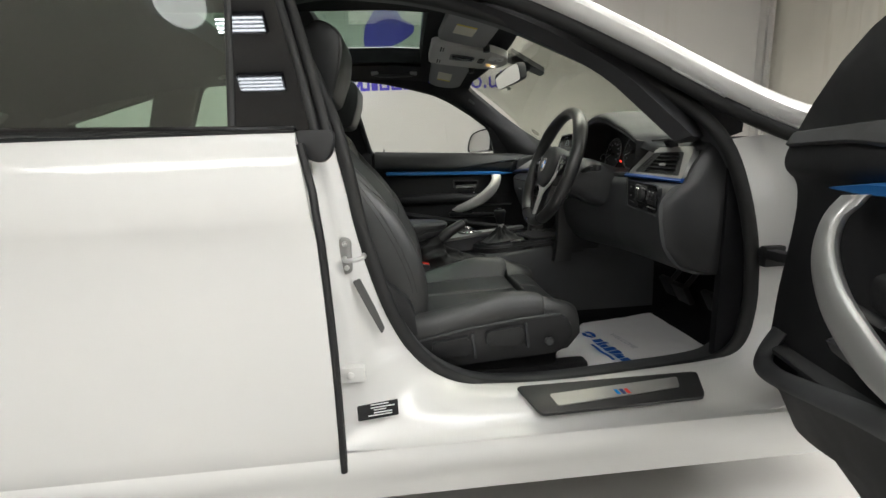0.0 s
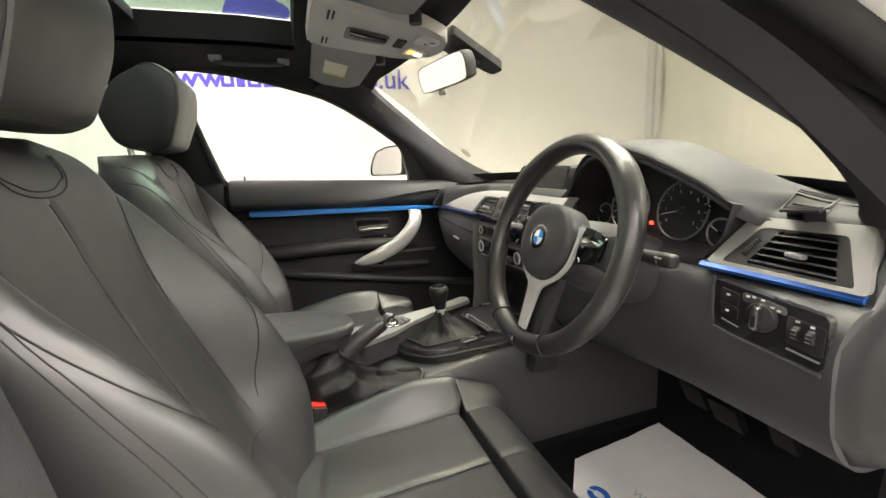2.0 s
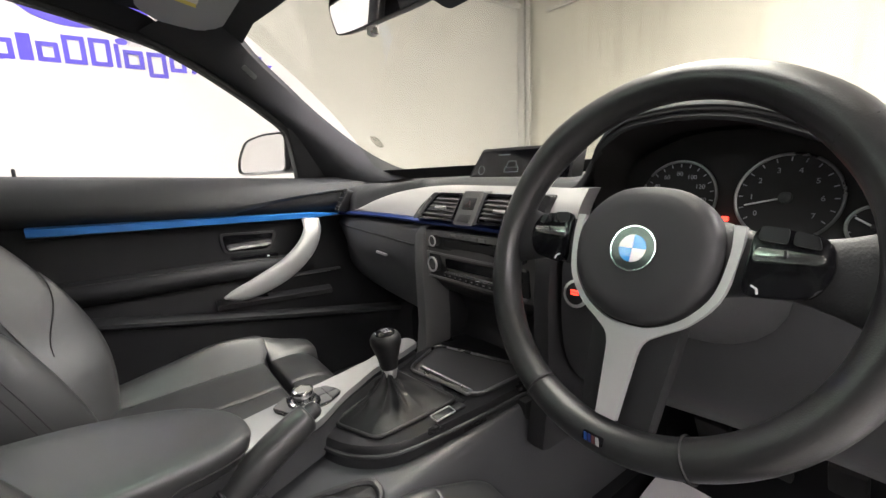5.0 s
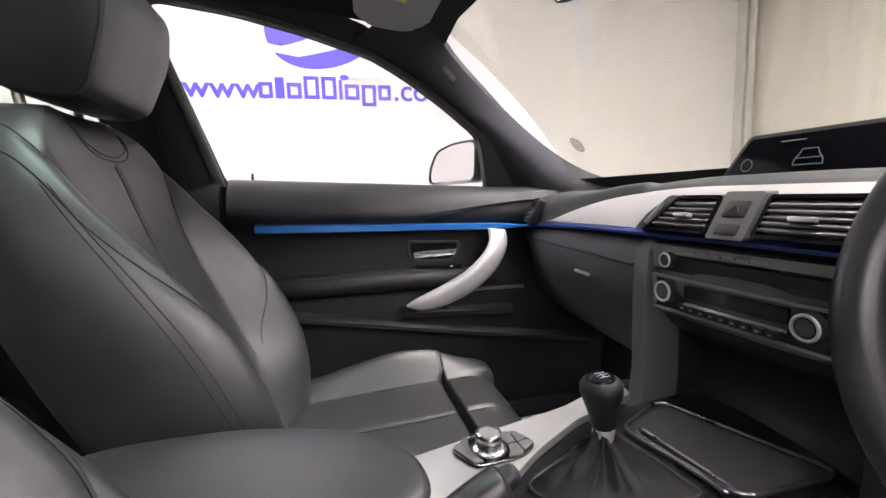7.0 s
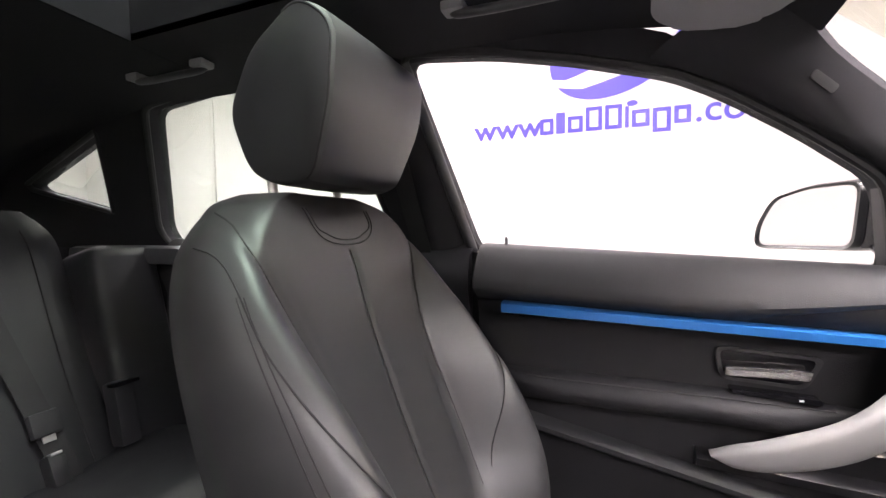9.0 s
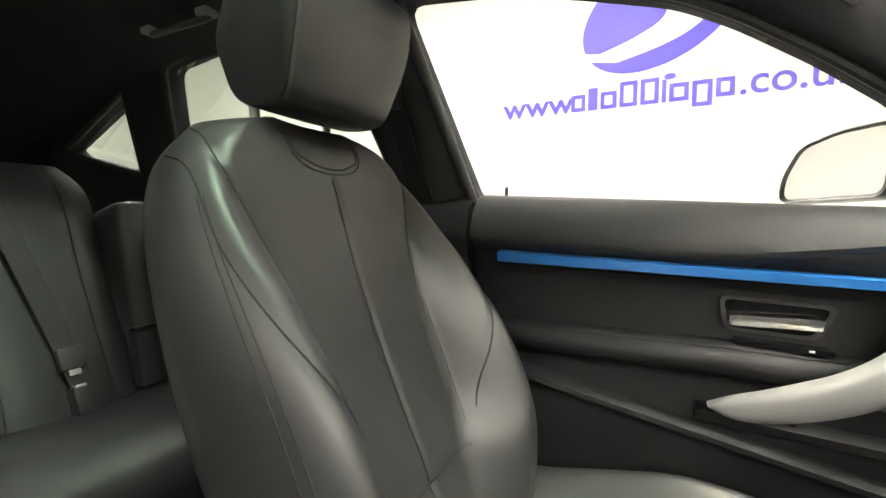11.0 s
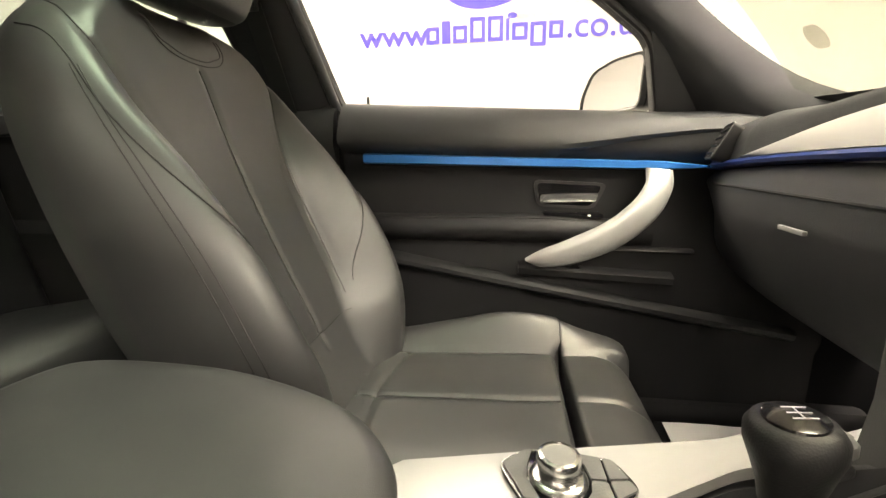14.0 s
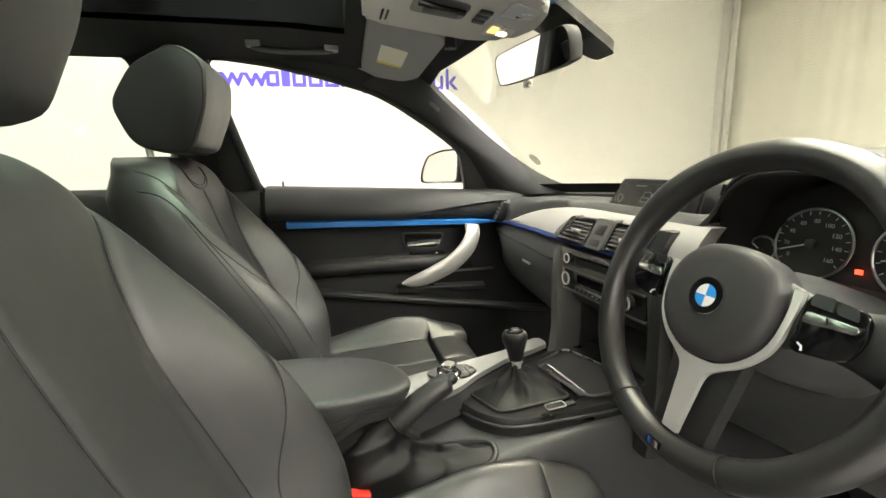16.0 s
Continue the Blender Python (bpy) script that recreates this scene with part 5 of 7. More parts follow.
rows = []
for y in np.concatenate([np.linspace(-0.70, -0.10, 90), np.linspace(-0.09, 0.725, 50)]):
    e = pad_edge(y)
    h = HOOD(y) if y < -0.1 else 0.0
    base = 1.028 - 0.008 * smoothstep(-0.15, 0.0, y)
    if y > 0.1:
        base = 1.020 + 0.008 * math.sin(min(1, (y - 0.1) / 0.3) * math.pi)
    if y > 0.45:
        base -= 0.02 * ((y - 0.45) / 0.28) ** 2
    end = screen_pt(max(-1, min(1, y / 0.69)), 1.0)
    if e.z < base - 0.012 and y > 0:
        mid = [e, e.lerp(Vector((e.x + 0.03, y, base)), 0.5) + Vector((-0.004, 0, 0.012)), Vector((e.x + 0.05, y, base + 0.002))]
    else:
        mid = [e, e + Vector((0.010, 0, 0.008)), e + Vector((0.03, 0, 0.014))]
    k = smoothstep(-0.568, -0.534, y) * (1 - smoothstep(-0.205, -0.175, y))
    hood = [Vector((lip_x(y) + 0.008, y, 1.018 + 0.90 * h)), Vector((lip_x(y) + 0.006, y, 1.022 + 0.92 * h)), Vector((lip_x(y) + 0.022, y, 1.026 + 0.965 * h))]
    mid = [p.lerp(q, k) for p, q in zip(mid, hood)]
    far = [Vector((max(0.745, mid[2].x + 0.02), y, base + h)), Vector((0.81, y, base + 0.002 + h * 0.90)), Vector((0.88, y, base + h * 0.52)), Vector((0.95, y, base - 0.003 + h * 0.15)), Vector((max(0.96, end.x - 0.02), y, min(end.z - 0.004, base - 0.004)))]
    rows.append([Vector(p) for p in smooth_line(mid + far, 30)])
pad_ob = part("upper_pad", sheet(rows, (0.0, 0, -0.012)), DASH, dash, "dark grey soft dashboard top")

# silver trim, passenger side and centre
rows = []
for y in np.linspace(-0.205, 0.512, 60):
    a, c = Vector((DX(y), y, DZ(y) + 0.006)), Vector((TX(y), y, TZ(y)))
    rows.append([a.lerp(c, k / 6) + Vector((-0.008 * math.sin(math.pi * k / 6), 0, 0)) for k in range(7)])
part("silver_trim", sheet(rows, (0.03, 0, 0)), TRIM, dash, "satin silver trim panel")


# accent line under the trim
def accent(ya, yb, mat, n=40):
    rows = []
    for y in np.linspace(ya, yb, n):
        rows.append([(DX(y) + dx, y, DZ(y) + dz) for dx, dz in ((0.012, 0.005), (-0.003, 0.0045), (-0.008, 0.0), (-0.006, -0.005), (0.012, -0.008))])
    return part("accent_line", sheet(rows, (0.012, 0, 0)), mat, dash, "blue accent line")


# one line in two blues: the more shaded run gets the dimmer colour
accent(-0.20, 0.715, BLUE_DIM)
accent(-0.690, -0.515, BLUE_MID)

# lower dash, passenger side with glove box
rows = []
for y in np.linspace(0.146, 0.725, 40):
    x = DX(y)
    k = max(0, (y - 0.55) / 0.17)
    rows.append([Vector(p) for p in smooth_line([(x + 0.012, y, DZ(y) - 0.010), (x - 0.002, y, DZ(y) - 0.028), (x - 0.012 + 0.02 * k, y, 0.885), (x - 0.006 + 0.03 * k, y, 0.84), (x + 0.03, y, 0.77), (x + 0.09, y, 0.70), (x + 0.20, y, 0.64), (x + 0.34, y, 0.62)], 24)])
part("glove_box", sheet(rows, (0.02, 0, 0)), SOFT, dash, "dark grey glove box front")
part("glove_box_latch", rbox((0.592, 0.305, 0.866), (0.006, 0.055, 0.006), 0.002, (0, 0, -5)), SATIN, dash, "small silver latch")
part("glove_seam", tube([(DX(y) - 0.0125 + 0.02 * max(0, (y - 0.55) / 0.17), y, 0.905 - 0.02 * max(0, y - 0.5)) for y in np.linspace(0.155, 0.70, 30)], 0.0022, 6), STITCH, dash)
# side vent by the passenger door
A_, B_, C_, D_ = Vector((0.628, 0.640, 0.948)), Vector((0.607, 0.566, 0.949)), Vector((0.636, 0.560, 1.008)), Vector((0.652, 0.628, 1.004))
vent_at = lambda u, v: A_.lerp(B_, u).lerp(D_.lerp(C_, u), v)
sv = part("side_vent", prism(rounded([(0.0, 0.0), (1.0, 0.0), (1.0, 1.0), (0.0, 1.0)], 0.12), lambda u, v: vent_at(u, v), (0.03, 0.01, -0.01)), STITCH, dash, "small black side vent")
for k in range(4):
    part("vent_slat", tube([vent_at(u, 0.16 + 0.22 * k) + Vector((-0.002, 0, 0.001)) for u in (0.06, 0.5, 0.94)], 0.0022, 8, flat=0.6), SHEEN, sv)
part("vent_rim", tube([vent_at(u, v) for u, v in rounded([(0.0, 0.0), (1.0, 0.0), (1.0, 1.0), (0.0, 1.0)], 0.12)], 0.0022, 8, closed=True), PLASTIC, sv)


def vent(y0, y1, n, thumb, lean=0.0):
    """A frame with slats between two places across the dashboard centre; lean slants its outer end."""
    w = y1 - y0
    x = DX((y0 + y1) / 2) + 0.010
    end = lambda z: y1 + lean * (0.988 - z)
    f = lambda y, z: Vector((x - 0.014 + 0.95 * (z - 0.985) * 0.6, y, z))
    v = part("air_vent", pierced(rounded([(y0, 0.964), (end(0.964), 0.964), (end(1.012), 1.012), (y0, 1.012)], 0.006), [rounded([(y0 + 0.005, 0.968), (end(0.968) - 0.005, 0.968), (end(1.008) - 0.005, 1.008), (y0 + 0.005, 1.008)], 0.004)], f, (0.012, 0, 0)), GLOSSY, dash, "black air vent")
    part("vent_back", rbox((x + 0.012, (y0 + y1) / 2, 0.988), (0.004, w - 0.01, 0.04), 0), STITCH, v)
    for k in range(n):
        z = 0.9745 + 0.0275 * k / (n - 1)
        xs = x - 0.008 + 0.57 * (z - 0.985)
        part("vent_slat", rbox((xs, (y0 + end(z)) / 2, z), (0.016, end(z) - y0 - 0.010, 0.0034), 0.0012, (0, -18, 0)), GREYSOFT, v)
    part("vent_tab", rbox((x - 0.017, y0 + w * thumb, 0.986), (0.010, 0.026, 0.006), 0.002, (0, 12, 0)), SATIN, v, "silver vent tab")


vent(0.018, 0.108, 5, 0.5, 0.8)
vent(-0.135, -0.035, 5, 0.5)
# vent end cheeks with thumb wheels and the hazard switch block
part("vent_cheek", prism(rounded([(0.129, 0.962), (0.146, 0.962), (0.136, 0.985), (0.106, 1.012), (0.090, 1.012)], 0.005), lambda y, z: Vector((DX(y) - 0.004 + 0.57 * (z - 0.985), y, z)), (0.02, 0, 0), 0), SHEEN, dash, "satin black vent end")
part("thumb_wheel", tube([Vector((DX(0.12) - 0.005 + 0.57 * (z - 0.985), 0.126 - 0.55 * (z - 0.972), z)) for z in np.linspace(0.972, 1.002, 9)], 0.0035, 8), GREYTRIM, dash)
hz = part("switch_block", prism(rounded([(-0.034, 0.960), (0.017, 0.960), (0.017, 1.016), (-0.034, 1.016)], 0.004), lambda y, z: Vector((DX(0) - 0.005 + 0.57 * (z - 0.985), y, z)), (0.02, 0, 0)), GREYSOFT, dash, "grey hazard switch block between the vents")
part("hazard_button", rbox((DX(0) - 0.0045 + 0.57 * 0.010, -0.008, 0.995), (0.004, 0.030, 0.022), 0.0015, (0, 30, 0)), PLASTIC, hz, "dark hazard button")
part("hazard_mark", tube([Vector((DX(0) - 0.0070 + 0.57 * (z - 0.985), y, z)) for y, z in ((-0.002, 0.991), (-0.014, 0.991), (-0.008, 1.000))], 0.0006, 5, closed=True), RED_DIM, hz)
part("lock_button", rbox((DX(0) - 0.0045 - 0.57 * 0.014, -0.008, 0.971), (0.004, 0.030, 0.014), 0.0015, (0, 30, 0)), PLASTIC, hz)
part("vent_cheek", prism(rounded([(-0.137, 1.012), (-0.137, 0.962), (-0.162, 0.962), (-0.162, 1.012)], 0.006), lambda y, z: Vector((DX(y) - 0.004 + 0.57 * (z - 0.985), y, z)), (0.02, 0, 0), 0), SHEEN, dash)

# screen
scr = thing("display_screen", (0.72, 0.0, 1.025), "wide black infotainment screen standing on the dashboard", "screen")
SF = lambda y, z: Vector((0.690 + 0.22 * (z - 1.02), y, z))
part("screen_housing", prism(rounded([(-0.146, 1.016), (0.110, 1.018), (0.068, 1.090), (-0.148, 1.089)], 0.008), SF, (0.030, 0, 0), 0), PLASTIC, scr)
part("screen_glass", prism(rounded([(-0.141, 1.022), (0.100, 1.024), (0.064, 1.085), (-0.143, 1.084)], 0.005), lambda y, z: SF(y, z) + Vector((-0.002, 0, 0)), (0.004, 0, 0)), DISPLAY, scr, "black display glass")


def screen_line(pts, r=0.0006):
    return tube([SF(y, z) + Vector((-0.003, 0, 0)) for y, z in pts], r, 6)


part("screen_icon", screen_line([(0.000, 1.046), (-0.001, 1.053), (-0.006, 1.059), (-0.008, 1.065), (-0.026, 1.065), (-0.028, 1.059), (-0.033, 1.053), (-0.034, 1.046), (0.000, 1.046)]), SCREEN_GLOW, scr, "pale car outline on the display")
part("screen_icon", screen_line([(-0.002, 1.054), (-0.032, 1.054)]), SCREEN_GLOW, scr)
part("screen_dial", screen_line([(0.062 + 0.008 * math.cos(a), 1.050 + 0.008 * math.sin(a)) for a in np.linspace(0, 2 * math.pi, 24)], 0.0004), SCREEN_GLOW, scr)
part("screen_text_bar", screen_line([(0.02, 1.077), (-0.01, 1.077)], 0.0006), SCREEN_GLOW, scr)

# centre stack
rows = []
for y in np.linspace(-0.150, 0.128, 24):
    x = DX(y)
    rows.append([Vector(p) for p in smooth_line([(x + 0.014, y, DZ(y) - 0.012), (x + 0.004, y, 0.938), (x + 0.000, y, 0.90), (x + 0.004, y, 0.855), (x + 0.014, y, 0.836)], 14)])
part("centre_fascia", sheet(rows, (0.03, 0, 0)), FASCIA, dash, "dark grey centre fascia")
rows = []
for y in np.linspace(-0.150, 0.128, 24):
    x = DX(y)
    rows.append([Vector(p) for p in smooth_line([(x + 0.018, y, 0.834), (x + 0.04, y, 0.81), (x + 0.09, y, 0.78), (x + 0.10, y, 0.72), (x + 0.06, y, 0.68)], 16)])
part("stack_recess", sheet(rows, (0.03, 0, 0)), PLASTIC, dash, "black recess under the climate panel")
# grey side rails of the stack that run down to the console; driver's blackened to stand for shade
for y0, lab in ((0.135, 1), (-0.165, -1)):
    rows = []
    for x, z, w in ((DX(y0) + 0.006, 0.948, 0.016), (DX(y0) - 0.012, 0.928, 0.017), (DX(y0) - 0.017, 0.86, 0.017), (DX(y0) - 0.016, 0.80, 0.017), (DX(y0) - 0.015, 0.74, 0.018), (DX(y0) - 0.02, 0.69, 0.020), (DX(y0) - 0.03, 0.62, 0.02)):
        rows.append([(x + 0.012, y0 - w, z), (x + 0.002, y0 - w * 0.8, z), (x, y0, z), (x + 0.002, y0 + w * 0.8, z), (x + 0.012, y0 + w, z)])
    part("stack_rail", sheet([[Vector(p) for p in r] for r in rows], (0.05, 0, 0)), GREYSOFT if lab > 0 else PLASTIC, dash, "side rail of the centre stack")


def panel(y0, y1, z0, z1, mat, name, label, dx=-0.004, d=0.012, r=0.006):
    return part(name, prism(rounded([(y0, z0), (y1, z0), (y1, z1), (y0, z1)], r), lambda y, z: Vector((DX(y) + dx + 0.05 * (0.93 - z), y, z)), (d, 0, 0), 0), mat, dash, label)


radio = panel(-0.130, 0.118, 0.905, 0.942, SHEEN, "radio_panel", "black radio panel with silver rim")
panel(0.096, 0.116, 0.908, 0.939, TRIM, "radio_rim", "", -0.006, 0.006, 0.004)
panel(-0.128, 0.118, 0.9300, 0.9415, TRIM, "radio_rim", "", -0.0065, 0.006, 0.001)
panel(-0.118, 0.060, 0.912, 0.926, STITCH, "disc_slot", "", -0.0065, 0.006, 0.002)
panel(-0.134, 0.122, 0.848, 0.897, SHEEN, "climate_panel", "black climate control panel with silver rim")
panel(-0.132, 0.120, 0.8935, 0.8975, TRIM, "climate_rim", "", -0.0065, 0.006, 0.001)
panel(0.112, 0.121, 0.852, 0.895, TRIM, "climate_rim", "", -0.0062, 0.006, 0.002)
panel(-0.132, 0.120, 0.8455, 0.8495, TRIM, "climate_rim", "", -0.0065, 0.006, 0.001)
panel(-0.075, 0.058, 0.862, 0.866, LATCH, "climate_bar", "bright bar under the climate display", -0.0072, 0.006, 0.001)
panel(-0.075, 0.058, 0.872, 0.890, GLOSSY, "climate_display", "gloss black climate display", -0.007, 0.006, 0.003)


def knob(y, z, r, d, mat=SATIN, parent=None):
    m = pose(DX(y) - 0.004 + 0.05 * (0.93 - z), y, z, 0, -90, 0)
    k = part("rotary_knob", lathe([(r, 0), (r * 0.97, d * 0.8), (r * 0.93, d), (r * 0.62, d)], m, 26), PLASTIC, parent or dash, "black rotary knob with a bright ring")
    part("knob_ring", tube([m @ Vector((r * 0.86 * math.cos(a), r * 0.86 * math.sin(a), d)) for a in np.linspace(0, 2 * math.pi, 30, endpoint=False)], r * 0.13, 8, closed=True, up=(1, 0, 0)), mat, k)
    part("knob_face", lathe([(r * 0.61, d - 0.001), (r * 0.61, d + 0.001), (r * 0.4, d + 0.0012), (0.0, d + 0.0012)], m, 22), GREYSOFT, k)


knob(0.084, 0.922, 0.011, 0.011)
knob(0.088, 0.876, 0.0155, 0.012)
knob(-0.098, 0.876, 0.0155, 0.012)
for k in range(9):
    cb = part("climate_button", rbox((DX(0.0) - 0.003, 0.062 - 0.0155 * k, 0.857), (0.006, 0.0140, 0.009), 0.0015), PLASTIC, dash)
    part("button_mark", rbox((DX(0.0) - 0.0062, 0.062 - 0.0155 * k, 0.857), (0.0006, 0.0045, 0.0022), 0), VISOR, cb)
for k in range(6):
    part("radio_button", rbox((DX(0.0) - 0.006, 0.050 - 0.019 * k, 0.9355), (0.006, 0.016, 0.006), 0.0015), TRIM, dash)
part("console_foot", rbox((0.665, -0.01, 0.630), (0.14, 0.26, 0.10), 0.02), PLASTIC, dash)
for y0 in (0.135, -0.165):
    part("stack_cheek", rbox((0.69, y0, 0.78), (0.14, 0.020, 0.24), 0.004), PLASTIC, dash)

# driver side: instrument cluster
cl = thing("instrument_cluster", (0.75, -0.36, 0.93), "black instrument cluster with four thinly ringed dials", "instrument cluster")
part("cluster_face", prism(rounded([(-0.555, 0.955), (-0.195, 0.955), (-0.205, 1.055), (-0.29, 1.092), (-0.43, 1.092), (-0.525, 1.055)], 0.03), lambda y, z: Vector((0.755 + 0.20 * (z - 1.0), y, z)), (0.012, 0, 0)), STITCH, cl, "matt black dial face")
lip = [Vector((0.684, -0.512, 0.948)), Vector((0.688, -0.536, 0.985))]
lip += [Vector((lip_x(y) + 0.004, y, 1.017 + 0.90 * HOOD(y))) for y in np.linspace(-0.552, -0.196, 36)]
lip += [Vector((0.690, -0.193, 0.99)), Vector((0.690, -0.192, 0.955))]
rows = [[p + Vector((0.11 * k / 4, 0.012 * k / 4 * (1 if p.y < -0.37 else -1), -0.016 * k / 4 * (p.z > 1.0))) for k in range(5)] for p in lip]
part("cluster_hood", sheet(rows, (0, 0, 0.003)), STITCH, cl, "black hood lining")
part("cluster_sill", sheet([[(DX(y) + 0.012 + 0.085 * k / 4, y, 0.948 + 0.012 * k / 4) for k in range(5)] for y in np.linspace(-0.540, -0.19, 24)], (0, 0, -0.012)), PLASTIC, cl)


def dial(y, z, r, a0, a1, n, needle, marks):
    m = pose(0.752 + 0.20 * (z - 1.0), y, z, 0, -78.7, 0)
    ring = [m @ Vector((r * math.cos(a), r * math.sin(a), 0.003)) for a in np.linspace(0, 2 * math.pi, 48, endpoint=False)]
    d = part("dial_ring", tube(ring, 0.0018, 8, closed=True, up=(1, 0, 0)), DARKCHROME, cl, "dark chrome dial ring")
    part("dial_face", lathe([(r * 0.97, 0.0), (r * 0.97, 0.002), (r * 0.6, 0.0015), (0.0, 0.0015)], m, 36), STITCH, d)
    # dial angles run clockwise from the top, seen from the seat
    for k in range(n):
        a = a0 + (a1 - a0) * k / (n - 1)
        s, c = math.sin(a), math.cos(a)
        p, q = m @ Vector((c * r * 0.84, -s * r * 0.84, 0.0035)), m @ Vector((c * r * 0.93, -s * r * 0.93, 0.0035))
        part("dial_mark", tube([p, q], 0.0007, 5), GREYINK, d)
    s, c = math.sin(needle), math.cos(needle)
    part("needle", tube([m @ Vector((0, 0, 0.006)), m @ Vector((c * r * 0.8, -s * r * 0.8, 0.006))], 0.0011, 6), INK, d, "white needle")
    part("needle_hub", lathe([(r * 0.13, 0.002), (r * 0.13, 0.008), (r * 0.09, 0.0095), (0, 0.0095)], m, 18), PLASTIC, d)
    for k, txt in enumerate(marks):
        a = a0 + (a1 - a0) * k / max(1, len(marks) - 1)
        s, c = math.sin(a), math.cos(a)
        h = r * 0.17
        # upright numerals facing the seat
        o = m @ Vector((c * r * 0.66, -s * r * 0.66, 0.003))
        tm = Matrix.Translation(o) @ Matrix(((0, 0, -1, 0), (-1, 0, 0, 0), (0, 1, 0, 0), (0, 0, 0, 1))) @ Matrix.Translation((-h * 0.3 * len(txt), -h * 0.35, 0))
        part("numeral", text_mesh(txt, h, tm, 0.0006), GREYINK, d)


dial(-0.285, 1.004, 0.050, radians(235), radians(485), 17, radians(250), [str(v) for v in range(0, 161, 20)])
dial(-0.409, 1.007, 0.052, radians(235), radians(485), 15, radians(255), [str(v) for v in range(0, 8)])
dial(-0.488, 0.979, 0.0225, radians(250), radians(470), 5, radians(300), [])
dial(-0.217, 0.983, 0.022, radians(250), radians(470), 5, radians(300), [])
part("warning_light", rbox((0.744, -0.349, 0.979), (0.003, 0.008, 0.006), 0.001), RED_GLOW, cl, "lit red warning light")

# driver side trim, vent and light switch
rim = rounded([(-0.519, 0.948), (-0.545, 1.008), (-0.556, 1.013), (-0.672, 1.011), (-0.694, 0.934)], 0.008)
hole = rounded([(-0.537, 0.951), (-0.564, 1.000), (-0.653, 0.998), (-0.680, 0.940)], 0.006)
part("driver_trim", pierced(rim, [hole], VF, (0.02, 0, 0)), TRIM, dash, "satin silver vent surround")
dv = part("driver_vent", pierced(hole, [rounded([(-0.566, 0.952), (-0.584, 0.996), (-0.643, 0.994), (-0.662, 0.944)], 0.004)], lambda y, z: VF(y, z) + Vector((0.002, 0, 0)), (0.015, 0, 0)), PLASTIC, dash, "black air vent beside the wheel")
part("vent_back", prism(hole, lambda y, z: VF(y, z) + Vector((0.030, 0, 0)), (0.003, 0, 0)), STITCH, dv)
for k in range(5):
    f = (k + 0.5) / 5
    ya, za, yb, zb = -0.566 - 0.018 * f, 0.952 + 0.044 * f, -0.662 + 0.019 * f, 0.944 + 0.050 * f
    b = bmesh.new()
    slat = [[VF(ya, za + dz) + Vector((dx, 0, 0)), VF((ya + yb) / 2, (za + zb) / 2 + dz) + Vector((dx, 0, 0)), VF(yb, zb + dz) + Vector((dx, 0, 0))] for dx, dz in ((0.002, 0.0012), (0.002, -0.0008), (0.020, -0.0045), (0.020, -0.0025))]
    skin(b, slat, close_i=True)
    part("vent_slat", b, SOFT, dv)
part("vent_tab", rbox(VF(-0.615, 0.969) + Vector((-0.002, 0, 0)), (0.010, 0.026, 0.006), 0.002, (0, 0, -17)), SATIN, dv, "silver vent tab")
wheel_ = [VF(-0.557 - 0.011 * f, 0.964 + 0.020 * f) + Vector((0.001, 0, 0)) for f in np.linspace(0, 1, 15)]
part("thumb_wheel", tube(wheel_, lambda f: 0.0034 + 0.0005 * math.cos(f * 44), 8), SOFT, dv)
# lower knee panel
rows = []
for y in np.linspace(-0.70, -0.19, 40):
    x = DX(y)
    kx = min(x - 0.004, 0.667)
    rows.append([Vector(p) for p in smooth_line([(x + 0.014, y, DZ(y) - 0.010), (x * 0.5 + kx * 0.5, y, 0.918), (kx, y, 0.88), (kx, y, 0.83), (kx + 0.014, y, 0.765), (kx + 0.055, y, 0.715), (kx + 0.12, y, 0.69), (kx + 0.30, y, 0.69)], 24)])
part("knee_panel", sheet(rows, (0.02, 0, 0)), SOFT, dash, "dark grey knee panel under the wheel")
rows = []
for z, xa in ((0.69, 0.80), (0.715, 0.725), (0.765, 0.685), (0.83, 0.672), (0.88, 0.672), (0.925, 0.728), (0.97, 0.752), (1.006, 0.776), (1.024, 0.80)):
    rows.append([(xa, -0.698, z), (xa + 0.010, -0.706, z), (xa + 0.04, -0.712, z), (xa + 0.14, -0.716, z), (1.0, -0.716, z)])
part("dash_end", sheet(rows, (0, 0.010, 0)), PLASTIC, dash, "dark grey dashboard end cover")
LF = lambda y, z: Vector((0.663, y, z))
frame_ = [(-0.548, 0.934), (-0.551, 0.872), (-0.566, 0.858), (-0.690, 0.846)]
lp = part("light_switch_panel", prism(rounded([(-0.550, 0.930), (-0.553, 0.876), (-0.566, 0.862), (-0.692, 0.850), (-0.692, 0.918)], 0.008), LF, (0.012, 0, 0), 0), SHEEN, dash, "satin black light switch panel")
part("panel_bezel", tube([LF(p.x, p.y) + Vector((-0.001, 0, 0)) for p in smooth_line([(y, z, 0) for y, z in frame_], 40)], 0.0026, 8), SOFT, lp, "raised grey bezel round the switches")
m = pose(0.663, -0.619, 0.895, 0, -90, 0)
part("switch_plinth", prism(rounded([(-0.592, 0.922), (-0.646, 0.916), (-0.648, 0.906), (-0.592, 0.910)], 0.004), lambda y, z: LF(y, z) + Vector((-0.0015, 0, 0)), (0.004, 0, 0)), GREYSOFT, lp)
sw = part("light_switch", lathe([(0.0195, 0), (0.0195, 0.003), (0.0175, 0.006), (0.0, 0.006)], m, 28), PLASTIC, lp)
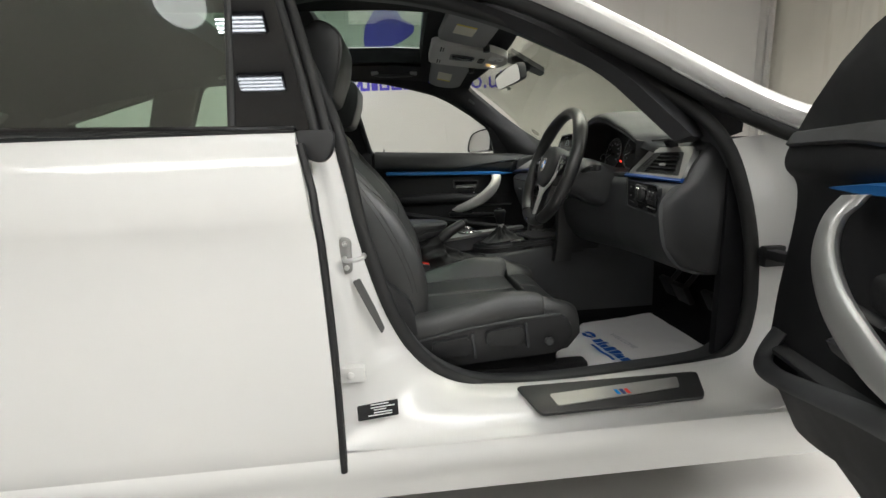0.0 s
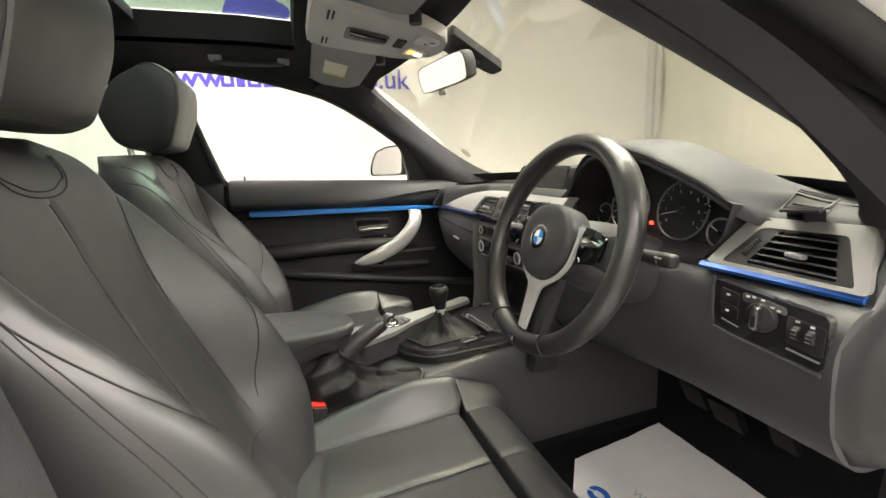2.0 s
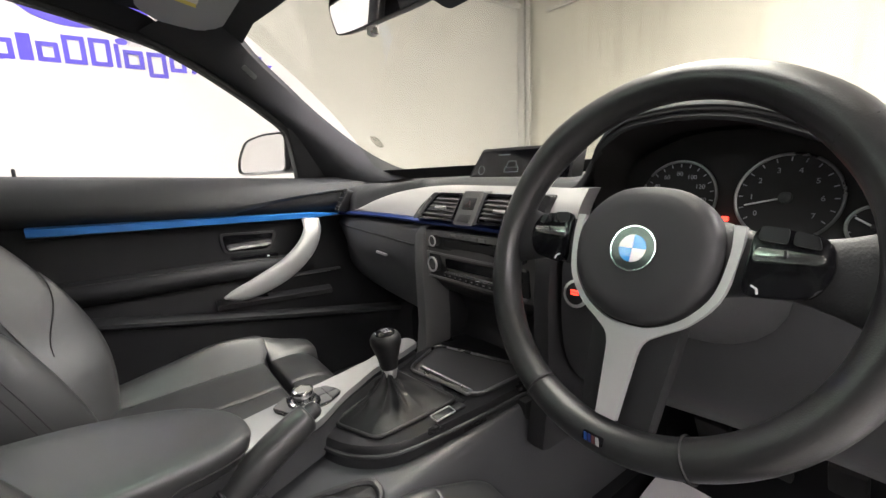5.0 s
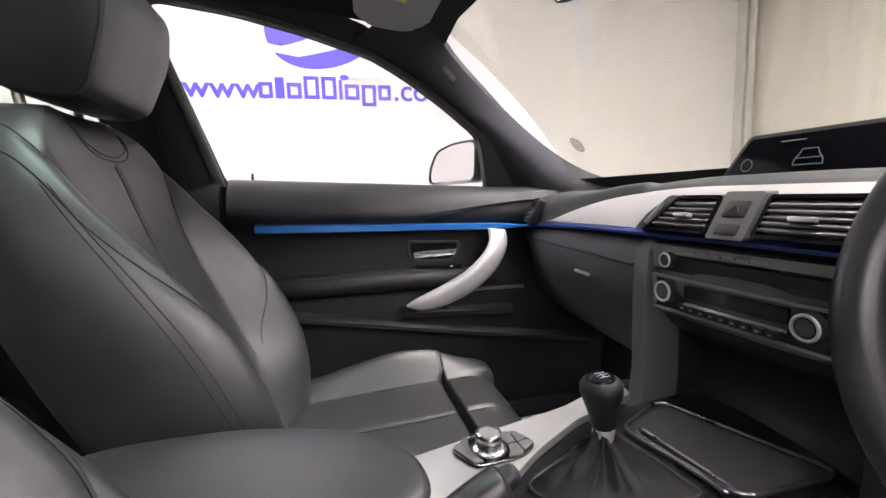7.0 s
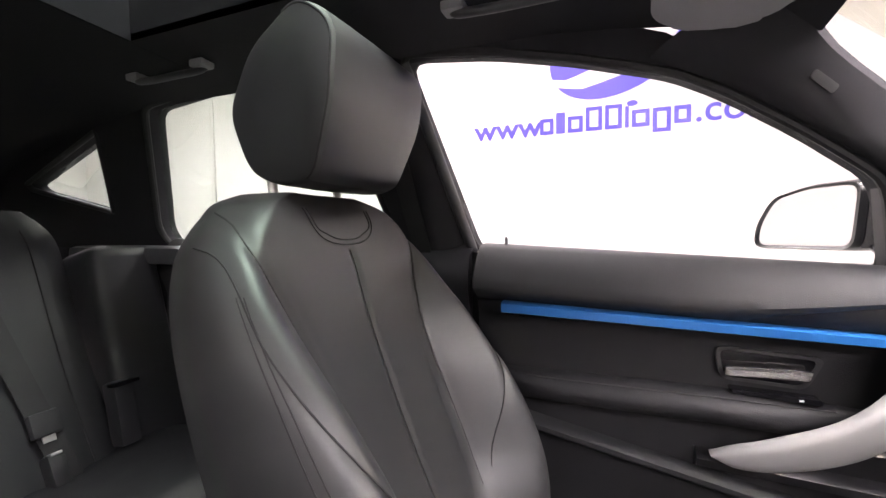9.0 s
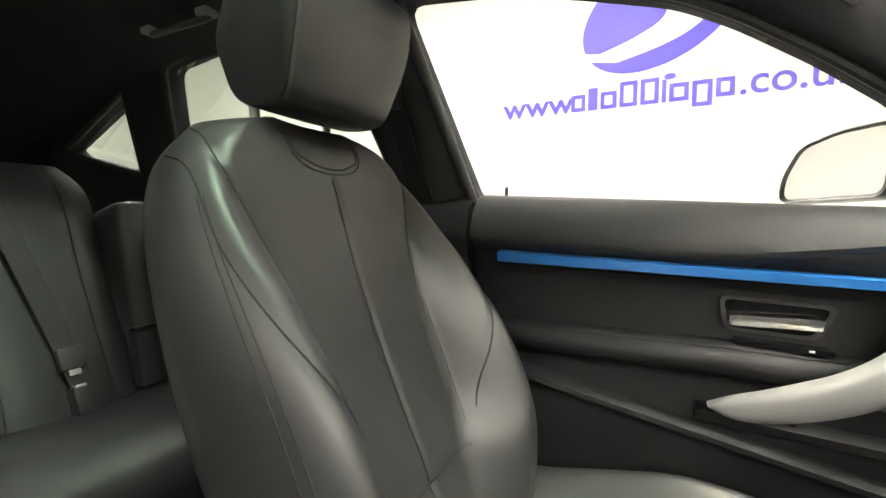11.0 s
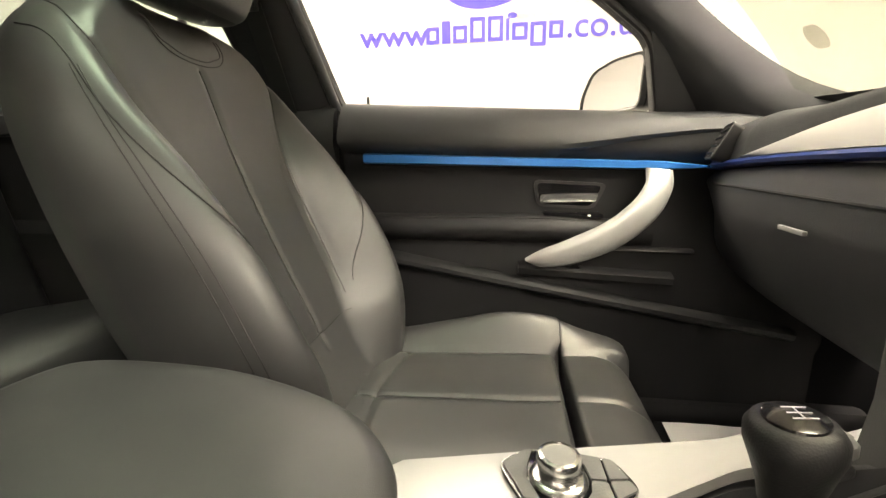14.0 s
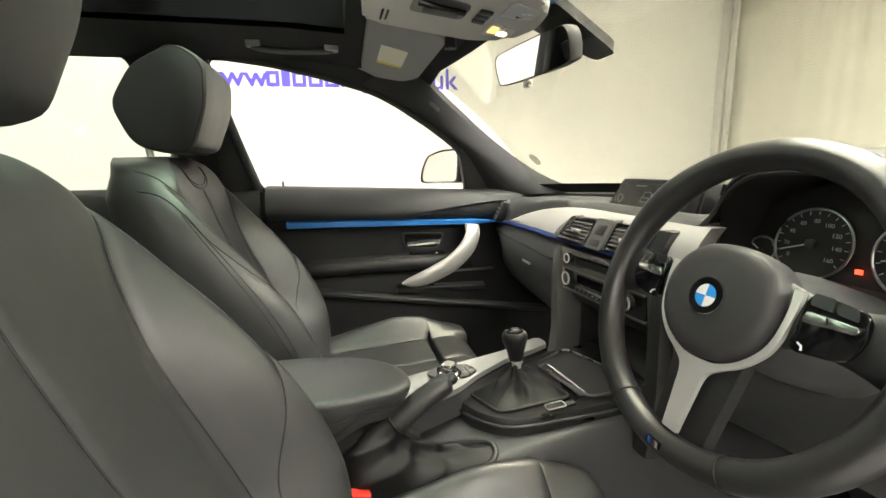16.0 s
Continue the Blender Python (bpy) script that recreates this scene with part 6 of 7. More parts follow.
part("switch_grip", prism(rounded([(-0.6135, 0.880), (-0.6245, 0.880), (-0.6235, 0.913), (-0.6150, 0.913)], 0.004), lambda y, z: LF(y, z) + Vector((-0.007, 0, 0)), (-0.010, 0, 0), 0.002), CHROME, sw, "chrome grip of the light switch")
part("grip_inset", prism(rounded([(-0.6162, 0.884), (-0.6220, 0.884), (-0.6216, 0.900), (-0.6168, 0.900)], 0.002), lambda y, z: LF(y, z) + Vector((-0.0172, 0, 0)), (-0.0008, 0, 0)), PLASTIC, sw)
part("switch_button", prism(rounded([(-0.561, 0.921), (-0.588, 0.917), (-0.588, 0.901), (-0.561, 0.905)], 0.003), LF, (-0.002, 0, 0), 0.0006), PLASTIC, lp)
part("switch_button", prism(rounded([(-0.561, 0.902), (-0.588, 0.898), (-0.588, 0.880), (-0.564, 0.884)], 0.003), LF, (-0.002, 0, 0), 0.0006), PLASTIC, lp)
part("switch_button", prism(rounded([(-0.648, 0.908), (-0.690, 0.904), (-0.690, 0.868), (-0.650, 0.873)], 0.004), LF, (-0.0016, 0, 0), 0.0006), PLASTIC, lp)
for y in (-0.661, -0.677):
    part("dimmer_wheel", lathe([(0.009, -0.0035), (0.0095, 0.0), (0.009, 0.0035)], pose(0.664, y, 0.889, 90, 0, 0), 20), PLASTIC, lp, "ribbed dimmer wheel")
    for k in range(3):
        part("wheel_rib", rbox((0.6545, y, 0.884 + 0.005 * k), (0.001, 0.006, 0.001), 0), GREYTRIM, lp)
part("panel_edge", tube([LF(-0.566, 0.876) + Vector((-0.002, 0, 0)), LF(-0.590, 0.871) + Vector((-0.002, 0, 0))], 0.0012, 6), GREYTRIM, lp)
part("panel_edge", tube([LF(-0.652, 0.866) + Vector((-0.002, 0, 0)), LF(-0.688, 0.862) + Vector((-0.002, 0, 0))], 0.0014, 6), GREYTRIM, lp)
for y, z in ((-0.573, 0.913), (-0.573, 0.890), (-0.600, 0.918), (-0.608, 0.919), (-0.619, 0.918), (-0.631, 0.912), (-0.639, 0.910), (-0.661, 0.904), (-0.677, 0.902)):
    part("switch_mark", rbox((0.6606, y, z), (0.0006, 0.0048, 0.0026), 0), INK, lp)
# demister grille on the dash end
tree = bvhtree.BVHTree.FromPolygons([v.co for v in pad_ob.data.vertices], [tuple(p.vertices) for p in pad_ob.data.polygons])


def pad_pt(x, y, up=0.0):
    """The place on the dashboard pad under (x, y)."""
    p = tree.ray_cast(Vector((x, y, 1.3)), Vector((0, 0, -1)))[0]
    return Vector((x, y, (p.z if p else 1.03) + up))


GR = ((0.824, -0.548), (0.842, -0.592), (0.712, -0.640), (0.692, -0.606))


def grille_pt(u, v, up=0.0):
    a = Vector(GR[0]).lerp(Vector(GR[1]), u)
    c = Vector(GR[3]).lerp(Vector(GR[2]), u)
    p = a.lerp(c, v)
    return pad_pt(p.x, p.y, up)


gr = part("demister_grille", sheet([[grille_pt(u, v, 0.0012) for v in np.linspace(0, 1, 13)] for u in np.linspace(0, 1, 9)], (0, 0, -0.003)), STITCH, dash, "black demister grille")
for k in range(8):
    v = 0.05 + 0.115 * k
    part("grille_bar", tube([grille_pt(u, min(1, v + 0.08 * u), 0.0020) for u in (0.03, 0.35, 0.65, 0.97)], 0.0013, 6), PLASTIC, gr)
part("grille_edge", tube([grille_pt(u, v, 0.0012) for u, v in rounded([(0, 0), (1, 0), (1, 1), (0, 1)], 0.08)], 0.0012, 6, closed=True), PLASTIC, gr)
# column shroud and stalks
colm = thing("steering_column", (0.66, -0.369, 0.93), "dark grey steering column shroud with control stalks", "steering column")
ax = Vector((math.cos(radians(20)), 0, -math.sin(radians(20))))
c0 = Vector((0.531, -0.369, 0.958))
part("column_shroud", tube([c0 + ax * d for d in (0.0, 0.03, 0.08, 0.14, 0.2)], lambda f: 0.050 + 0.028 * math.sin(min(1, f * 1.6) * math.pi / 2), 22, flat=0.85), SOFT, colm, "dark grey column shroud")
for s in (1, -1):
    st = smooth_line([c0 + ax * 0.06 + Vector((0, s * 0.03, 0.01)), c0 + ax * 0.055 + Vector((0, s * 0.10, 0.022)), c0 + ax * 0.045 + Vector((0, s * 0.172, 0.024))], 14)
    k = part("control_stalk", tube(st, lambda f: 0.007 + 0.006 * f, 12, flat=0.8), PLASTIC, colm, "black control stalk")
    part("stalk_tip", rbox(st[-1] + Vector((0, s * 0.006, 0)), (0.019, 0.032, 0.020), 0.009, seg=3), PLASTIC, k)
    part("stalk_mark", rbox(st[-1] + Vector((-0.0115, s * 0.002, 0.004)), (0.0006, 0.012, 0.002), 0), INK, k)
part("ignition_ring", lathe([(0.020, 0.0), (0.020, 0.004), (0.016, 0.005), (0.016, 0.001)], pose(0.62, -0.215, 0.875, 0, -80, 0), 26), SATIN, dash, "silver ring of the start button")
sb = part("start_button", lathe([(0.0155, 0.0), (0.0155, 0.004), (0.012, 0.005), (0.0, 0.005)], pose(0.62, -0.215, 0.875, 0, -80, 0), 22), PLASTIC, dash)
for k in range(3):
    part("button_print", rbox((0.6142 + 0.0006 * k, -0.215, 0.880 - 0.0045 * k), (0.0008, 0.012, 0.0024), 0, (0, 10, 0)), RED_GLOW, sb, "lit red print")


# ---- steering wheel ----
def steering_wheel():
    t = thing("steering_wheel", (0.52, -0.369, 0.955), "black leather three-spoke sports steering wheel with silver inlay", "steering wheel")
    tilt = 20
    # U up in the wheel plane, S to the car's left, N towards the driver
    N = Vector((-math.cos(radians(tilt)), 0, math.sin(radians(tilt))))
    U = Vector((math.sin(radians(tilt)), 0, math.cos(radians(tilt))))
    S = Vector((0, 1, 0))
    C = Vector((0.508, -0.369, 0.968))
    at = lambda s, u, n=0.0: C + S * s + U * u + N * n
    R = 0.1715
    b = bmesh.new()
    rows = []
    for k in range(96):
        a = 2 * math.pi * k / 96
        bulge = 0.0025 * (bell((math.degrees(a) % 360) - 42, 16) + bell((math.degrees(a) % 360) - 138, 16))
        r = 0.0168 + bulge
        row = []
        for j in range(16):
            p = 2 * math.pi * j / 16
            row.append(at((R + r * math.cos(p)) * math.cos(a), (R + r * math.cos(p)) * math.sin(a), r * 1.1 * math.sin(p)))
        rows.append(row)
    skin(b, rows, close_i=True, close_j=True)
    rim = part("rim", b, WHEEL, t, "black leather wheel rim")
    for deg in (40, 140, 245, 297):
        a = radians(deg)
        part("rim_seam", tube([at((R + 0.0180 * math.cos(p)) * math.cos(a), (R + 0.0180 * math.cos(p)) * math.sin(a), 0.0197 * math.sin(p)) for p in np.linspace(0, 2 * math.pi, 20, endpoint=False)], 0.0013, 6, closed=True), STITCH, rim)
    # air bag cover
    prof = smooth_line([(0.0, 0.080, 0), (0.042, 0.073, 0), (0.072, 0.047, 0), (0.083, 0.010, 0), (0.076, -0.030, 0), (0.054, -0.060, 0), (0.026, -0.077, 0), (0.0, -0.081, 0), (-0.026, -0.077, 0), (-0.054, -0.060, 0), (-0.076, -0.030, 0), (-0.083, 0.010, 0), (-0.072, 0.047, 0), (-0.042, 0.073, 0)], 64, closed=True)
    b = bmesh.new()
    rows = []
    for sc, n in ((0.97, -0.025), (1.0, -0.004), (1.0, 0.008), (0.985, 0.0135), (0.94, 0.0185), (0.84, 0.0218), (0.68, 0.0232), (0.52, 0.0228), (0.40, 0.0238), (0.02, 0.0242)):
        rows.append([at(p.x * sc * 0.80, p.y * sc * 0.80 + 0.002, n) for p in prof])
    skin(b, rows, close_j=True)
    hub = part("airbag_cover", b, HUB, t, "dark grey air bag cover")
    # round badge: black ring, blue and white quarters
    bm_ = lambda r0, r1, n0, n1: [[at(r * math.cos(a), r * math.sin(a) + 0.004, n) for a in np.linspace(0, 2 * math.pi, 40, endpoint=False)] for r, n in ((r0, n0), (r0, n1), (r1, n1), (r1, n0))]
    b = bmesh.new()
    skin(b, bm_(0.0202, 0.0128, 0.022, 0.0270), close_j=True)
    part("badge_ring", b, GLOSSY, hub, "gloss black badge ring")
    b = bmesh.new()
    skin(b, bm_(0.0212, 0.0199, 0.022, 0.0270), close_j=True)
    part("badge_rim", b, CHROME, hub, "thin silver badge rim")
    for q in range(4):
        fan = [(0.0, 0.0)] + [(0.0126 * math.cos(a), 0.0126 * math.sin(a)) for a in np.linspace(q * math.pi / 2, (q + 1) * math.pi / 2, 10)]
        part("badge_quarter", prism(fan, lambda s, u: at(s, u + 0.004, 0.0215), N * 0.0055), BADGE_BLUE if q % 2 == 1 else BADGE_WHITE, hub)
    # side spokes
    for s in (1, -1):
        rows = []
        for f in np.linspace(0, 1, 9):
            x = s * (0.056 + 0.108 * f)
            hw = 0.034 - 0.012 * math.sin(math.pi * f) + 0.004 * f
            rows.append([at(x, 0.008 + hw * math.cos(p), -0.008 + 0.012 * math.sin(p)) for p in np.linspace(0, 2 * math.pi, 20, endpoint=False)])
        b = bmesh.new()
        skin(b, rows, close_j=True, cap=True)
        sp = part("side_spoke", b, PLASTIC, t, "black side spoke")
        pad = rounded([(0.082, -0.024), (0.126, -0.018), (0.136, 0.004), (0.130, 0.028), (0.084, 0.034)], 0.010)
        kp = part("button_pod", prism([(s * a, c + 0.004) for a, c in pad], lambda a, c: at(a, c, 0.002), N * 0.006, 0.002), GLOSSY, sp, "gloss black button pod")
        part("rocker_switch", prism([(s * a, c) for a, c in rounded([(0.086, 0.009), (0.128, 0.011), (0.130, 0.018), (0.088, 0.020)], 0.0035)], lambda a, c: at(a, c, 0.008), N * 0.003, 0.0012), TURNED, kp, "silver rocker switch")
        part("rocker_gap", rbox(at(s * 0.107, 0.014, 0.0105), (0.0015, 0.0016, 0.012), 0, (0, -tilt, 0)), PLASTIC, kp)
        part("wheel_button", prism([(s * a, c) for a, c in rounded([(0.087, 0.026), (0.106, 0.024), (0.106, 0.036), (0.088, 0.037)], 0.003)], lambda a, c: at(a, c, 0.008), N * 0.0015), SHEEN, kp)
        part("wheel_button", prism([(s * a, c) for a, c in rounded([(0.109, 0.024), (0.126, 0.022), (0.123, 0.032), (0.109, 0.035)], 0.003)], lambda a, c: at(a, c, 0.008), N * 0.0015), SHEEN, kp)
        part("button_mark", tube([at(s * 0.089, -0.010, 0.0085), at(s * 0.093, -0.012, 0.0085), at(s * 0.094, -0.016, 0.0085)], 0.0009, 5), INK, kp)
    # silver inlay: arms beside the cover that flow into the lower spoke
    outer = smooth_line([(0.0775, 0.036, 0), (0.0775, 0.012, 0), (0.0705, -0.026, 0), (0.0515, -0.0520, 0), (0.030, -0.0670, 0), (0.0165, -0.0800, 0), (0.0128, -0.11, 0), (0.0098, -0.152, 0)], 28)
    inner_ = smooth_line([(0.0, -0.0650, 0), (0.0215, -0.0625, 0), (0.0455, -0.0490, 0), (0.0645, -0.0240, 0), (0.0705, 0.011, 0), (0.0690, 0.036, 0)], 22)
    ring_p = [(p.x, p.y) for p in outer[::-1]] + [(p.x, p.y) for p in inner_[::-1]] + [(-p.x, p.y) for p in inner_[1:]] + [(-p.x, p.y) for p in outer]
    part("silver_inlay", pierced(ring_p, [], lambda s, u: at(s, u, 0.001), N * 0.006), INLAY, t, "satin silver inlay")
    part("lower_spoke", prism([(-0.044, -0.052), (0.044, -0.052), (0.034, -0.163), (-0.034, -0.163)], lambda s, u: at(s, u, -0.022), N * 0.016, 0.004), PLASTIC, t, "black lower spoke")
    bg = part("rim_badge", prism(rounded([(-0.010, -0.1705), (0.010, -0.1705), (0.010, -0.1790), (-0.010, -0.1790)], 0.002), lambda s, u: at(s, u + 0.003, 0.0172), N * 0.003), GLOSSY, rim, "small badge plate with coloured stripes")
    for k, mt in enumerate((BLUE_MID, BLUE_DIM, RED_DIM, SATIN)):
        part("badge_stripe", prism([(0.009 - 0.004 * k, -0.1720), (0.006 - 0.004 * k, -0.1720), (0.004 - 0.004 * k, -0.1785), (0.007 - 0.004 * k, -0.1785)], lambda s, u: at(s, u + 0.003, 0.0199), N * 0.001), mt, bg)


steering_wheel()


# ---- centre console ----
con = thing("centre_console", (0.35, 0, 0.38), "black centre console with silver side panel and chrome-rimmed tray", "console")
CONSOLE_Z = curve1([-0.45, 0.0, 0.15, 0.30, 0.45, 0.60, 0.66, 1.0], [0.60, 0.60, 0.615, 0.635, 0.655, 0.672, 0.678, 0.69])
rows = []
for x in np.linspace(-0.45, 1.0, 38):
    rz = CONSOLE_Z(x)
    rows.append([Vector(p) for p in smooth_line([(x, -0.150, 0.40), (x, -0.145, rz - 0.08), (x, -0.132, rz - 0.015), (x, -0.105, rz), (x, 0.0, rz + 0.006), (x, 0.105, rz + 0.02), (x, 0.145, rz), (x, 0.155, rz - 0.08), (x, 0.160, 0.40)], 30)])
part("console_body", sheet(rows, (0, 0, -0.004)), SOFT, con, "dark grey console body")
# raised block under lever and tray on the driver's side
blk = [(0.306, 0.045), (0.308, 0.005), (0.332, -0.050), (0.380, -0.092), (0.47, -0.108), (0.60, -0.118), (0.668, -0.116), (0.665, 0.115), (0.40, 0.080)]
rows = []
lp = smooth_line([(x, y, 0) for x, y in blk], 70, closed=True)
CZ = lambda x: 0.672 + 0.075 * (x - 0.30)
cen = Vector((0.48, -0.01, 0))
for sc, dz in ((1.02, -0.060), (1.02, -0.022), (1.0, -0.012), (0.995, -0.004), (0.975, 0.0), (0.90, 0.0), (0.5, 0.0), (0.02, 0.0)):
    rows.append([Vector((cen.x + (p.x - cen.x) * sc, cen.y + (p.y - cen.y) * sc, CZ(cen.x + (p.x - cen.x) * sc) + dz)) for p in lp])
b = bmesh.new()
skin(b, rows, close_j=True)
part("lever_block", b, SHEEN, con, "satin black lever surround")
part("block_rim", tube([Vector((cen.x + (p.x - cen.x) * 1.012, cen.y + (p.y - cen.y) * 1.012, CZ(p.x) - 0.014)) for p in lp], 0.0035, 8, closed=True), PLASTIC, con)
# silver side panel towards the passenger
pan = [(0.165, 0.055), (0.29, 0.080), (0.44, 0.108), (0.520, 0.140), (0.550, 0.150), (0.556, 0.110), (0.505, 0.090), (0.44, 0.072), (0.40, 0.050), (0.36, 0.028), (0.338, 0.012), (0.31, -0.010), (0.25, -0.036), (0.20, -0.055), (0.165, -0.050)]
part("silver_panel", prism(rounded(pan, 0.012), lambda x, y: Vector((x, y, 0.695 + 0.012 * (x - 0.15) / 0.42)), (0, 0, 0.011), 0.004, seg=3), ALU, con, "pale silver console panel")
part("panel_base", prism(rounded([(0.36 + (x - 0.36) * 0.985, 0.05 + (y - 0.05) * 0.95) for x, y in pan], 0.010), lambda x, y: Vector((x, y, 0.650)), (0, 0, 0.0465), 0.003), SOFT, con)
# rotary controller
XF[0] = Matrix.Translation((0.306, 0.044, 0.7085)) @ Matrix.Diagonal((0.88, 0.88, 0.84, 1)) @ Matrix.Translation((-0.306, -0.044, -0.716))
cp = thing("rotary_controller", (0.30, 0.04, 0.715), "silver rotary controller on a black key plate", "controller")
kp = part("key_plate", prism(rounded([(0.248, 0.058), (0.270, 0.012), (0.338, 0.014), (0.368, 0.036), (0.352, 0.074), (0.276, 0.080)], 0.014), lambda x, y: Vector((x, y, 0.716)), (0, 0, 0.006), 0.002), GLOSSY, cp, "black key plate")
part("plate_rim", tube([(x, y, 0.7215) for x, y in rounded([(0.248, 0.058), (0.270, 0.012), (0.338, 0.014), (0.368, 0.036), (0.352, 0.074), (0.276, 0.080)], 0.014)], 0.0012, 6, closed=True), TURNED, cp)
part("knob_base", lathe([(0.0255, 0.0), (0.0255, 0.003), (0.023, 0.006), (0.019, 0.007)], pose(0.300, 0.044, 0.721), 32), TURNED, cp)
part("knob", lathe([(0.0175, 0.006), (0.017, 0.010), (0.0185, 0.016), (0.0192, 0.023), (0.0175, 0.0265), (0.0145, 0.0275), (0.014, 0.0262), (0.0135, 0.0262)], pose(0.300, 0.044, 0.721), 32), TURNED, cp, "silver turning knob")
part("knob_face", lathe([(0.0142, 0.0255), (0.0138, 0.0264), (0.0, 0.0268)], pose(0.300, 0.044, 0.721), 28), GREYTRIM, cp, "grey knob top")
for outline in ([(0.252, 0.056), (0.270, 0.017), (0.283, 0.0165), (0.273, 0.040), (0.275, 0.062), (0.279, 0.077), (0.273, 0.076)],
                [(0.318, 0.0165), (0.337, 0.0165), (0.343, 0.0225), (0.341, 0.043), (0.328, 0.043), (0.326, 0.030)],
                [(0.3455, 0.0245), (0.364, 0.037), (0.360, 0.047), (0.3435, 0.044)],
                [(0.328, 0.0455), (0.341, 0.0455), (0.340, 0.0735), (0.318, 0.0765), (0.325, 0.062)],
                [(0.3435, 0.0465), (0.3595, 0.0495), (0.351, 0.071), (0.3425, 0.0735)]):
    part("key", prism(rounded(outline, 0.0015), lambda a, c: Vector((a, c, 0.7215)), (0, 0, 0.003), 0.0008), GREYSOFT, kp)
XF[0] = Matrix.Identity(4)

# gear lever
gl = thing("gear_lever", (0.43, 0.0, 0.68), "black leather gear lever with boot and chrome collar", "gear lever")
base = rounded([(0.334, 0.016), (0.366, -0.067), (0.508, -0.072), (0.490, 0.074)], 0.016, 9)
edges = [(Vector(p), Vector(q)) for p, q in zip(base, base[1:] + base[:1])]
base = [tuple(p.lerp(q, k / max(1, int((q - p).length / 0.004)))) for p, q in edges for k in range(max(1, int((q - p).length / 0.004)))]
b = bmesh.new()
rows = []
for f in np.linspace(0, 1, 22):
    cx, cy = 0.424, -0.006
    row = []
    for k, (x, y) in enumerate(base):
        a = math.atan2(y - cy, x - cx)
        sc = (1 - f) ** 1.55 * 0.885 + 0.115
        fold = 0.015 * (0.5 - abs(math.sin(2.5 * a + 0.9 * f + 0.6))) * math.sin(math.pi * f ** 0.85) + 0.006 * (0.5 - abs(math.sin(5 * a - 2.0 * f))) * math.sin(math.pi * f ** 0.7) + 0.0018 * math.sin(15 * f + 3 * math.sin(a) + 4 * a) * math.sin(math.pi * f)
        row.append(Vector((cx + (x - cx) * sc + fold * math.cos(a), cy + (y - cy) * sc + fold * math.sin(a), CZ(x) + 0.004 + (0.744 - CZ(x)) * f)))
    rows.append(row)
skin(b, rows, close_j=True, cap=True)
part("gaiter", b, GAITER, gl, "creased black leather gaiter")
part("gaiter_frame", tube([(x, y, CZ(x) + 0.003) for x, y in base], 0.003, 8, closed=True), RUBBER, gl)
XF[0] = Matrix.Translation((0, 0.002, -0.009))
part("collar", lathe([(0.0125, 0.0), (0.0135, 0.004), (0.0125, 0.018), (0.0115, 0.02)], pose(0.427, -0.006, 0.742, 0, -3, 0), 24), SATIN, gl, "satin chrome collar")
part("shift_knob", lathe([(0.0135, 0.0), (0.015, 0.004), (0.0165, 0.016), (0.021, 0.032), (0.0245, 0.043), (0.0245, 0.051), (0.021, 0.057), (0.016, 0.059)], pose(0.426, -0.006, 0.757, 0, -4, 0), 32), GAITER, gl, "black leather shift knob")
cap = part("knob_cap", lathe([(0.0165, 0.057), (0.0160, 0.0605), (0.010, 0.0625), (0.0, 0.063)], pose(0.426, -0.006, 0.757, 0, -4, 0), 28), GLOSSY, gl, "glossy cap with the shift pattern")
for dx in (-0.007, 0.0, 0.007):
    part("shift_mark", tube([(0.417, -0.006 + 0.8 * dx, 0.8195), (0.430, -0.006 + 0.8 * dx, 0.8203)], 0.0004, 5), GREYINK, cap)
part("shift_mark", tube([(0.423, -0.0116, 0.8200), (0.423, -0.0004, 0.8200)], 0.0004, 5), GREYINK, cap)
XF[0] = Matrix.Identity(4)
for x, w in ((0.466, 0.030), (0.496, 0.020)):
    part("console_key", rbox((x, -0.090, CZ(x) + 0.002), (w, 0.014, 0.006), 0.002, (0, -4, 0)), PLASTIC, con)
part("key_rim", tube([(x, y, CZ(x) + 0.006) for x, y in rounded([(0.448, -0.099), (0.448, -0.081), (0.484, -0.081), (0.484, -0.099)], 0.003)], 0.0012, 6, closed=True), SATIN, con)
# tray with chrome rim and grip slot
tray = rounded([(0.502, 0.064), (0.596, 0.103), (0.658, -0.102), (0.534, -0.092)], 0.020)
part("tray_floor", prism(tray, lambda x, y: Vector((x, y, CZ(x) + 0.001)), (0, 0, 0.002)), TRAY, con, "satin dark grey tray")
part("tray_rim", tube([(x, y, CZ(x) + 0.007) for x, y in tray], 0.0025, 8, closed=True), DARKCHROME, con, "dark chrome tray rim")
slot = rounded([(0.513, 0.046), (0.525, 0.050), (0.536, -0.078), (0.524, -0.080)], 0.005)
part("grip_slot", tube([(x, y, CZ(x) + 0.007) for x, y in slot], 0.0028, 8, closed=True), DARKCHROME, con, "dark chrome loop in the tray")

# arm rest
ar = thing("arm_rest", (0.0, -0.03, 0.62), "black leather centre arm rest with a slanting rounded front", "arm rest")
plan = smooth_line([(x, y, 0) for x, y in ((-0.146, -0.03), (-0.140, 0.040), (-0.110, 0.064), (-0.03, 0.067), (0.05, 0.057), (0.14, 0.024), (0.187, -0.018), (0.203, -0.062), (0.190, -0.100), (0.12, -0.116), (0.0, -0.121), (-0.11, -0.117), (-0.140, -0.085))], 84, closed=True)
mid = Vector((0.02, -0.028, 0))


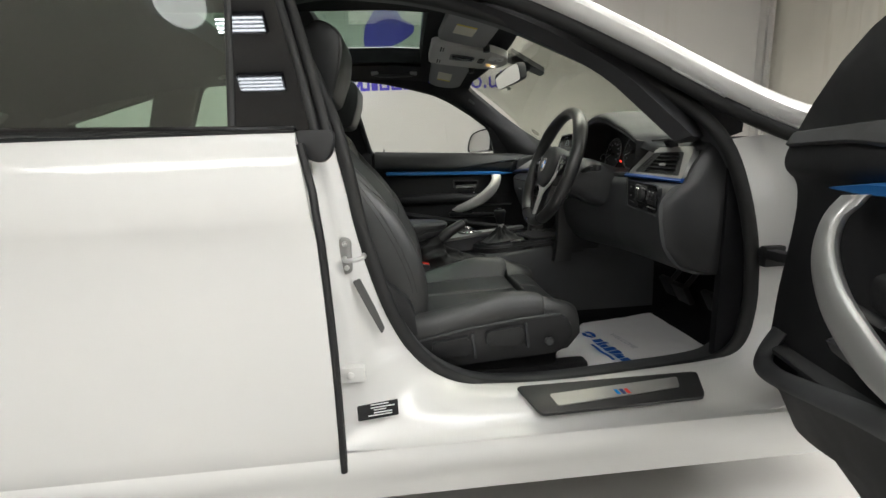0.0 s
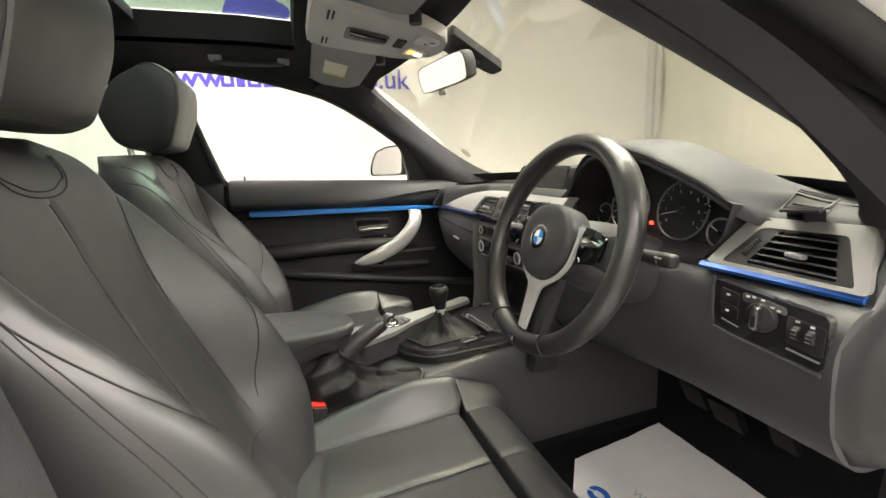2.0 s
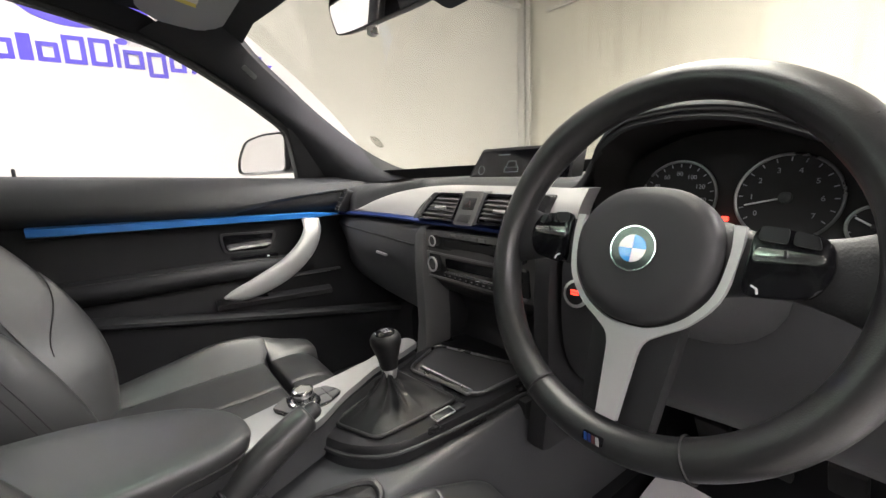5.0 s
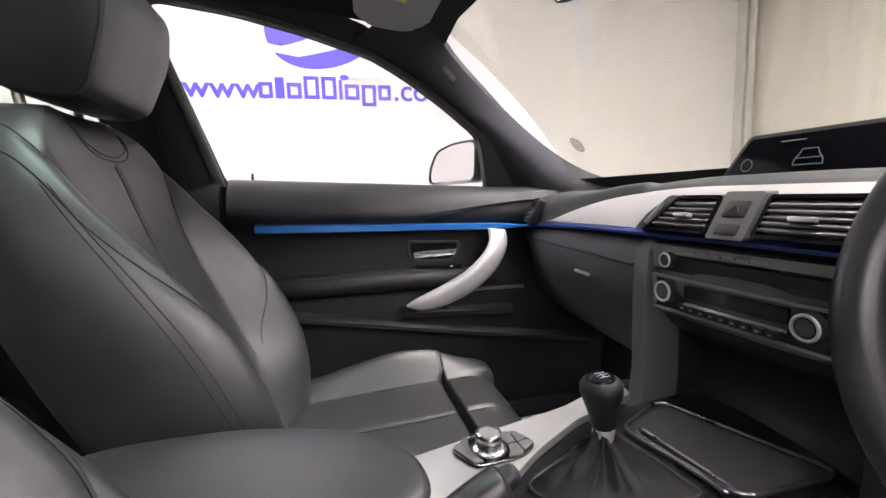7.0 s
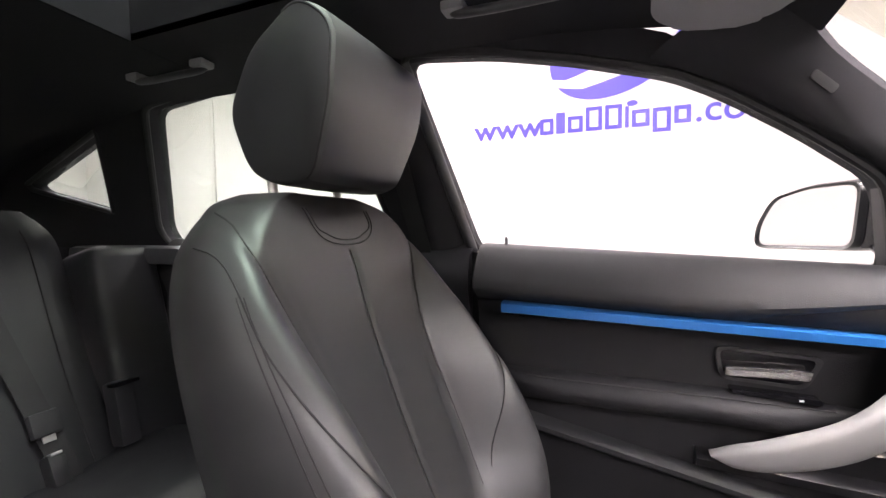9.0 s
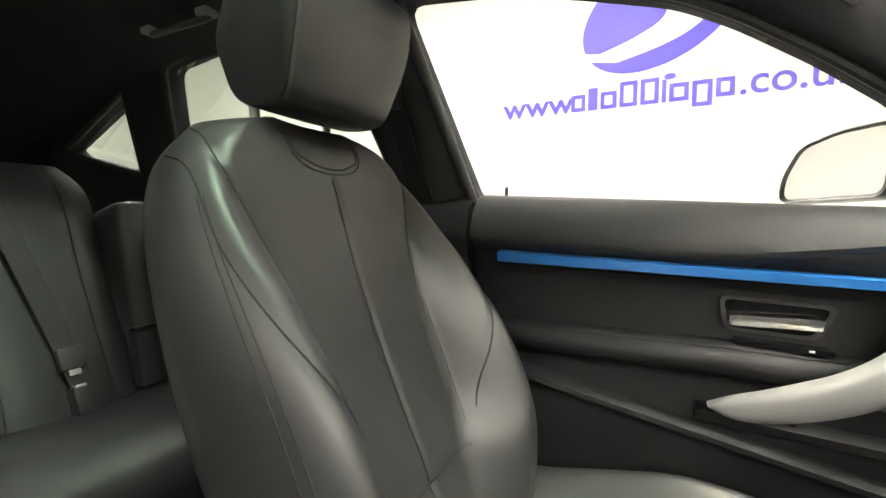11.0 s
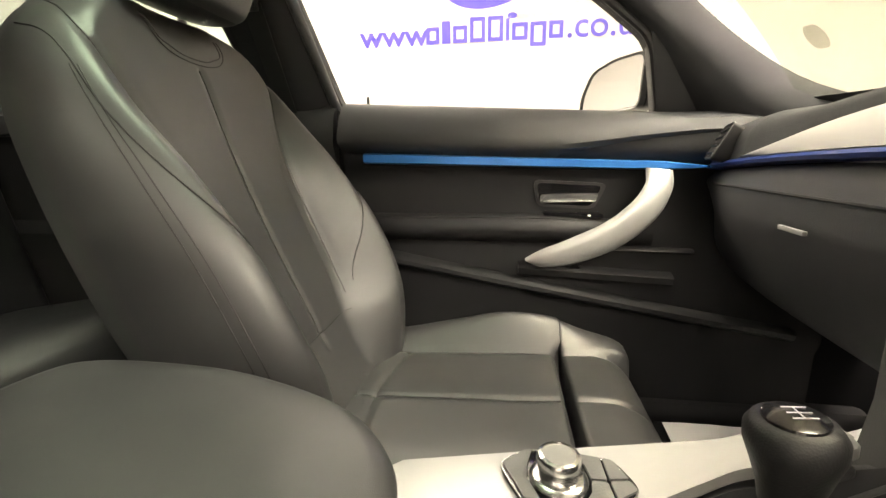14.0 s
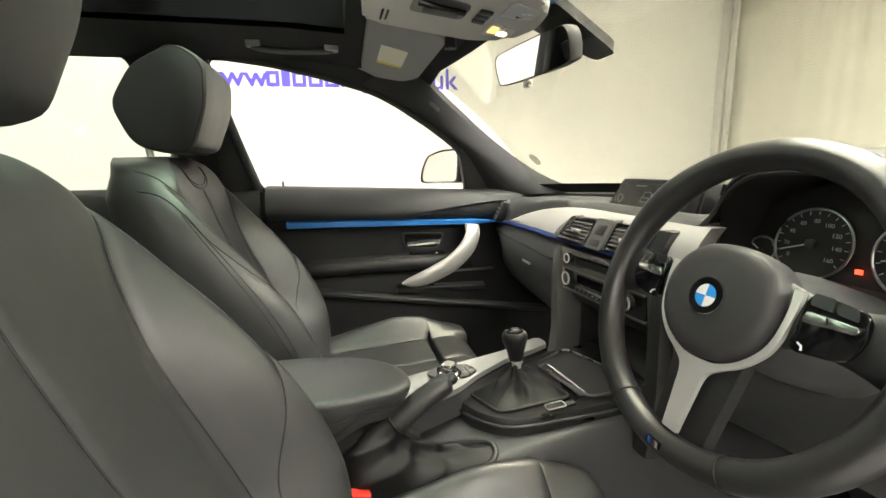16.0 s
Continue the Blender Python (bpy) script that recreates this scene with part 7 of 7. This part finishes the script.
def arm_ring(sc, z, drop=0.0, grow=0.0):
    """The pad's outline drawn in by sc; drop lowers it towards the rear, where the pad covers the box."""
    out = []
    for p in plan:
        q = mid.lerp(p, sc) + (p - mid).normalized() * grow
        out.append(Vector((q.x, q.y, z - drop * (1 - smoothstep(0.05, 0.14, p.x)))))
    return out


b = bmesh.new()
skin(b, [arm_ring(0.86, 0.742, 0.036), arm_ring(0.925, 0.744, 0.036), arm_ring(0.955, 0.752, 0.030), arm_ring(0.99, 0.763, 0.012), arm_ring(0.998, 0.7700), arm_ring(0.985, 0.7750), arm_ring(0.955, 0.7785), arm_ring(0.90, 0.7805), arm_ring(0.60, 0.783), arm_ring(0.30, 0.784), arm_ring(0.02, 0.784)], close_j=True, cap=True)
part("arm_pad", b, LEATHER, ar, "black leather arm pad")
part("pad_seam", tube(arm_ring(0.970, 0.7575, 0.020, 0.0008), 0.0012, 6, closed=True), STITCH, ar)
b = bmesh.new()
skin(b, [arm_ring(0.84, 0.726, 0.03), arm_ring(0.93, 0.728, 0.03), arm_ring(0.95, 0.736, 0.034), arm_ring(0.95, 0.746, 0.034), arm_ring(0.88, 0.748, 0.034)], close_j=True, cap=True)
part("pad_base", b, PLASTIC, ar, "black plastic base of the pad")
part("arm_box", prism(rounded([(-0.138, 0.60), (0.072, 0.60), (0.090, 0.690), (0.100, 0.738), (-0.138, 0.712)], 0.012), lambda x, z: Vector((x, -0.088, z)), (0, 0.140, 0), 0.006), SOFT, ar, "dark grey storage box under the pad")

# hand brake
hb = thing("hand_brake", (0.17, -0.09, 0.62), "black leather hand brake lever with creased gaiter", "hand brake")
lev = smooth_line([(0.122, -0.098, 0.664), (0.158, -0.098, 0.702), (0.204, -0.097, 0.738), (0.248, -0.095, 0.764), (0.268, -0.094, 0.773)], 40)
part("brake_lever", tube(lev, lambda f: (0.0165 + 0.003 * math.sin(f * 3.0)) * math.sqrt(max(0.04, 1 - (max(0, f - 0.90) / 0.10) ** 2)), 18, flat=1.0), WHEEL, hb, "leather grip")
part("lever_button", lathe([(0.0105, -0.008), (0.0105, 0.004), (0.0095, 0.009), (0.006, 0.0125), (0.0, 0.0135)], look(lev[-1] - Vector((0.002, 0.0, -0.002)), lev[-1] - Vector((0.1, -0.004, 0.045))), 20), PLASTIC, hb, "black release button")
oval = smooth_line([(0.03, -0.085, 0), (0.06, -0.128, 0), (0.16, -0.140, 0), (0.28, -0.136, 0), (0.325, -0.130, 0), (0.340, -0.112, 0), (0.322, -0.088, 0), (0.24, -0.062, 0), (0.12, -0.050, 0), (0.05, -0.058, 0)], 120, closed=True)
boot_z = lambda p: CONSOLE_Z(p.x) + 0.004 + 0.45 * min(0, p.y + 0.105) + 0.06 * max(0, p.y + 0.105)
gc, gd = Vector((0.170, -0.098, 0.712)), Vector((0.76, 0.02, 0.62)).normalized()
gs = Vector((0, 0, 1)).cross(gd).normalized()
gt = gs.cross(gd)
gt = gt if gt.z < 0 else -gt
b = bmesh.new()
rows = []
for f in np.linspace(0, 1, 44):
    row = []
    for p in oval:
        a = math.atan2((p.y + 0.092) * 3, p.x - 0.165)
        ringp = gc + (gt * math.cos(a) + gs * math.sin(a)) * 0.0225
        front_ = 0.5 + 0.5 * math.cos(a)
        q = f ** (1.5 - 0.95 * front_)
        z0 = boot_z(p)
        v = Vector((p.x, p.y, z0)).lerp(ringp, q)
        v.z = z0 + (ringp.z - z0) * f ** (0.55 + 0.75 * front_)
        env = math.sin(math.pi * f ** 0.8)
        fold = env * (0.0115 * math.sin(4 * a + 5 * f + 1.4 * math.sin(2 * a)) + 0.0110 * (0.5 - abs(math.sin(3 * a - 6 * f + 1.2))) + 0.0012 * math.sin(13 * a + 9 * f))
        d = Vector((p.x - 0.165, (p.y + 0.092) * 2, 0.04)).normalized()
        row.append(v + d * fold)
    rows.append(row)
skin(b, rows, close_j=True, cap=True)
part("gaiter_collar", tube([gc + gd * 0.003 + (gt * math.cos(x) + gs * math.sin(x)) * 0.0215 for x in np.linspace(0, 2 * math.pi, 24, endpoint=False)], 0.0025, 8, closed=True), GAITER, hb)
part("brake_gaiter", b, GAITER, hb, "creased black leather gaiter")
part("gaiter_rim", tube([(p.x, p.y, boot_z(p) + 0.001) for p in oval], 0.0055, 8, closed=True), PLASTIC, hb)

# ---- things under the roof ----
ohc = thing("roof_console", (0.31, 0, 1.40), "grey roof console with lit reading lamp and switches", "roof console")
body_p = rounded([(0.172, -0.120), (0.190, -0.142), (0.38, -0.128), (0.445, -0.085), (0.462, 0.0), (0.445, 0.085), (0.38, 0.128), (0.190, 0.138), (0.172, 0.115)], 0.02)
CZ2 = lambda x: 1.400 + 0.02 * (0.32 - x) / 0.14
oc = part("console_shell", prism(body_p, lambda x, y: Vector((x, y, CZ2(x))), (0, 0, -0.024), 0.012, seg=4), SHELL, ohc, "pale grey console shell")
for y in (-0.085, 0.085):
    for k in range(5):
        part("speaker_slot", rbox((0.205 + 0.009 * k, y, CZ2(0.22) - 0.0225), (0.004, 0.05, 0.003), 0.001, (0, -6, 0)), STITCH, oc)
part("switch_well", prism(rounded([(0.245, -0.040), (0.335, -0.034), (0.335, 0.034), (0.245, 0.040)], 0.014), lambda x, y: Vector((x, y, CZ2(x) - 0.0235)), (0, 0, -0.002)), GREYSOFT, oc, "shallow grey switch well")
part("roof_switch", tube([(0.252, -0.010, CZ2(0.252) - 0.0275), (0.290, -0.010, CZ2(0.290) - 0.030), (0.330, -0.006, CZ2(0.330) - 0.0275)], 0.007, 10, flat=0.7), GLOSSY, oc, "black sliding roof switch")
part("roof_switch_slot", rbox((0.295, 0.018, CZ2(0.295) - 0.0262), (0.060, 0.018, 0.003), 0.001, (0, 8, 0)), PLASTIC, oc)
for x, y in ((0.362, 0.020), (0.362, 0.0), (0.362, -0.020)):
    part("roof_key", rbox((x, y, CZ2(x) - 0.0255), (0.022, 0.016, 0.006), 0.003, (0, 8, 0)), PLASTIC, oc)
for y in (0.048, -0.048):
    lens = part("reading_lamp", prism(rounded([(0.385, y - 0.030), (0.436, y - 0.020), (0.436, y + 0.020), (0.385, y + 0.030)], 0.010), lambda x, y: Vector((x, y, CZ2(x) - 0.0235)), (0, 0, -0.0025)), SATIN, oc, "reading lamp lens")
    if y > 0:
        part("lamp_filament", rbox((0.418, y + 0.006, CZ2(0.418) - 0.0268), (0.016, 0.014, 0.002), 0.0008, (0, 8, 0)), WARM_GLOW, lens, "lit lamp")
        part("lamp_amber", rbox((0.398, y - 0.004, CZ2(0.398) - 0.0266), (0.014, 0.030, 0.0015), 0.0005, (0, 8, 0)), AMBER_GLOW, lens, "amber glow of the lit lens")


def sun_visor(s):
    t = thing("sun_visor", (0.28, s * 0.33, 1.40), "grey cloth sun visor folded up to the roof", "sun visor", "sun visors")
    pl = rounded([(0.190, s * 0.135), (0.345, s * 0.150), (0.335, s * 0.46), (0.270, s * 0.515), (0.195, s * 0.50)], 0.03)
    f = lambda x, y: Vector((x, y, roof_z(x, y) - 0.008 - 0.06 * (x - 0.19)))
    part("visor_panel", prism(pl, f, (0, 0, -0.020), 0.008, seg=3), VISOR, t)
    part("visor_label", prism([(0.225, s * 0.275), (0.285, s * 0.275), (0.285, s * 0.375), (0.225, s * 0.375)], lambda x, y: f(x, y) + Vector((0, 0, -0.0235)), (0, 0, -0.001)), PAPERY, t, "white printed label")
    part("visor_label", prism([(0.226, s * 0.376), (0.284, s * 0.376), (0.284, s * 0.39), (0.226, s * 0.39)], lambda x, y: f(x, y) + Vector((0, 0, -0.0235)), (0, 0, -0.001)), LABEL_YELLOW, t, "yellow edge of the label")
    part("visor_pivot", lathe([(0.012, 0), (0.012, 0.02), (0.008, 0.024)], pose(0.352, s * 0.165, 1.36), 14), PLASTIC, t)


sun_visor(1)
sun_visor(-1)


def grab_handle(x0, s, yb):
    t = thing("grab_handle", (x0, s * yb, 1.42), "folded grey roof grab handle", "grab handle", "roof grab handles")
    pts = smooth_line([(x0 - 0.09, s * (yb + 0.012), roof_z(x0 - 0.09, yb + 0.012) + 0.004), (x0 - 0.085, s * yb, roof_z(x0, yb) - 0.012), (x0 - 0.03, s * (yb - 0.010), roof_z(x0, yb) - 0.020), (x0 + 0.03, s * (yb - 0.010), roof_z(x0, yb) - 0.020), (x0 + 0.085, s * yb, roof_z(x0, yb) - 0.014), (x0 + 0.09, s * (yb + 0.012), roof_z(x0 + 0.09, yb + 0.012) + 0.004)], 26)
    part("handle_bar", tube(pts, 0.0085, 12, flat=0.8), SOFT, t)
    for dx in (-0.09, 0.09):
        part("handle_foot", rbox((x0 + dx, s * yb, roof_z(x0 + dx, yb) - 0.004), (0.034, 0.03, 0.016), 0.005), VISOR, t)


grab_handle(0.030, 1, 0.435)
grab_handle(-0.655, 1, 0.44)

# rear view mirror
rv = thing("rear_view_mirror", (0.50, 0.06, 1.33), "black framed rear view mirror on the windscreen", "mirror")
MC = Vector((0.480, 0.065, 1.322))
MN = Vector((-0.965, -0.15, -0.215)).normalized()
MS = Vector((0, 0, 1)).cross(MN).normalized()
MU = MN.cross(MS)
mp = lambda a, c, n=0.0: MC + MS * a + MU * c + MN * n
shape = smooth_line([(-0.118, -0.018, 0), (-0.116, 0.022, 0), (-0.08, 0.032, 0), (0.08, 0.032, 0), (0.116, 0.022, 0), (0.118, -0.018, 0), (0.10, -0.032, 0), (0.0, -0.034, 0), (-0.10, -0.032, 0)], 56, closed=True)
b = bmesh.new()
rows = []
for sc, n in ((0.93, 0.002), (0.97, 0.004), (1.0, 0.0), (1.0, -0.012), (0.92, -0.026), (0.6, -0.034), (0.05, -0.036)):
    rows.append([mp(p.x * (1 - (1 - sc) * 0.5), p.y * sc, n) for p in shape])
skin(b, rows, close_j=True)
part("mirror_case", b, PLASTIC, rv, "black mirror case")
part("mirror_pane", prism([(p.x * 0.965, p.y * 0.93) for p in shape], lambda a, c: mp(a, c, 0.0015), MN * 0.002), MIRROR, rv, "mirror glass")
part("mirror_stem", tube(smooth_line([mp(0, 0, -0.03), (0.53, 0.03, 1.335), (0.56, 0.0, 1.352)], 10), 0.012, 12), PLASTIC, rv)
part("mirror_foot", prism(rounded([(0.47, -0.045), (0.47, 0.075), (0.60, 0.03), (0.60, -0.03)], 0.012), lambda x, y: Vector((x, y, 1.384 - 0.54 * (x - 0.47))), (0, 0, 0.018), 0), PLASTIC, rv, "black sensor cover on the windscreen")
part("mirror_key", lathe([(0.010, 0), (0.010, 0.012), (0.006, 0.015)], pose(*mp(-0.03, -0.034, -0.01), 180, 0, 0), 14), SATIN, rv)

# ---- driver's footwell, sill and flange details ----
mat_t = thing("paper_floor_mat", (0.72, -0.40, 0.371), "white paper floor mat with blue printed name, lying in the footwell", "floor mat")


def mat_pt(u, v, lift=0.0):
    """u forward, v towards the door."""
    p = Vector((0.69, -0.205, 0)).lerp(Vector((0.44, -0.52, 0)), min(1, v * 1.35)).lerp(Vector((0.535, -0.612, 0)), max(0, v * 1.35 - 1) / 0.35 if v * 1.35 > 1 else 0)
    q = Vector((0.968, -0.190, 0)).lerp(Vector((0.985, -0.562, 0)), v)
    p = p.lerp(q, u)
    h = 0.375 + 0.016 * u * u * (1 - v) + 0.010 * (1 + noise.noise((p.x * 6, p.y * 6, 5))) * 0.5 + 0.003 * noise.noise((p.x * 25, p.y * 25, 7))
    return Vector((p.x, p.y, h + lift))


part("paper_sheet", sheet([[mat_pt(i / 29, j / 29) for j in range(30)] for i in range(30)], (0, 0, -0.0015)), PAPER, mat_t, "creased white paper")


def on_mat(x, y):
    h = 0.375 + 0.010 * (1 + noise.noise((x * 6, y * 6, 5))) * 0.5 + 0.003 * noise.noise((x * 25, y * 25, 7))
    u = max(0.0, min(1.0, (x - 0.6) / 0.37))
    v = max(0.0, min(1.0, (-0.2 - y) / 0.37))
    return Vector((x, y, h + 0.016 * u * u * (1 - v) + 0.004))


def print_at(a, c):
    """a along the printed line, c up the line."""
    return on_mat(0.652 + 0.14 * a + 0.99 * c, -0.372 - 0.99 * a + 0.14 * c)


aa = 0.0
for wv, hu in ((0.026, 0.034), (0.016, 0.040), (0.024, 0.026), (0.026, 0.040), (0.026, 0.040), (0.010, 0.034), (0.024, 0.026), (0.024, 0.030)):
    part("name_block", sheet([[print_at(aa + wv * 0.78 * k / 2, hu * j / 3) for k in range(3)] for j in range(4)], (0, 0, 0.0005)), BLUEPRINT, mat_t)
    aa += wv
part("small_print", sheet([[print_at(0.03 + 0.12 * k / 8, -0.022 + 0.010 * j) for k in range(9)] for j in range(2)], (0, 0, 0.0005)), BLUEPRINT, mat_t)
for w in (0.0, math.pi):
    blob = [(-0.045 + 0.026 * math.cos(x + w + 0.25), 0.018 + 0.022 * math.sin(x + w + 0.25)) for x in np.linspace(0.12, math.pi - 0.12, 14)]
    blob += [(-0.045 + 0.014 * math.cos(x + w + 0.25), 0.018 + 0.009 * math.sin(x + w + 0.25)) for x in np.linspace(math.pi - 0.3, 0.3, 10)]
    part("paper_swirl", prism(blob, print_at, (0, 0, 0.0006)), BLUEPRINT, mat_t)
wm = pose(0.722, -0.355, 0.394, 0, 0, -80)
part("welcome_line", text_mesh("WELCOME", 0.026, wm, 0.0005), FAINT, mat_t)
# the passenger's paper mat, its far end curling up the toe board
mat_p = thing("paper_floor_mat", (0.78, 0.44, 0.371), "white paper floor mat curling up in the passenger footwell", "floor mat")


def passenger_mat(u, v, lift=0.0):
    x, y = 0.575 + 0.46 * u + 0.03 * v, 0.255 + 0.395 * v
    return Vector((x, y, 0.378 + 0.075 * max(0, u - 0.72) ** 1.5 * 6 + 0.010 * (1 + noise.noise((x * 6, y * 6, 8))) * 0.5 + 0.003 * noise.noise((x * 25, y * 25, 4)) + lift))


part("paper_sheet", sheet([[passenger_mat(i / 29, j / 29) for j in range(30)] for i in range(30)], (0, 0, -0.0015)), PAPER, mat_p, "creased white paper")
for w in (0.0, math.pi):
    blob = [(0.30 + 0.050 * math.cos(x + w + 0.25), 0.80 + 0.052 * math.sin(x + w + 0.25)) for x in np.linspace(0.12, math.pi - 0.12, 14)]
    blob += [(0.30 + 0.027 * math.cos(x + w + 0.25), 0.80 + 0.022 * math.sin(x + w + 0.25)) for x in np.linspace(math.pi - 0.3, 0.3, 10)]
    part("paper_swirl", prism(blob, lambda a, c: passenger_mat(a, c, 0.002), (0, 0, 0.0006)), BLUEPRINT, mat_p)
for k in range(7):
    part("name_block", sheet([[passenger_mat(0.27 + 0.06 * i, 0.68 - 0.065 * k - 0.022 * j, 0.002) for j in range(3)] for i in range(2)], (0, 0, 0.0005)), BLUEPRINT, mat_p)
pedal = thing("pedals", (0.95, -0.38, 0.45), "black rubber-faced foot pedals in the dark footwell", "pedals")
for y, w, x in ((-0.28, 0.06, 0.98), (-0.37, 0.07, 0.97), (-0.47, 0.05, 1.0)):
    part("pedal_pad", rbox((x, y, 0.53), (0.02, w, 0.075), 0.006, (0, -28, 0)), RUBBER, pedal)
    part("pedal_arm", tube([(x + 0.01, y, 0.55), (x + 0.10, y, 0.66), (x + 0.11, y, 0.78)], 0.009, 8), PLASTIC, pedal)

sp = thing("sill_plate", (0.50, -0.83, 0.465), "black and silver sill plate on the white sill", "sill plate")
P = lambda x, y: Vector((x, y, 0.470 - 0.40 * max(0, -0.80 - y) * 1.0))
part("plate_base", prism(rounded([(0.280, -0.790), (0.725, -0.790), (0.700, -0.860), (0.318, -0.866)], 0.012), P, (0, -0.002, 0.008), 0.003), PLASTIC, sp, "black plate")
part("plate_inlay", prism(rounded([(0.350, -0.822), (0.665, -0.806), (0.655, -0.832), (0.36, -0.852)], 0.006), lambda x, y: P(x, y) + Vector((0, -0.002, 0.008)), (0, 0, 0.002)), TRIM, sp, "brushed silver inlay")
for k, mt in enumerate((BADGE_BLUE, BLUE_DIM, RED)):
    part("plate_stripe", prism([(0.500 + 0.012 * k, -0.826), (0.508 + 0.012 * k, -0.826), (0.512 + 0.012 * k, -0.838), (0.504 + 0.012 * k, -0.838)], lambda x, y: P(x, y) + Vector((0, -0.002, 0.010)), (0, 0, 0.001)), mt, sp)

st = thing("door_striker", (-0.067, -0.80, 0.83), "steel door striker on the pillar", "striker")
part("striker_plate", prism(rounded([(-0.096, 0.768), (-0.072, 0.772), (-0.070, 0.845), (-0.094, 0.852)], 0.010), lambda x, z: Vector((x, -0.772, z)), (0, -0.010, 0), 0.002), TRIM, st)
part("striker_bar", tube(smooth_line([(-0.086, -0.78, 0.806), (-0.080, -0.812, 0.806), (-0.056, -0.818, 0.808), (-0.042, -0.812, 0.812), (-0.044, -0.79, 0.812)], 20), 0.0048, 10), SATIN, st, "steel bar")
for z in (0.784, 0.836):
    part("striker_bolt", lathe([(0.006, 0), (0.006, 0.003), (0.004, 0.005)], pose(-0.083, -0.782, z, 90, 0, 0), 10), SATIN, st)
part("striker_strip", prism(rounded([(-0.074, 0.752), (-0.058, 0.758), (-0.030, 0.690), (-0.012, 0.640), (-0.020, 0.628), (-0.048, 0.690)], 0.004), lambda x, z: Vector((x, -0.776, z)), (0, -0.005, 0)), GREYSOFT, st, "dark grey bump strip")
hg = thing("hinge_block", (-0.07, -0.84, 0.57), "white painted hinge block of the rear door", "hinge")
part("hinge_plate", rbox((-0.083, -0.835, 0.566), (0.056, 0.022, 0.034), 0.004), WHITE_IN, hg)
part("hinge_bolt", lathe([(0.008, 0), (0.008, 0.003), (0.005, 0.005)], pose(-0.086, -0.846, 0.566, 90, 0, 0), 12), WHITE_IN, hg)
pl = thing("data_plate", (-0.02, -0.83, 0.49), "black printed data plate on the pillar's foot", "label")
part("plate_card", prism(rounded([(-0.075, 0.472), (0.010, 0.480), (0.010, 0.516), (-0.075, 0.506)], 0.003), lambda x, z: Vector((x, -0.865, z)), (0, -0.002, 0)), GLOSSY, pl)
for k in range(5):
    part("print_bar", rbox((-0.028 + 0.006 * (k % 2), -0.868, 0.482 + 0.006 * k + 0.003), (0.05 - 0.012 * (k % 3), 0.001, 0.0022), 0, (0, -5, 0)), INK, pl)
ck = thing("door_check", (0.92, -0.80, 0.75), "black door check strap between pillar and open door", "door check")
part("check_strap", rbox((0.905, -0.80, 0.752), (0.03, 0.14, 0.022), 0.004), PLASTIC, ck)
part("check_bracket", rbox((0.915, -0.765, 0.745), (0.05, 0.02, 0.05), 0.004), PLASTIC, ck)
